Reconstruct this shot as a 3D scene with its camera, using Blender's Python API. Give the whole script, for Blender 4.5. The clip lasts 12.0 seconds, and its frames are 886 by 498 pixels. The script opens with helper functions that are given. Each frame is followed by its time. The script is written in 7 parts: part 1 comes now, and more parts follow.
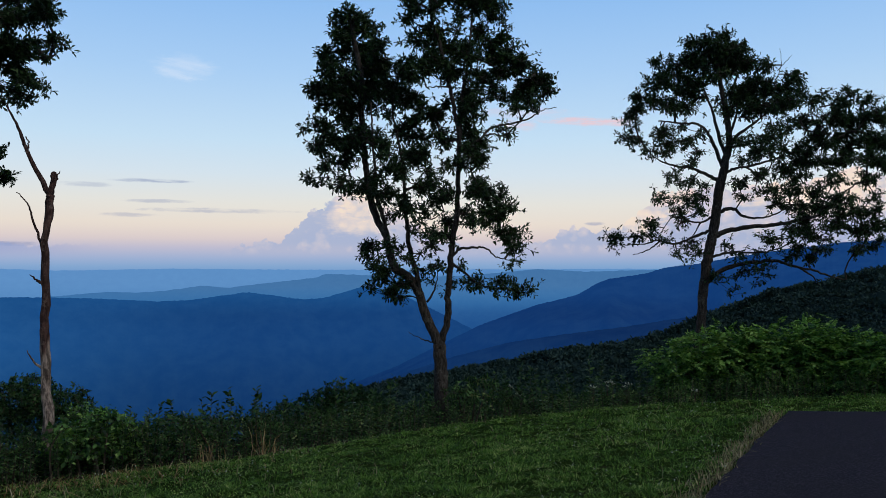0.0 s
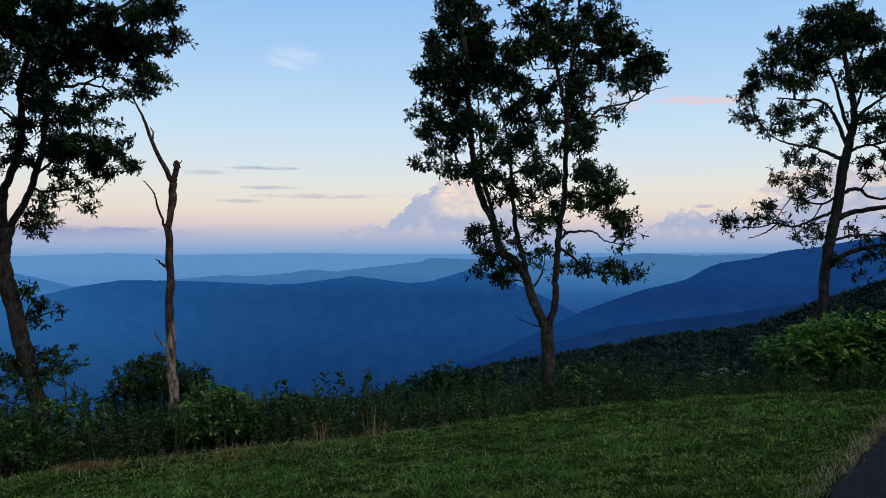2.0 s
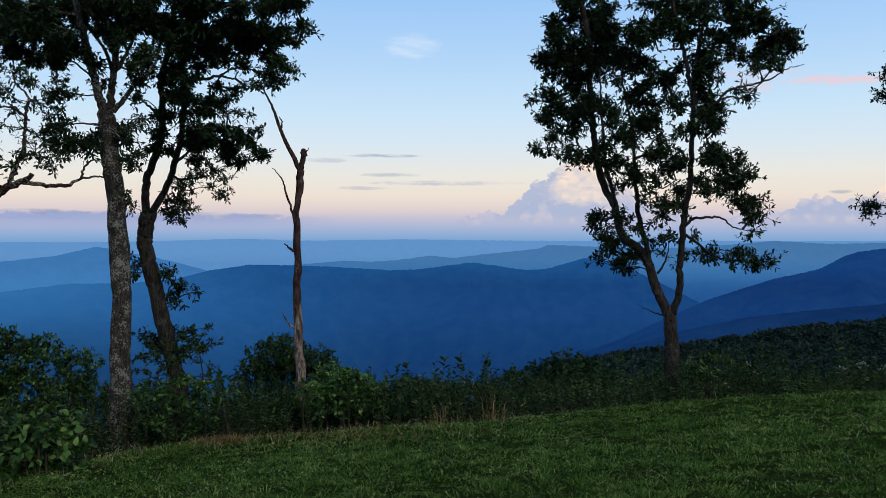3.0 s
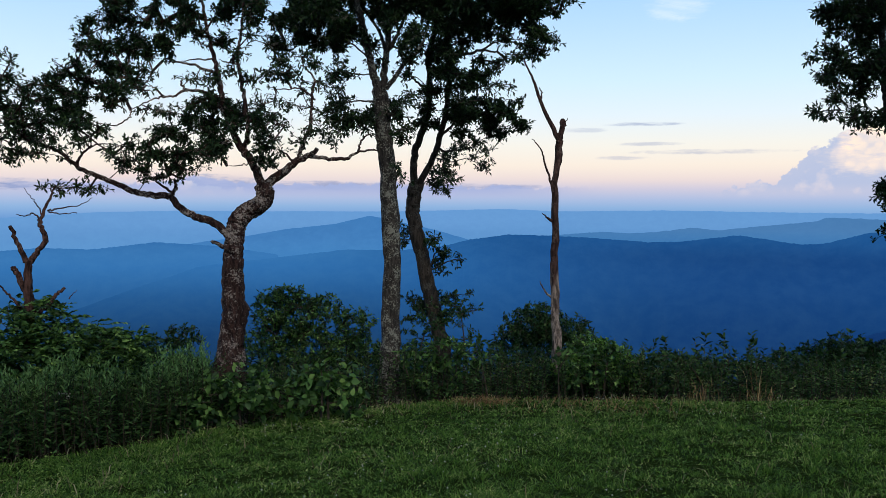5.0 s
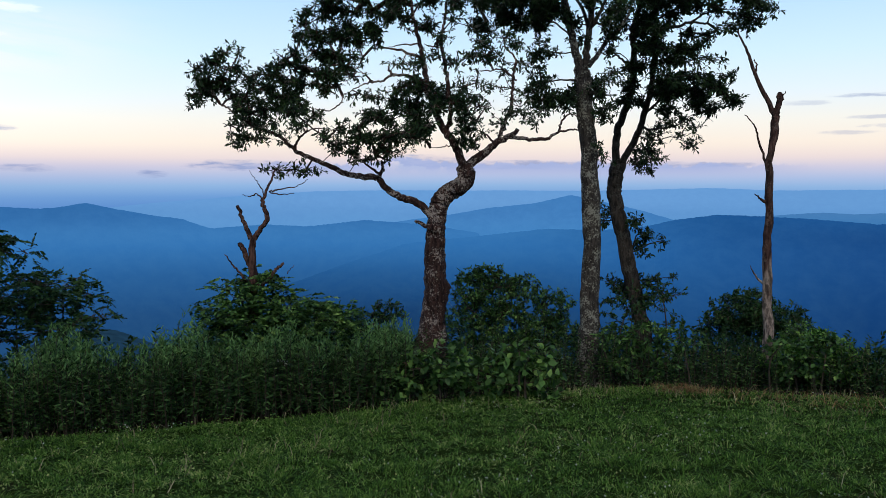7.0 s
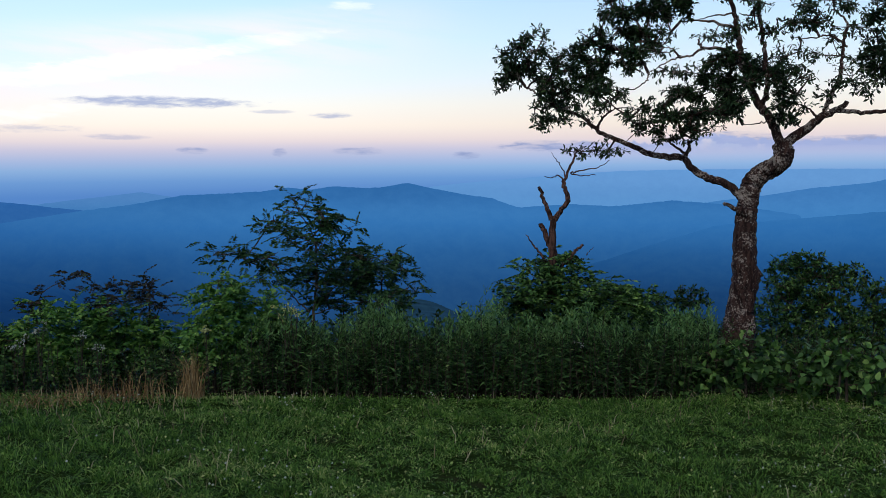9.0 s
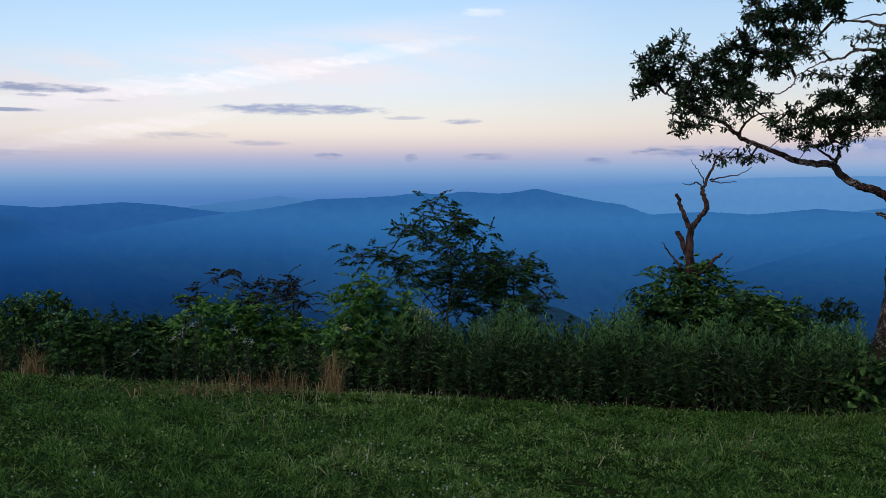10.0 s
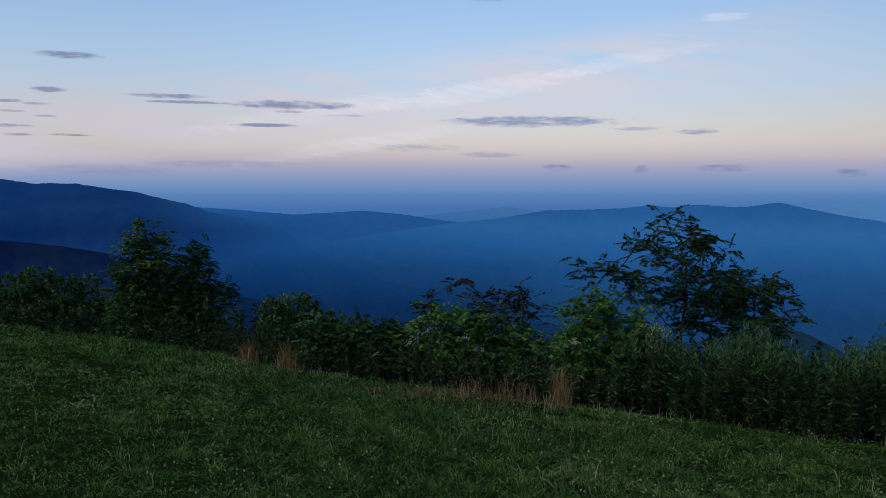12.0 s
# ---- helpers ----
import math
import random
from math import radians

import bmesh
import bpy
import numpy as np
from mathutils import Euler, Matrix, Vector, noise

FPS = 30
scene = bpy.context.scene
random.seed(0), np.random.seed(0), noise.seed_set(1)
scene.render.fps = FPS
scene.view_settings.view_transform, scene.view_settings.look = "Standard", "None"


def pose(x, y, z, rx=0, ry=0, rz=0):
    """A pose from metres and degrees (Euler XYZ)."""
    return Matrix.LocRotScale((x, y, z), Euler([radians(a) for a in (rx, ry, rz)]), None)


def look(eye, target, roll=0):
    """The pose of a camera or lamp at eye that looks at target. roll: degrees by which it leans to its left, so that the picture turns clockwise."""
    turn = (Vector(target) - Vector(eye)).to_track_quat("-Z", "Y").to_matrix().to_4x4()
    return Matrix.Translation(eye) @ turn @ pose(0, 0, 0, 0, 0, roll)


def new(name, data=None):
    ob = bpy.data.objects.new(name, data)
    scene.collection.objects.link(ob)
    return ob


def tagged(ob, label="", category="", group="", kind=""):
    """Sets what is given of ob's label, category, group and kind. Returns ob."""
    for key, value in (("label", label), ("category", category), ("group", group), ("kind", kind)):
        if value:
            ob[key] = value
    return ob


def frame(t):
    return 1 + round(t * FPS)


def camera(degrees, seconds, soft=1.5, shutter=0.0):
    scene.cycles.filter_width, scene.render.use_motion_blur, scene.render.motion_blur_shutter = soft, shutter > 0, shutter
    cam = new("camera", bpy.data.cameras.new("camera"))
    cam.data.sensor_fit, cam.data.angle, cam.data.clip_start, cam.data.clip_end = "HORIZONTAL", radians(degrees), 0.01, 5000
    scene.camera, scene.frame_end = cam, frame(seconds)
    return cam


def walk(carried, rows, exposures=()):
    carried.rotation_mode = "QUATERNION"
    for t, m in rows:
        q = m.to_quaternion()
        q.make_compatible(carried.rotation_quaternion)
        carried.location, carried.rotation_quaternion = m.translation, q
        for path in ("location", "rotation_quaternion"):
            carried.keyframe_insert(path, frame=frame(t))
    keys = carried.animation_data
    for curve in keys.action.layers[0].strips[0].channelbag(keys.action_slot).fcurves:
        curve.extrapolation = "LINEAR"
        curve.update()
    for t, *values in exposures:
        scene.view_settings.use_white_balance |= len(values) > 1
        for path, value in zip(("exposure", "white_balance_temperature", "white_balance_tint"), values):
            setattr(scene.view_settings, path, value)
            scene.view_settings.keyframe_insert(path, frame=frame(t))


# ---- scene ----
# ---------------------------------------------------------------- camera
cam = camera(56.1, 12.0, soft=0.65)
PATH = [
    (0, pose(0.000, 0.000, 1.600, 91.20, 0.00, 0.00)),
    (0.5, pose(-0.001, -0.010, 1.603, 91.02, 0.03, -0.01)),
    (1, pose(-0.019, -0.000, 1.597, 90.85, 0.03, 0.46)),
    (1.5, pose(-0.026, -0.005, 1.600, 90.49, -0.00, 4.28)),
    (2, pose(-0.046, 0.003, 1.600, 90.11, 0.08, 7.14)),
    (2.5, pose(-0.061, 0.011, 1.594, 89.70, 0.01, 10.51)),
    (3, pose(-0.074, -0.010, 1.589, 89.19, -0.14, 15.23)),
    (3.5, pose(-0.056, -0.016, 1.582, 88.64, -0.21, 20.74)),
    (5.5, pose(-0.071, -0.052, 1.579, 86.68, -0.42, 36.27)),
    (6, pose(-0.087, -0.034, 1.576, 86.34, -0.40, 39.96)),
    (6.5, pose(-0.069, -0.038, 1.584, 85.95, -0.38, 43.55)),
    (8.5, pose(-0.067, 0.058, 1.619, 84.52, 0.15, 59.71)),
    (9, pose(-0.090, 0.054, 1.612, 84.18, 0.22, 67.34)),
    (9.5, pose(-0.036, -0.006, 1.610, 84.19, 0.06, 72.46)),
    (10, pose(0.007, -0.043, 1.619, 84.58, 0.04, 76.21)),
    (10.5, pose(0.022, -0.005, 1.629, 84.87, -0.05, 81.30)),
    (11, pose(0.044, -0.050, 1.631, 85.14, -0.01, 85.06)),
    (11.5, pose(0.032, -0.047, 1.634, 85.33, -0.27, 87.65)),
    (12, pose(0.020, -0.101, 1.638, 85.34, -0.21, 91.77)),
]
EXPOSURES = [(0.0, -0.18, 6060, 6), (1.0, -0.18, 6060, 6), (2.5, -0.14, 6110, 6), (3.5, -0.06, 6110, 6), (5.5, 0.11, 6160, 6), (8.5, 0.09, 6010, 6), (9.5, -0.07, 5960, 7), (10.0, -0.17, 5940, 7), (10.5, -0.11, 5910, 7), (11.0, -0.2, 5860, 8), (11.5, -0.44, 5760, 8), (12.0, -0.57, 5660, 9)]
walk(cam, PATH, EXPOSURES)

# ---------------------------------------------------------------- node helpers


class Val:
    """A node socket or a number that can be added, multiplied and so on."""

    def __init__(self, tree, s):
        self.tree, self.s = tree, s

    def op(self, kind, *others):
        n = self.tree.nodes.new("ShaderNodeMath")
        n.operation = kind
        for i, o in enumerate((self, *others)):
            o = o.s if isinstance(o, Val) else o
            if isinstance(o, (int, float)):
                n.inputs[i].default_value = o
            else:
                self.tree.links.new(o, n.inputs[i])
        return Val(self.tree, n.outputs[0])

    def __add__(self, o): return self.op("ADD", o)
    def __sub__(self, o): return self.op("SUBTRACT", o)
    def __mul__(self, o): return self.op("MULTIPLY", o)
    def __truediv__(self, o): return self.op("DIVIDE", o)

    def clamp(self):
        return self.op("ADD", 0.0).op("MINIMUM", 1.0).op("MAXIMUM", 0.0)

    def step(self, a, b):
        """0 at a, 1 at b, smooth between."""
        n = self.tree.nodes.new("ShaderNodeMapRange")
        n.interpolation_type = "SMOOTHSTEP"
        self.tree.links.new(self.s, n.inputs["Value"])
        lo, hi, c, d = (a, b, 0.0, 1.0) if a < b else (b, a, 1.0, 0.0)
        for key, v in zip(("From Min", "From Max", "To Min", "To Max"), (lo, hi, c, d)):
            n.inputs[key].default_value = v
        return Val(self.tree, n.outputs["Result"])

    def ramp(self, stops, ease="LINEAR"):
        n = self.tree.nodes.new("ShaderNodeValToRGB")
        n.color_ramp.interpolation = ease
        e = n.color_ramp.elements
        while len(e) < len(stops):
            e.new(0.5)
        for el, (p, c) in zip(e, stops):
            el.position = p
        for el, (p, c) in zip(e, stops):
            el.color = (c, c, c, 1) if isinstance(c, (int, float)) else (*c, 1)
        self.tree.links.new(self.s, n.inputs[0])
        return Val(self.tree, n.outputs[0])


def mix(tree, fac, a, b, kind="MIX"):
    n = tree.nodes.new("ShaderNodeMix")
    n.data_type, n.blend_type = "RGBA", kind
    for i, o in ((0, fac), (6, a), (7, b)):
        o = o.s if isinstance(o, Val) else o
        if isinstance(o, (int, float)):
            n.inputs[i].default_value = o
        elif isinstance(o, tuple):
            n.inputs[i].default_value = (*o, 1)
        else:
            tree.links.new(o, n.inputs[i])
    return Val(tree, n.outputs[2])


def xyz(tree, x, y, z):
    n = tree.nodes.new("ShaderNodeCombineXYZ")
    for i, o in enumerate((x, y, z)):
        if isinstance(o, Val):
            tree.links.new(o.s, n.inputs[i])
        else:
            n.inputs[i].default_value = o
    return n.outputs[0]


def noise_val(tree, vec, scale, detail=4.0, rough=0.55, out=0):
    n = tree.nodes.new("ShaderNodeTexNoise")
    n.inputs["Scale"].default_value, n.inputs["Detail"].default_value, n.inputs["Roughness"].default_value = scale, detail, rough
    if vec is not None:
        tree.links.new(vec, n.inputs["Vector"])
    return Val(tree, n.outputs[out])


def rgb(r, g, b):
    """A linear colour from 0 to 255 display values."""
    return tuple((c / 255 / 12.92) if c <= 10 else ((c / 255 + 0.055) / 1.055) ** 2.4 for c in (r, g, b))


# ---------------------------------------------------------------- world: dusk sky after sunset, with thin cloud and far cumulus
world = bpy.data.worlds.new("dusk_sky")
scene.world = world
world.use_nodes = True
wt = world.node_tree
wt.nodes.clear()
geo = wt.nodes.new("ShaderNodeTexCoord")
sep = wt.nodes.new("ShaderNodeSeparateXYZ")
wt.links.new(geo.outputs["Generated"], sep.inputs[0])
dx, dy, dz = (Val(wt, sep.outputs[i]) for i in range(3))
AZ = (dx * -1.0).op("ARCTAN2", dy) * (180 / math.pi)
EL = dz.op("ARCSINE") * (180 / math.pi)
dip = AZ.step(30, 100) * AZ.step(200, 130)
EH = EL + dip * 0.35                      # the haze sits a little lower over the left-hand valleys
sky_stops = [(-10, (50, 90, 150)), (-1.6, (86, 132, 194)), (-0.7, (112, 153, 205)), (0.0, (144, 175, 214)), (0.6, (174, 186, 217)), (1.3, (208, 199, 214)), (1.9, (236, 215, 210)), (2.8, (250, 231, 214)), (4.2, (247, 238, 226)),
             (6.2, (230, 238, 244)), (8.5, (213, 234, 251)), (13.0, (184, 216, 251)), (18.0, (156, 198, 247)), (26.0, (98, 140, 204)), (40.0, (60, 92, 146)), (60.0, (44, 70, 118)), (90.0, (38, 60, 104))]
k = ((EH + 10.0) / 100.0).op("POWER", 0.5)
sky = k.ramp([(math.sqrt((e + 10) / 100), rgb(*c)) for e, c in sky_stops])
bank = EL.step(2.7, 0.6) * AZ.step(58, 76) * AZ.step(124, 104)
sky = mix(wt, bank * 0.08, sky, rgb(136, 148, 188))
# a thin sunlit veil over the left-hand sky
va = xyz(wt, AZ * 0.05, EL * 0.32 - AZ * 0.03, 0.0)
veil_n = noise_val(wt, va, 1.6, 5.0, 0.55)
veil = (veil_n.step(0.30, 0.62) * AZ.step(62, 84) * AZ.step(160, 118) * (EL + (AZ - 90.0) * 0.12).step(3.0, 5.8) * (EL + (AZ - 90.0) * 0.12).step(9.6, 7.0)) * 0.9
sky = mix(wt, veil, sky, rgb(249, 234, 232))
rag_n = noise_val(wt, xyz(wt, AZ * 0.8, EL * 3.0, 9.0), 1.3, 4.0, 0.6)
wisp_n = noise_val(wt, xyz(wt, AZ * 0.10, EL * 0.9 - AZ * 0.16, 3.0), 2.0, 5.0, 0.6)


def puff(az, el, ra, re, tilt=0.0):
    """1 within a ragged ellipse of sky, fading to 0 at its rim."""
    across = (AZ - az) * (1 / ra)
    up = (EL - el - (AZ - az) * tilt) * (1 / re) if tilt else (EL - el) * (1 / re)
    d = across * across + up * up + (rag_n - 0.5) * 1.6
    return d.step(1.0, 0.1)


wisps = wisp_n.step(0.42, 0.72)
streak_n = noise_val(wt, xyz(wt, AZ * 0.28, EL * 1.8, 7.0), 1.5, 5.0, 0.6)
# clouds as bearing, elevation, half width, half height (degrees) and strength
DARK_STREAKS = [
    (115.6, 7.69, 1.95, 0.35, 0.90),
    (116.9, 5.55, 0.93, 0.27, 0.80),
    (109.8, 5.43, 2.53, 0.23, 0.85),
    (108.8, 5.06, 2.92, 0.16, 0.80),
    (101.9, 5.05, 4.09, 0.43, 0.90),
    (103.7, 3.68, 2.14, 0.21, 0.90),
    (102.0, 4.60, 1.17, 0.16, 0.70),
    (98.5, 4.39, 1.36, 0.16, 0.60),
    (119.1, 4.77, 0.86, 0.16, 0.80),
    (117.7, 4.66, 0.86, 0.12, 0.70),
    (119.1, 4.16, 0.86, 0.12, 0.70),
    (119.0, 3.29, 1.25, 0.16, 0.80),
    (117.1, 3.93, 0.78, 0.12, 0.60),
    (115.7, 2.80, 1.25, 0.12, 0.80),
    (118.7, 2.75, 0.93, 0.12, 0.70),
    (88.9, 12.01, 1.36, 0.19, 0.80),
]
PALE_STREAKS = [
    (85.8, 4.07, 7.01, 0.43, 0.75),
    (74.9, 3.30, 1.63, 0.23, 0.60),
    (78.7, 3.53, 1.75, 0.16, 0.40),
    (93.5, 2.27, 3.50, 0.31, 0.40),
    (88.5, 1.82, 2.34, 0.23, 0.40),
    (84.0, 0.95, 1.09, 0.27, 0.75),
    (78.4, 0.84, 0.62, 0.31, 0.75),
    (73.2, 0.91, 1.95, 0.31, 0.70),
    (65.8, 0.61, 1.09, 0.31, 0.75),
    (60.2, 1.24, 3.89, 0.43, 0.95),
    (41.9, 1.38, 9.34, 0.35, 0.75),
    (47.9, 1.57, 3.70, 0.58, 0.95),
    (31.8, 1.37, 5.06, 0.27, 0.80),
    (114.0, 0.67, 4.67, 0.39, 0.30),
    (106.3, 1.11, 5.84, 0.27, 0.30),
]
THIN_STREAKS = [
    (19.3, 5.57, 2.92, 0.16, 0.55),
    (18.9, 4.26, 2.34, 0.16, 0.40),
    (15.0, 3.71, 5.84, 0.19, 0.40),
    (20.8, 3.34, 1.95, 0.16, 0.35),
    (23.3, 5.21, 1.95, 0.19, 0.30),
    (27.4, 1.41, 1.56, 0.19, 0.50),
    (-10.4, 2.90, 0.86, 0.16, 0.50),
]
PINK_WISPS = [
    (-9.9, 9.78, 3.70, 0.34, 0.95),
    (-5.1, 9.63, 1.56, 0.47, 0.50),
    (-5.7, 10.45, 3.50, 0.50, 0.30),
]
WHITE_WISPS = [
    (17.4, 12.91, 2.34, 1.01, 0.30),
    (73.5, 10.47, 1.75, 0.35, 0.90),
]
CIRRUS = [
    (88.9, 6.15, 8.17, 0.86, 0.85),
    (79.5, 7.95, 5.84, 0.62, 0.55),
    (100.4, 4.56, 10.12, 0.86, 0.60),
    (97.3, 2.51, 10.12, 0.70, 0.50),
]

for az, el, ra, re, s in CIRRUS:
    sky = mix(wt, (puff(az, el, ra, re, -0.17) * (wisps * 0.6 + 0.4)) * s, sky, tuple(v * 1.12 for v in rgb(255, 243, 240)))
for az, el, ra, re, s in WHITE_WISPS:
    sky = mix(wt, (puff(az, el, ra, re) * (wisps * 0.6 + 0.4)) * s, sky, tuple(v * 1.1 for v in rgb(255, 248, 248)))
for az, el, ra, re, s in PINK_WISPS:
    sky = mix(wt, (puff(az, el, ra, re, 0.05) * (streak_n.step(0.36, 0.6) * 0.7 + 0.3)) * s, sky, rgb(250, 212, 216))
for az, el, ra, re, s in THIN_STREAKS + PALE_STREAKS:
    sky = mix(wt, (puff(az, el, ra, re) * (streak_n.step(0.34, 0.58) * 0.8 + 0.2)) * s, sky, rgb(138, 150, 190))
for az, el, ra, re, s in DARK_STREAKS:
    sky = mix(wt, (puff(az, el, ra * 1.15, re * 0.78) * (streak_n.step(0.32, 0.55) * 0.7 + 0.3)) * (s * 0.9), sky, rgb(140, 148, 182))
# a low lavender bank with a bumpy top, far out over the middle valleys
bank_n = noise_val(wt, xyz(wt, AZ * 0.55, EL * 0.25, 2.0), 1.5, 5.0, 0.6)
bank_top = (bank_n - 0.5) * 1.5 + puff(48.5, 1.5, 3.4, 1.4) * 0.35 + puff(38.0, 1.4, 3.0, 1.4) * 0.15 + 1.45
bank_low = (bank_top - EL).step(-0.02, 0.16) * EL.step(0.35, 1.25) * AZ.step(21, 30) * AZ.step(63, 55)
sky = mix(wt, bank_low * 0.88, sky, rgb(166, 175, 213))
sky = mix(wt, AZ.step(56, 82) * AZ.step(116, 88) * EL.step(0.2, 3.0), sky, mix(wt, 1.0, sky, (1.12, 1.12, 1.12), "MULTIPLY"))
# towering cumulus on the horizon: top(azimuth), rounded billows on its rim, warm light on one flank
cum_n = noise_val(wt, xyz(wt, AZ * 0.5, EL * 0.62, 11.0), 1.1, 5.0, 0.55)
fine_n = noise_val(wt, xyz(wt, AZ, EL, 4.0), 2.6, 4.0, 0.55)
vor = wt.nodes.new("ShaderNodeTexVoronoi")
vor.feature = "SMOOTH_F1"
vor.inputs["Scale"].default_value, vor.inputs["Smoothness"].default_value, vor.inputs["Detail"].default_value = 1.0, 0.12, 1.5
wt.links.new(xyz(wt, AZ * 0.95 + fine_n * 0.5, EL * 1.05, 5.0), vor.inputs["Vector"])
bil = Val(wt, vor.outputs["Distance"])
tops = [(-40, 2.5), (-30, 5.2), (-26.5, 6.4), (-23, 5.6), (-19, 5.4), (-16, 5.6), (-14.2, 5.1), (-12.6, 3.2), (-10.8, 2.6), (-8.7, 3), (-7, 2), (-3, 1.6), (0.4, 2.1), (1.8, 2.9), (3.4, 4.1), (4.5, 5.3), (5.8, 5.45), (6.8, 5.25), (7.9, 4.95), (8.4, 4.3), (9.2, 3.95), (9.8, 3.3), (10.2, 2.7), (11, 2.1), (13.2, 1.75), (14.5, 1.3), (17, 0.6), (45, 0.6), (48, 1.9), (51, 1.7), (53, 0.6)]
top = ((AZ + 40.0) / 100.0).clamp().ramp([((a + 40) / 100, t / 10) for a, t in tops]) * 10.0
body = top + (bil * -1.0 + 0.42) * 0.75 + (fine_n - 0.5) * 0.7 - EL
mask = body.step(-0.03, 0.14) * top.step(0.9, 1.6) * EL.step(0.5, 1.7)
depth_in = body.step(0.0, 1.6)
soft_n = (cum_n - 0.5) * 1.6 + (bil * -1.0 + 0.42) * 0.9
lit = (soft_n + EL * 0.15 + 0.18).clamp()
flank = (puff(5.4, 4.7, 2.6, 1.7) + puff(5.6, 3.2, 3.4, 1.3) * 0.6 + puff(-14.8, 4.6, 2.6, 1.6) + puff(-13.2, 3.4, 2.2, 1.5) + puff(-24.5, 4.8, 5.5, 2.2)).clamp()
cloud = mix(wt, lit, rgb(184, 190, 216), rgb(246, 224, 218))
cloud = mix(wt, (flank * (soft_n * 0.7 + 1.0)).clamp(), cloud, tuple(v * 1.08 for v in rgb(255, 228, 204)))
sky = mix(wt, mask * (depth_in * 0.06 + 0.93), sky, cloud)
# after sunset the sky keeps a faint scattered light towards the sun
nish = wt.nodes.new("ShaderNodeTexSky")
nish.sky_type, nish.sun_disc, nish.sun_elevation, nish.sun_rotation = "NISHITA", False, radians(2.0), radians(150)
add = mix(wt, 1.0, sky, mix(wt, 1.0, Val(wt, nish.outputs[0]), (0.002, 0.002, 0.002), "MULTIPLY"), "ADD")
bg = wt.nodes.new("ShaderNodeBackground")
wt.links.new(add.s, bg.inputs["Color"])
bg.inputs["Strength"].default_value = 1.0
wo = wt.nodes.new("ShaderNodeOutputWorld")
wt.links.new(bg.outputs[0], wo.inputs["Surface"])

sun = bpy.data.lights.new("dusk_sun", "SUN")
sun.energy, sun.angle, sun.color = 1.5, radians(30), (1.0, 0.92, 0.82)
new("dusk_sun", sun).matrix_world = look((6, -5.5, 8), (0, 0, 0))

# ---------------------------------------------------------------- materials


def material(name):
    m = bpy.data.materials.new(name)
    m.use_nodes = True
    t = m.node_tree
    return m, t, t.nodes["Principled BSDF"]


def position(t):
    return t.nodes.new("ShaderNodeNewGeometry").outputs["Position"]


def island(t):
    return Val(t, t.nodes.new("ShaderNodeNewGeometry").outputs["Random Per Island"])


def own(t):
    return t.nodes.new("ShaderNodeTexCoord").outputs["Object"]


def bump(t, p, height, strength, dist=0.02):
    b = t.nodes.new("ShaderNodeBump")
    b.inputs["Strength"].default_value, b.inputs["Distance"].default_value = strength, dist
    t.links.new(height.s, b.inputs["Height"])
    t.links.new(b.outputs[0], p.inputs["Normal"])


def leaf_material(name, stops, trans=0.35, rough=0.55, clump=5.0, gloss=0.12):
    """Leaves: hue and lightness vary from leaf to leaf, from spray to spray and in patches; light shines through."""
    m, t, p = material(name)
    patch = noise_val(t, position(t), 1.1, 2.0)
    spray = noise_val(t, position(t), clump, 2.0)
    c = (island(t) * 0.8 + patch * 0.55 + spray * 0.8 - 0.575).clamp().ramp(stops)
    t.links.new(c.s, p.inputs["Base Color"])
    p.inputs["Roughness"].default_value = rough
    p.inputs["Specular IOR Level"].default_value = gloss
    tr = t.nodes.new("ShaderNodeBsdfTranslucent")
    t.links.new(mix(t, 1.0, c, (1.3, 1.5, 0.6), "MULTIPLY").s, tr.inputs["Color"])
    ms = t.nodes.new("ShaderNodeMixShader")
    ms.inputs[0].default_value = trans
    t.links.new(p.outputs[0], ms.inputs[1])
    t.links.new(tr.outputs[0], ms.inputs[2])
    t.links.new(ms.outputs[0], t.nodes["Material Output"].inputs["Surface"])
    return m


def bark_material(name, dark, light, lichen, amount, scale=1.0, bare=None):
    m, t, p = material(name)
    o = own(t)
    mp = t.nodes.new("ShaderNodeMapping")
    mp.inputs["Scale"].default_value = (1, 1, 0.28)
    t.links.new(o, mp.inputs["Vector"])
    ridge = noise_val(t, mp.outputs[0], 34 * scale, 5.0, 0.65)
    plates = noise_val(t, mp.outputs[0], 9 * scale, 3.0)
    c = mix(t, ridge.step(0.36, 0.66), dark, light)
    spots = (noise_val(t, o, 46 * scale, 4.0, 0.75) * 0.58 + noise_val(t, o, 7.0, 3.0) * 0.42).step(0.57 - amount * 0.11, 0.60 - amount * 0.08)
    c = mix(t, spots * min(1.0, amount * 1.4), c, lichen)
    if bare:
        # bark fallen from the lower trunk: pale wood below a ragged line
        sp = t.nodes.new("ShaderNodeSeparateXYZ")
        t.links.new(o, sp.inputs[0])
        rag = Val(t, sp.outputs[2]) + (noise_val(t, mp.outputs[0], 6.0, 4.0) - 0.5) * 2.6
        wood = mix(t, ridge.step(0.40, 0.60), tuple(v * 0.22 for v in bare[1]), bare[1])
        c = mix(t, rag.step(bare[0] + 0.25, bare[0] - 0.25), c, wood)
    t.links.new(c.s, p.inputs["Base Color"])
    p.inputs["Roughness"].default_value = 0.92
    p.inputs["Specular IOR Level"].default_value = 0.15
    bump(t, p, ridge + plates * 0.6, 0.9, 0.03)
    return m


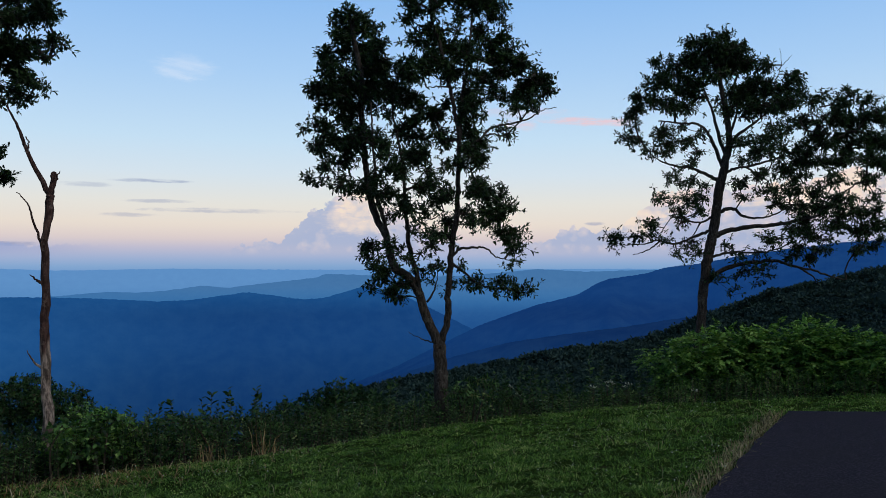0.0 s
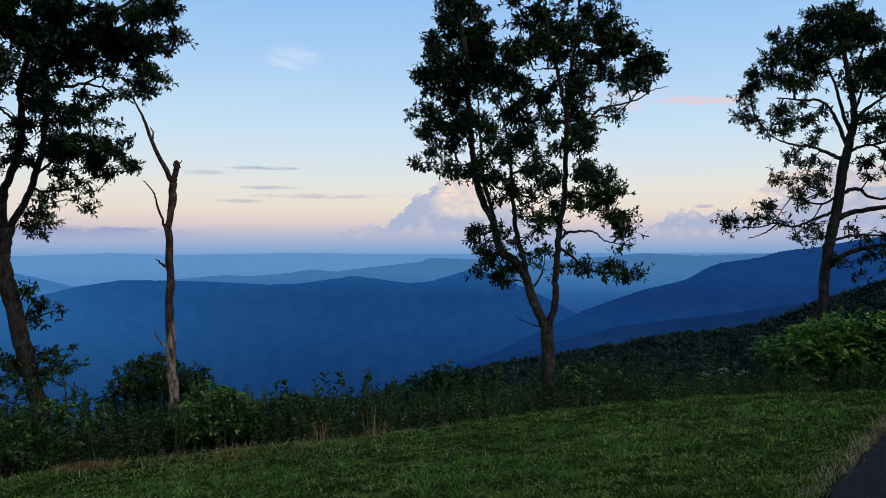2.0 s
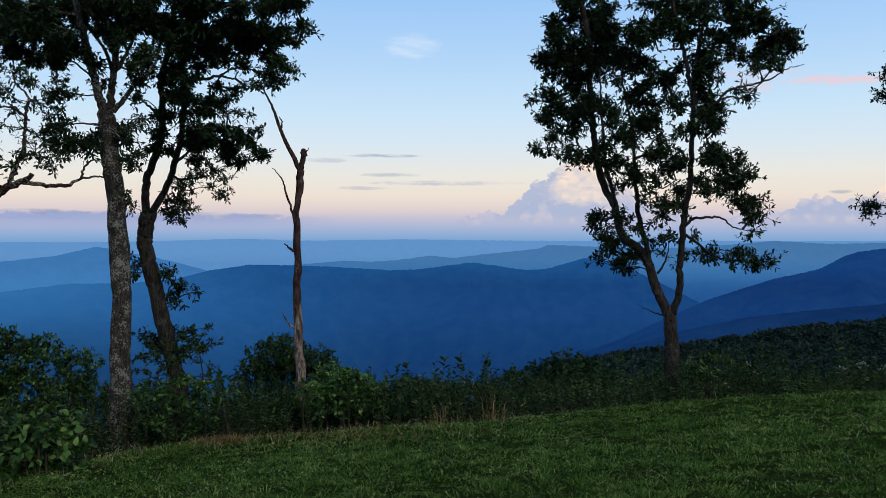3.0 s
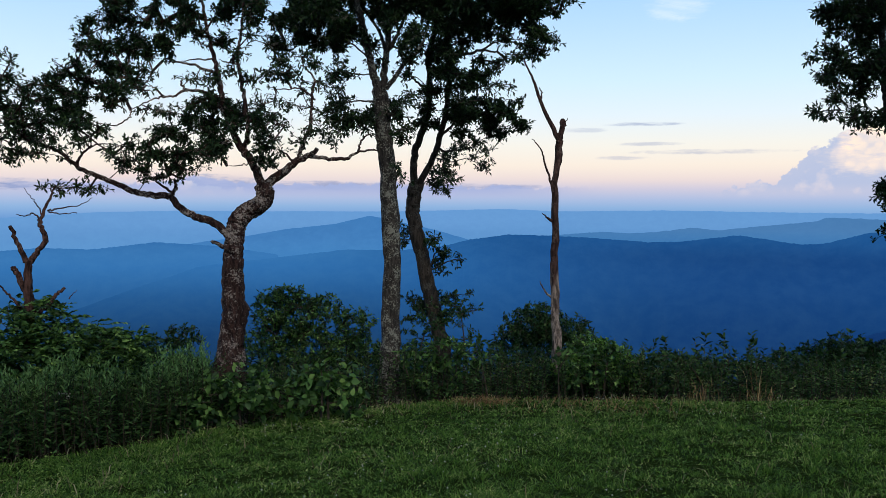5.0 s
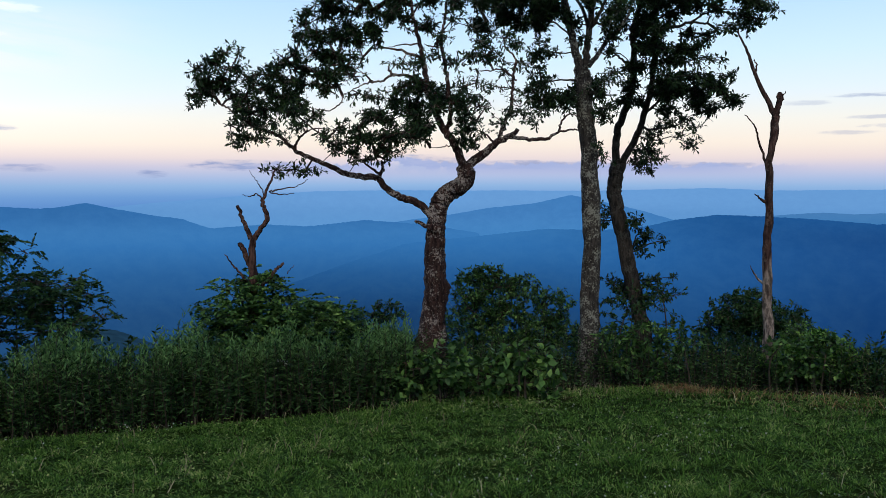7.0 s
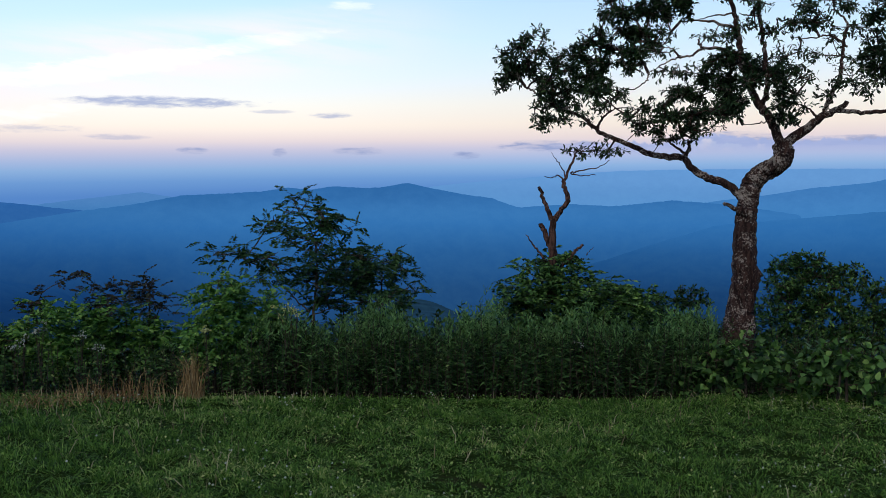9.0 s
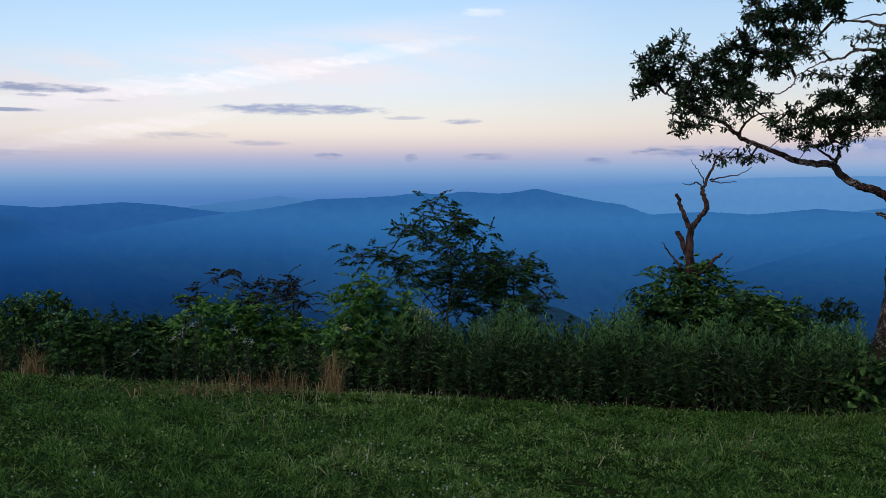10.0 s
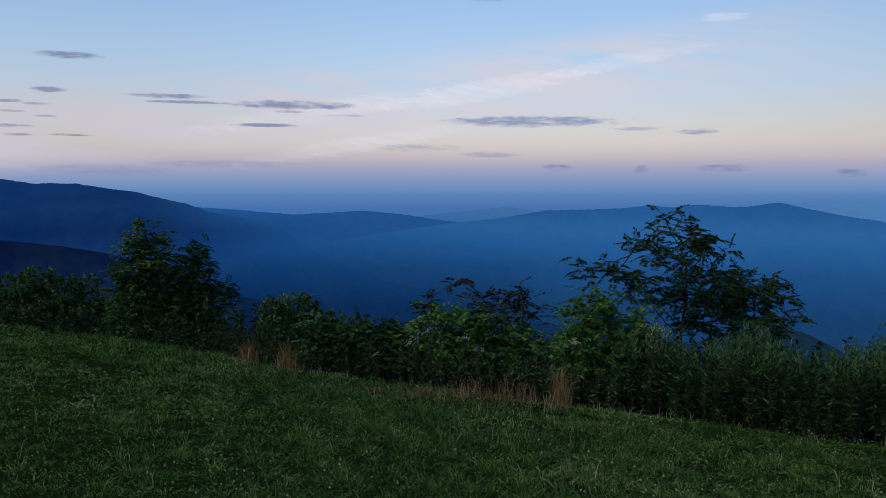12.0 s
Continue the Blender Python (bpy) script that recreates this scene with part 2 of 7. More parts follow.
# haze colours painted onto low slopes as emission, by elevation in degrees
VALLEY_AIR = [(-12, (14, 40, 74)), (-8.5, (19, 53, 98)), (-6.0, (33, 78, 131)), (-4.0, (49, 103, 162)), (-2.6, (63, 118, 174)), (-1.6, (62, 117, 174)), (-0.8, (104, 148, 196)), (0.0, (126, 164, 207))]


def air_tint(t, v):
    """The tint painted on the emitted haze at brightness v: the dimmer, the bluer."""
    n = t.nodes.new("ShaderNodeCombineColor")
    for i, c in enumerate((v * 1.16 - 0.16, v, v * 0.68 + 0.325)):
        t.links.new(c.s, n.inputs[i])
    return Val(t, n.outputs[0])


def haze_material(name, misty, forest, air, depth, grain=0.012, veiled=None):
    """Far wooded slopes: dim forest plus miles of blue evening haze, painted as emission."""
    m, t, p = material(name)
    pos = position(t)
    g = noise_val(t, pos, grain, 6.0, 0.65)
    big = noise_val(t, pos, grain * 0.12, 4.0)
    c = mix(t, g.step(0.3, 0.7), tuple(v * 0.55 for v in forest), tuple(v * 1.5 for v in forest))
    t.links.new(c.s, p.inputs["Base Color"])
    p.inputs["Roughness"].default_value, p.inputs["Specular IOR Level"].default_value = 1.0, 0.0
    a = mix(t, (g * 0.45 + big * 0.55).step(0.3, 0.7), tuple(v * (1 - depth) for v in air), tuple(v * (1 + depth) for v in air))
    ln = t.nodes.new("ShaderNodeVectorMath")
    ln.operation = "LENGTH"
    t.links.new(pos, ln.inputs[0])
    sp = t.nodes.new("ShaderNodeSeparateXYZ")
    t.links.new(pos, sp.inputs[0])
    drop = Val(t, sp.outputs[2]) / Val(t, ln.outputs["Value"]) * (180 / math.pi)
    # the lower a slope lies, the more valley haze is painted into its emission
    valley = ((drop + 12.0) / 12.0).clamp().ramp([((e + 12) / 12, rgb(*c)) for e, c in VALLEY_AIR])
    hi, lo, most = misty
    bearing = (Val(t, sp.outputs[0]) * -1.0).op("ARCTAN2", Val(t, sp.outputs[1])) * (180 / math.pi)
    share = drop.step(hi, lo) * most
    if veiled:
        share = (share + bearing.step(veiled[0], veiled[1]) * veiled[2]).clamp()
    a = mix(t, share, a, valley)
    # emitted colour is painted brighter by bearing, most towards the middle valleys
    bearing_gain = bearing.step(12, 38) * bearing.step(112, 76) * 0.52 + 0.62
    a = mix(t, drop.step(-1.6, -3.4), a, mix(t, 1.0, a, air_tint(t, bearing_gain), "MULTIPLY"))
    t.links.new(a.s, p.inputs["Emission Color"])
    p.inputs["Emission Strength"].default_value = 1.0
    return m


OAK_LEAF = leaf_material("oak_leaf", [(0.0, (0.008, 0.016, 0.008)), (0.45, (0.018, 0.034, 0.013)), (0.85, (0.033, 0.060, 0.020)), (1.0, (0.066, 0.098, 0.030))], 0.14, 0.5, 5.0, 0.10)
# leaf colours lifted and blued, painting in the air before the far woods
HAZED_WOODS_LEAF = leaf_material("hazed_woods_leaf", [(0.0, (0.020, 0.036, 0.036)), (0.6, (0.032, 0.054, 0.048)), (1.0, (0.050, 0.078, 0.060))], 0.1, 0.9, 0.2, 0.0)
SHRUB_LEAF = leaf_material("shrub_leaf", [(0.0, (0.008, 0.020, 0.007)), (0.45, (0.038, 0.076, 0.020)), (0.8, (0.10, 0.19, 0.045)), (1.0, (0.23, 0.33, 0.085))], 0.24, 0.45, 5.0, 0.12)
BRIGHT_LEAF = leaf_material("bright_leaf", [(0.0, (0.018, 0.048, 0.010)), (0.5, (0.080, 0.175, 0.032)), (1.0, (0.23, 0.35, 0.08))], 0.28, 0.45, 5.0, 0.12)
DARK_LEAF = leaf_material("dark_leaf", [(0.0, (0.012, 0.028, 0.011)), (0.6, (0.026, 0.056, 0.018)), (1.0, (0.07, 0.12, 0.034))], 0.16, 0.45, 5.0, 0.06)
REDDISH_LEAF = leaf_material("reddish_leaf", [(0.0, (0.016, 0.014, 0.010)), (0.6, (0.036, 0.027, 0.017)), (1.0, (0.045, 0.06, 0.025))], 0.2)
WEED_LEAF = leaf_material("weed_leaf", [(0.0, (0.004, 0.011, 0.005)), (0.45, (0.025, 0.047, 0.015)), (0.82, (0.080, 0.155, 0.045)), (1.0, (0.22, 0.24, 0.09))], 0.25, 0.6, 5.0, 0.06)
GOLDENROD_LEAF = leaf_material("goldenrod_leaf", [(0.0, (0.004, 0.013, 0.005)), (0.5, (0.036, 0.074, 0.022)), (1.0, (0.12, 0.21, 0.065))], 0.28, 0.6, 5.0, 0.06)
# paler than the leaves: buds, with light from above put into the colour
LIT_BUDS = leaf_material("lit_goldenrod_buds", [(0.0, (0.05, 0.11, 0.036)), (1.0, (0.18, 0.29, 0.10))], 0.3)
GRASS = leaf_material("grass_blades", [(0.0, (0.014, 0.030, 0.008)), (0.38, (0.052, 0.115, 0.018)), (0.72, (0.14, 0.245, 0.042)), (0.90, (0.27, 0.36, 0.095)), (1.0, (0.42, 0.43, 0.18))], 0.28, 0.55, 7.0, 0.08)
STRAW = leaf_material("straw", [(0.0, (0.10, 0.08, 0.045)), (0.6, (0.26, 0.215, 0.12)), (1.0, (0.42, 0.36, 0.22))], 0.15, 0.8, 5.0, 0.04)
DRY = leaf_material("dry_stalks", [(0.0, (0.10, 0.055, 0.022)), (0.6, (0.28, 0.17, 0.075)), (1.0, (0.50, 0.36, 0.18))], 0.15, 0.8, 5.0, 0.04)
PETAL = leaf_material("white_flowers", [(0.0, (0.22, 0.23, 0.18)), (1.0, (0.50, 0.50, 0.42))], 0.2, 0.8)
YELLOW = leaf_material("pale_yellow_flowers", [(0.0, (0.30, 0.32, 0.10)), (1.0, (0.55, 0.52, 0.22))], 0.2, 0.8)
OAK_BARK = bark_material("oak_bark", (0.016, 0.013, 0.010), (0.055, 0.043, 0.033), (0.15, 0.14, 0.11), 0.25)
LICHEN_BARK = bark_material("lichen_bark", (0.020, 0.016, 0.013), (0.070, 0.056, 0.043), (0.32, 0.30, 0.23), 0.5)
SNAG_BARK = bark_material("reddish_dead_wood", (0.022, 0.011, 0.009), (0.11, 0.055, 0.04), (0.26, 0.18, 0.14), 0.22, 0.8)
RED_BARK = bark_material("reddish_lichen_bark", (0.012, 0.006, 0.005), (0.060, 0.030, 0.022), (0.46, 0.38, 0.31), 0.38)
DEAD_WOOD = bark_material("weathered_wood", (0.022, 0.011, 0.009), (0.085, 0.045, 0.034), (0.26, 0.19, 0.15), 0.22, 0.8, (1.55, (0.36, 0.27, 0.21)))
TWIG = bark_material("twig_bark", (0.03, 0.022, 0.015), (0.08, 0.062, 0.04), (0.12, 0.10, 0.07), 0.2)

ASPHALT, t_, p_ = material("asphalt")
f_ = noise_val(t_, position(t_), 55.0, 4.0, 0.75)
g_ = noise_val(t_, position(t_), 1.2, 5.0)
c_ = mix(t_, f_.step(0.45, 0.75), (0.012, 0.010, 0.015), (0.075, 0.062, 0.085))
c_ = mix(t_, g_.step(0.35, 0.7) * 0.5, c_, (0.020, 0.017, 0.019))
t_.links.new(c_.s, p_.inputs["Base Color"])
p_.inputs["Roughness"].default_value = 0.95
p_.inputs["Specular IOR Level"].default_value = 0.08
bump(t_, p_, f_, 0.6, 0.006)

SOIL, t_, p_ = material("turf_and_soil")
n_ = noise_val(t_, position(t_), 2.2, 6.0, 0.65)
f_ = noise_val(t_, position(t_), 38.0, 4.0, 0.7)
c_ = mix(t_, f_.step(0.3, 0.7), (0.010, 0.017, 0.004), (0.034, 0.056, 0.012))
c_ = mix(t_, n_.step(0.56, 0.74) * 0.8, c_, (0.045, 0.036, 0.02))
t_.links.new(c_.s, p_.inputs["Base Color"])
p_.inputs["Roughness"].default_value = 1.0
p_.inputs["Specular IOR Level"].default_value = 0.0
bump(t_, p_, f_, 0.8, 0.03)

# ---------------------------------------------------------------- ground
EDGE = [(-180, 40), (-140, 40), (-60, 22), (-28, 13.7), (-15, 13), (-5, 12.2), (5, 10.9), (15, 10), (33, 9.9), (45, 8.9), (55, 7.9), (70, 7.6), (85, 7.9), (95, 8.2), (104, 9.2), (113, 11), (121, 12.6), (140, 18), (180, 40)]
FALL, FALL_AZ = 0.08, radians(48)


def lawn_edge(az):
    """Distance of the mown lawn's rim, by bearing in degrees (0 is +y, positive to the left)."""
    return np.interp(az, *zip(*EDGE))


def ground_z(x, y):
    """The lawn falls gently to its rim, the brushy bank beyond it more steeply, then the mountainside."""
    x, y = np.asarray(x, float), np.asarray(y, float)
    r, az = np.hypot(x, y), np.degrees(np.arctan2(-x, y))
    s = -x * np.sin(FALL_AZ) + y * np.cos(FALL_AZ)
    e = lawn_edge(az)
    o = np.maximum(r - e, 0)
    z = -FALL * s * np.minimum(1, e / np.maximum(r, 1e-6)) - 0.22 * o - 0.2 * np.maximum(o - 5, 0)
    return np.maximum(z, -30 - 0.2 * r)


def spot(az, r, lift=0.0):
    """A place on the ground at a bearing and distance."""
    x, y = -math.sin(radians(az)) * r, math.cos(radians(az)) * r
    return Vector((x, y, float(ground_z(x, y)) + lift))


def mesh_object(name, verts, faces, mat, smooth=False):
    me = bpy.data.meshes.new(name)
    me.from_pydata([tuple(v) for v in verts], [], faces)
    me.materials.append(mat)
    if smooth:
        me.polygons.foreach_set("use_smooth", [True] * len(me.polygons))
    me.update()
    return new(name, me)


def repeat_object(name, blocks, face, mat):
    """One mesh from an array of alike little pieces: blocks (n, k, 3), face: the corner lists of one piece."""
    n, k = blocks.shape[:2]
    if not n:
        return new(name, bpy.data.meshes.new(name))
    me = bpy.data.meshes.new(name)
    sizes = [len(f) for f in face]
    idx = np.concatenate([np.asarray(f) for f in face])
    loops = (np.arange(n)[:, None] * k + idx[None, :]).ravel()
    totals = np.tile(sizes, n)
    starts = np.concatenate([[0], np.cumsum(totals)[:-1]])
    me.vertices.add(n * k)
    me.vertices.foreach_set("co", blocks.astype(np.float32).ravel())
    me.loops.add(len(loops))
    me.loops.foreach_set("vertex_index", loops.astype(np.int32))
    me.polygons.add(len(totals))
    me.polygons.foreach_set("loop_start", starts.astype(np.int32))
    me.polygons.foreach_set("loop_total", totals.astype(np.int32))
    me.materials.append(mat)
    me.update(calc_edges=True)
    me.validate()
    return new(name, me)


def under(parent, ob, label=""):
    ob.parent = parent
    if label:
        ob["label"] = label
    return ob


rng = np.random.default_rng(7)
radii = np.concatenate([np.linspace(0.0, 24, 61)[1:], np.geomspace(25, 4900, 60)])
angles = np.arange(0, 360, 2.0)
gv = [(0, 0, 0)]
for r in radii:
    for a in angles:
        x, y = -math.sin(radians(a)) * r, math.cos(radians(a)) * r
        bumpy = -0.01 if r < 30 else min(r * 0.02, 12) * noise.noise((x * 0.01, y * 0.01, 4))
        gv.append((x, y, float(ground_z(x, y)) + bumpy))
na = len(angles)
gf = [(0, 1 + i, 1 + (i + 1) % na) for i in range(na)]
for j in range(len(radii) - 1):
    for i in range(na):
        a, b = 1 + j * na + i, 1 + j * na + (i + 1) % na
        gf.append((a, a + na, b + na, b))
ground = tagged(mesh_object("ground", gv, gf, SOIL, True), "sloping mountain-top lawn falling away to wooded valley", "ground", kind="structure")

# ---------------------------------------------------------------- far ridges, each a wooded slope under a wavy crest
# each: distance, haze colour painted as emission (paler farther off), crest by bearing
RIDGES = {}
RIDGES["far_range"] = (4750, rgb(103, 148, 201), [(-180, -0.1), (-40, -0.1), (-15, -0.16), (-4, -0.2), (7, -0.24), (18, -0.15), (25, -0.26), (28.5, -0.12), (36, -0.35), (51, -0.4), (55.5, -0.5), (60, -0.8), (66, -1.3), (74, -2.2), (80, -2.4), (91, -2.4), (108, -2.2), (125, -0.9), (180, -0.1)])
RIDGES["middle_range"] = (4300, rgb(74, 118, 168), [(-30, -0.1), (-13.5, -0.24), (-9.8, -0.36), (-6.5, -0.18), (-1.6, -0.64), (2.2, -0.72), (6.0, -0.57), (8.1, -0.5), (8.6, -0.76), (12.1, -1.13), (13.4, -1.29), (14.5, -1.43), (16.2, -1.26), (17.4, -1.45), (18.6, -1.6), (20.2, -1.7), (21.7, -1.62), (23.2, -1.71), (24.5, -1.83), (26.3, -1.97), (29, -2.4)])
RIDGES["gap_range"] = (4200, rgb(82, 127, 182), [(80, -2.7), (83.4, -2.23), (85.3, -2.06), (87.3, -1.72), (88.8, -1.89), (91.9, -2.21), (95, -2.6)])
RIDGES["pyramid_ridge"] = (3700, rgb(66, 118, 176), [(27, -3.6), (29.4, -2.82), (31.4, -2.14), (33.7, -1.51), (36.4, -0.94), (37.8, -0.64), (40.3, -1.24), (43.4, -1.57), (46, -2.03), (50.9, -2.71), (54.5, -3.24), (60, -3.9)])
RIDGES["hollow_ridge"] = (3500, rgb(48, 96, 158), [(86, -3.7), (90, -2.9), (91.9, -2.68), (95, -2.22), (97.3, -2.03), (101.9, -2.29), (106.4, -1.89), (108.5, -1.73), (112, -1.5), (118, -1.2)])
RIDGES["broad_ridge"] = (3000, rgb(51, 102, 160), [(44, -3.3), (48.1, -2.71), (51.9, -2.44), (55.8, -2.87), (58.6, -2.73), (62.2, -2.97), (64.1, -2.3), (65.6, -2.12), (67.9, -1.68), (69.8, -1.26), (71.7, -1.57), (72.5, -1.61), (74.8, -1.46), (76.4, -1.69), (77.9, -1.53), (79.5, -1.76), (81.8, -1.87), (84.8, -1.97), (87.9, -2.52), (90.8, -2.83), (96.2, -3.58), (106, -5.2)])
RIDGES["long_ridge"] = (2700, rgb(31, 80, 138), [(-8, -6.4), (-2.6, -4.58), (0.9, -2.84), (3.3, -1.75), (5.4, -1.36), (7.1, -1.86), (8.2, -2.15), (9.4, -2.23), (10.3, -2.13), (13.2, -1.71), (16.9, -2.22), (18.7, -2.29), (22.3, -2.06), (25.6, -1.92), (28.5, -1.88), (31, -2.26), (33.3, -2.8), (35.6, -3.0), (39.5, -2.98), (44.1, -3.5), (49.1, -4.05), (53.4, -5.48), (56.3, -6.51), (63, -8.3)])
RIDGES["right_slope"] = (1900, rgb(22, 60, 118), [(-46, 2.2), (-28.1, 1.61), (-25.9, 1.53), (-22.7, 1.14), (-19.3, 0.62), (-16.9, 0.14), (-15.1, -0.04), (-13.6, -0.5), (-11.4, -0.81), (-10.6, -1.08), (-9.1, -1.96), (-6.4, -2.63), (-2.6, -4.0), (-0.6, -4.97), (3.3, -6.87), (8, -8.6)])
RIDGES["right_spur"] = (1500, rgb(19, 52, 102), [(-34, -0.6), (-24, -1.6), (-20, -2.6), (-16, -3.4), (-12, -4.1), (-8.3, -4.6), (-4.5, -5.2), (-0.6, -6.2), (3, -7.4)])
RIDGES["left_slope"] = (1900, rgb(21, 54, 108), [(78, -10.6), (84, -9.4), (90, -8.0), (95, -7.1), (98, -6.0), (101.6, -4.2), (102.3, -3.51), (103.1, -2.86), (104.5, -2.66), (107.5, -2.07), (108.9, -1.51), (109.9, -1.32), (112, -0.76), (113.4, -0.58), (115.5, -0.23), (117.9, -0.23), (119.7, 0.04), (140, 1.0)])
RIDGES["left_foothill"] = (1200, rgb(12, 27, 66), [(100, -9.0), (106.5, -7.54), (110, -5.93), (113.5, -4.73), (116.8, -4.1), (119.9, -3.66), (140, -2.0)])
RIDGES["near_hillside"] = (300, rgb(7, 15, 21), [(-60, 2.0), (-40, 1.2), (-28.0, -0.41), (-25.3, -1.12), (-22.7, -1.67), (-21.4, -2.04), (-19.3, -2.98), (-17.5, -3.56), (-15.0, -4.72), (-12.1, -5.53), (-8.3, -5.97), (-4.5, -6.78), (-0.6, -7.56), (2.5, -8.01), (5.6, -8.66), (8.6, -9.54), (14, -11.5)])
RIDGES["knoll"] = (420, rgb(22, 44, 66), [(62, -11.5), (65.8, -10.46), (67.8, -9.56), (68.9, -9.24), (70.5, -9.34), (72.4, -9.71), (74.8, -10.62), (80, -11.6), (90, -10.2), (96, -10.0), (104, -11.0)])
RIDGE_LABELS = {"far_range": "pale blue mountain range at the hazy horizon", "middle_range": "light blue rolling mountain range in haze", "gap_range": "faint blue hills between two ridges", "pyramid_ridge": "hazy blue wooded ridge with pointed summit", "hollow_ridge": "hazy blue ridge beyond a deep hollow",
                "broad_ridge": "broad blue wooded ridge with bumpy crest", "long_ridge": "long dark blue wooded mountain ridge", "right_slope": "dark blue mountain slope rising steadily", "right_spur": "dark blue lower spur of the mountainside", "left_slope": "very dark blue steep mountain shoulder", "left_foothill": "dark blue wooded foothill below mountain shoulder", "near_hillside": "dark forested hillside rising beyond the lawn", "knoll": "dim blue-green wooded knoll below the lawn"}


# from which elevation to which, and how far, valley haze is painted in
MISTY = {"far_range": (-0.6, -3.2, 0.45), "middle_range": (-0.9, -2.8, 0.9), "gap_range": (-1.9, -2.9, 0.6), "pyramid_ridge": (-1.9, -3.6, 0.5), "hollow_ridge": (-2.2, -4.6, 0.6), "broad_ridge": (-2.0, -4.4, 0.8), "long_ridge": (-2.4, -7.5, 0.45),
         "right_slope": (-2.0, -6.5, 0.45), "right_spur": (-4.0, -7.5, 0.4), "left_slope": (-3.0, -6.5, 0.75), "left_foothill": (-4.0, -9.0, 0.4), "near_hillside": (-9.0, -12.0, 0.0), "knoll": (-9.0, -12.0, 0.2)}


# bearings between which the neighbouring hollow's haze is painted onto a slope
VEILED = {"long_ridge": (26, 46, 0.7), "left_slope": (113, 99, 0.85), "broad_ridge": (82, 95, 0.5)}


def ridge(name, dist, air, crest):
    a0, a1 = crest[0][0], crest[-1][0]
    if name != "far_range":
        crest = [(a0 - 3.0, -13.5)] + crest + [(a1 + 3.0, -13.5)]
        a0, a1 = a0 - 3.0, a1 + 3.0
    az = np.arange(a0, a1 + 0.001, 0.09 if name != "far_range" else 0.2)
    el = np.interp(az, *zip(*crest))
    ker = np.hanning(9)
    el = np.convolve(np.pad(el, 4, "edge"), ker / ker.sum(), "valid")
    rows = 16
    verts, faces = [], []
    n = len(az)
    seed = sum(map(ord, name)) * 0.37
    for j in range(-1, rows):
        s = max(j, 0) / (rows - 1)
        for i in range(n):
            fine = 0.030 * noise.fractal((az[i] * 2.2, seed, 0), 1.0, 2.0, 5) + (0.03 if dist <= 3000 else 0.012) * noise.noise((az[i] * 9, seed, 3)) + (0.02 if dist <= 3000 else 0.0) * noise.noise((az[i] * 21, seed, 7))
            e = el[i] + fine * (1 - s)
            spur = noise.fractal((az[i] * 0.16 + s * 0.5, s * 1.5, seed), 1.0, 2.1, 4)
            d = dist * (1 - (0.22 if dist > 2000 else 0.5) * s) * (1 + (0.03 if dist > 2000 else 0.1) * spur * min(1, s * 4))
            low = min(el[i] - 1.0, -14.0)
            e = e + (low - e) * (s ** 1.25)
            if name == "left_slope":
                d *= np.interp(az[i], [88, 100, 106], [1.45, 1.25, 1.0])
            if j < 0:
                d, e = dist * (1.5 if name == "left_slope" else 1.04), el[i] - 0.8
            a = radians(az[i])
            verts.append((-math.sin(a) * d, math.cos(a) * d, 1.6 + d * math.tan(radians(e))))
    for j in range(rows):
        for i in range(n - 1):
            a = j * n + i
            faces.append((a, a + 1, a + n + 1, a + n))
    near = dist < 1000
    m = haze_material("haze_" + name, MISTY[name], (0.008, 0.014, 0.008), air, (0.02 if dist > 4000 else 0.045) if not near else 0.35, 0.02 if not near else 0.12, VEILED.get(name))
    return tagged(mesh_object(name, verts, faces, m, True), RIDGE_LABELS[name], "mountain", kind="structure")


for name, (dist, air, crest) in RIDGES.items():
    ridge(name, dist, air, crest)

# ---------------------------------------------------------------- the parking strip of old asphalt
def asphalt_slab():
    """A worn slab with a ragged rim; it follows the lawn's slope and stands a little above the soil."""
    corners = [Vector((2.05, 6.5)), Vector((3.15, 8.5)), Vector((4.45, 10.75)), Vector((5.3, 10.25)), Vector((9.5, 9.0)), Vector((26, 4.0)), Vector((26, -22)), Vector((-6.0, -22)), Vector((-3.0, -3.0)), Vector((0.6, 2.8))]
    rim = []
    for a, b in zip(corners, corners[1:] + corners[:1]):
        n = max(2, int((b - a).length / 0.18))
        for i in range(n):
            p = a.lerp(b, i / n)
            rim.append(p + Vector((noise.noise((p.x * 2.6, p.y * 2.6, 1)), noise.noise((p.x * 2.6, p.y * 2.6, 5)))) * 0.05)
    bm = bmesh.new()
    top = [bm.verts.new((p.x, p.y, float(ground_z(p.x, p.y)) + 0.05)) for p in rim]
    low = [bm.verts.new((p.x, p.y, float(ground_z(p.x, p.y)) - 0.10)) for p in rim]
    bm.faces.new(top)
    for i in range(len(top)):
        j = (i + 1) % len(top)
        bm.faces.new((top[j], top[i], low[i], low[j]))
    bmesh.ops.triangulate(bm, faces=bm.faces[:])
    me = bpy.data.meshes.new("road")
    bm.to_mesh(me)
    me.materials.append(ASPHALT)
    return tagged(new("road", me), "dark worn asphalt pull-off with ragged grassy rim", "road", kind="structure")


asphalt_slab()
SLAB = [(2.05, 6.5), (3.15, 8.5), (4.45, 10.75), (5.3, 10.25), (9.5, 9.0), (26, 4.0), (26, -22), (-6.0, -22), (-3.0, -3.0), (0.6, 2.8)]


def on_slab(x, y):
    inside = np.zeros(np.shape(x), bool)
    for (x0, y0), (x1, y1) in zip(SLAB, SLAB[1:] + SLAB[:1]):
        cross = ((y0 > y) != (y1 > y)) & (x < (x1 - x0) * (y - y0) / (y1 - y0 + 1e-9) + x0)
        inside ^= cross
    return inside


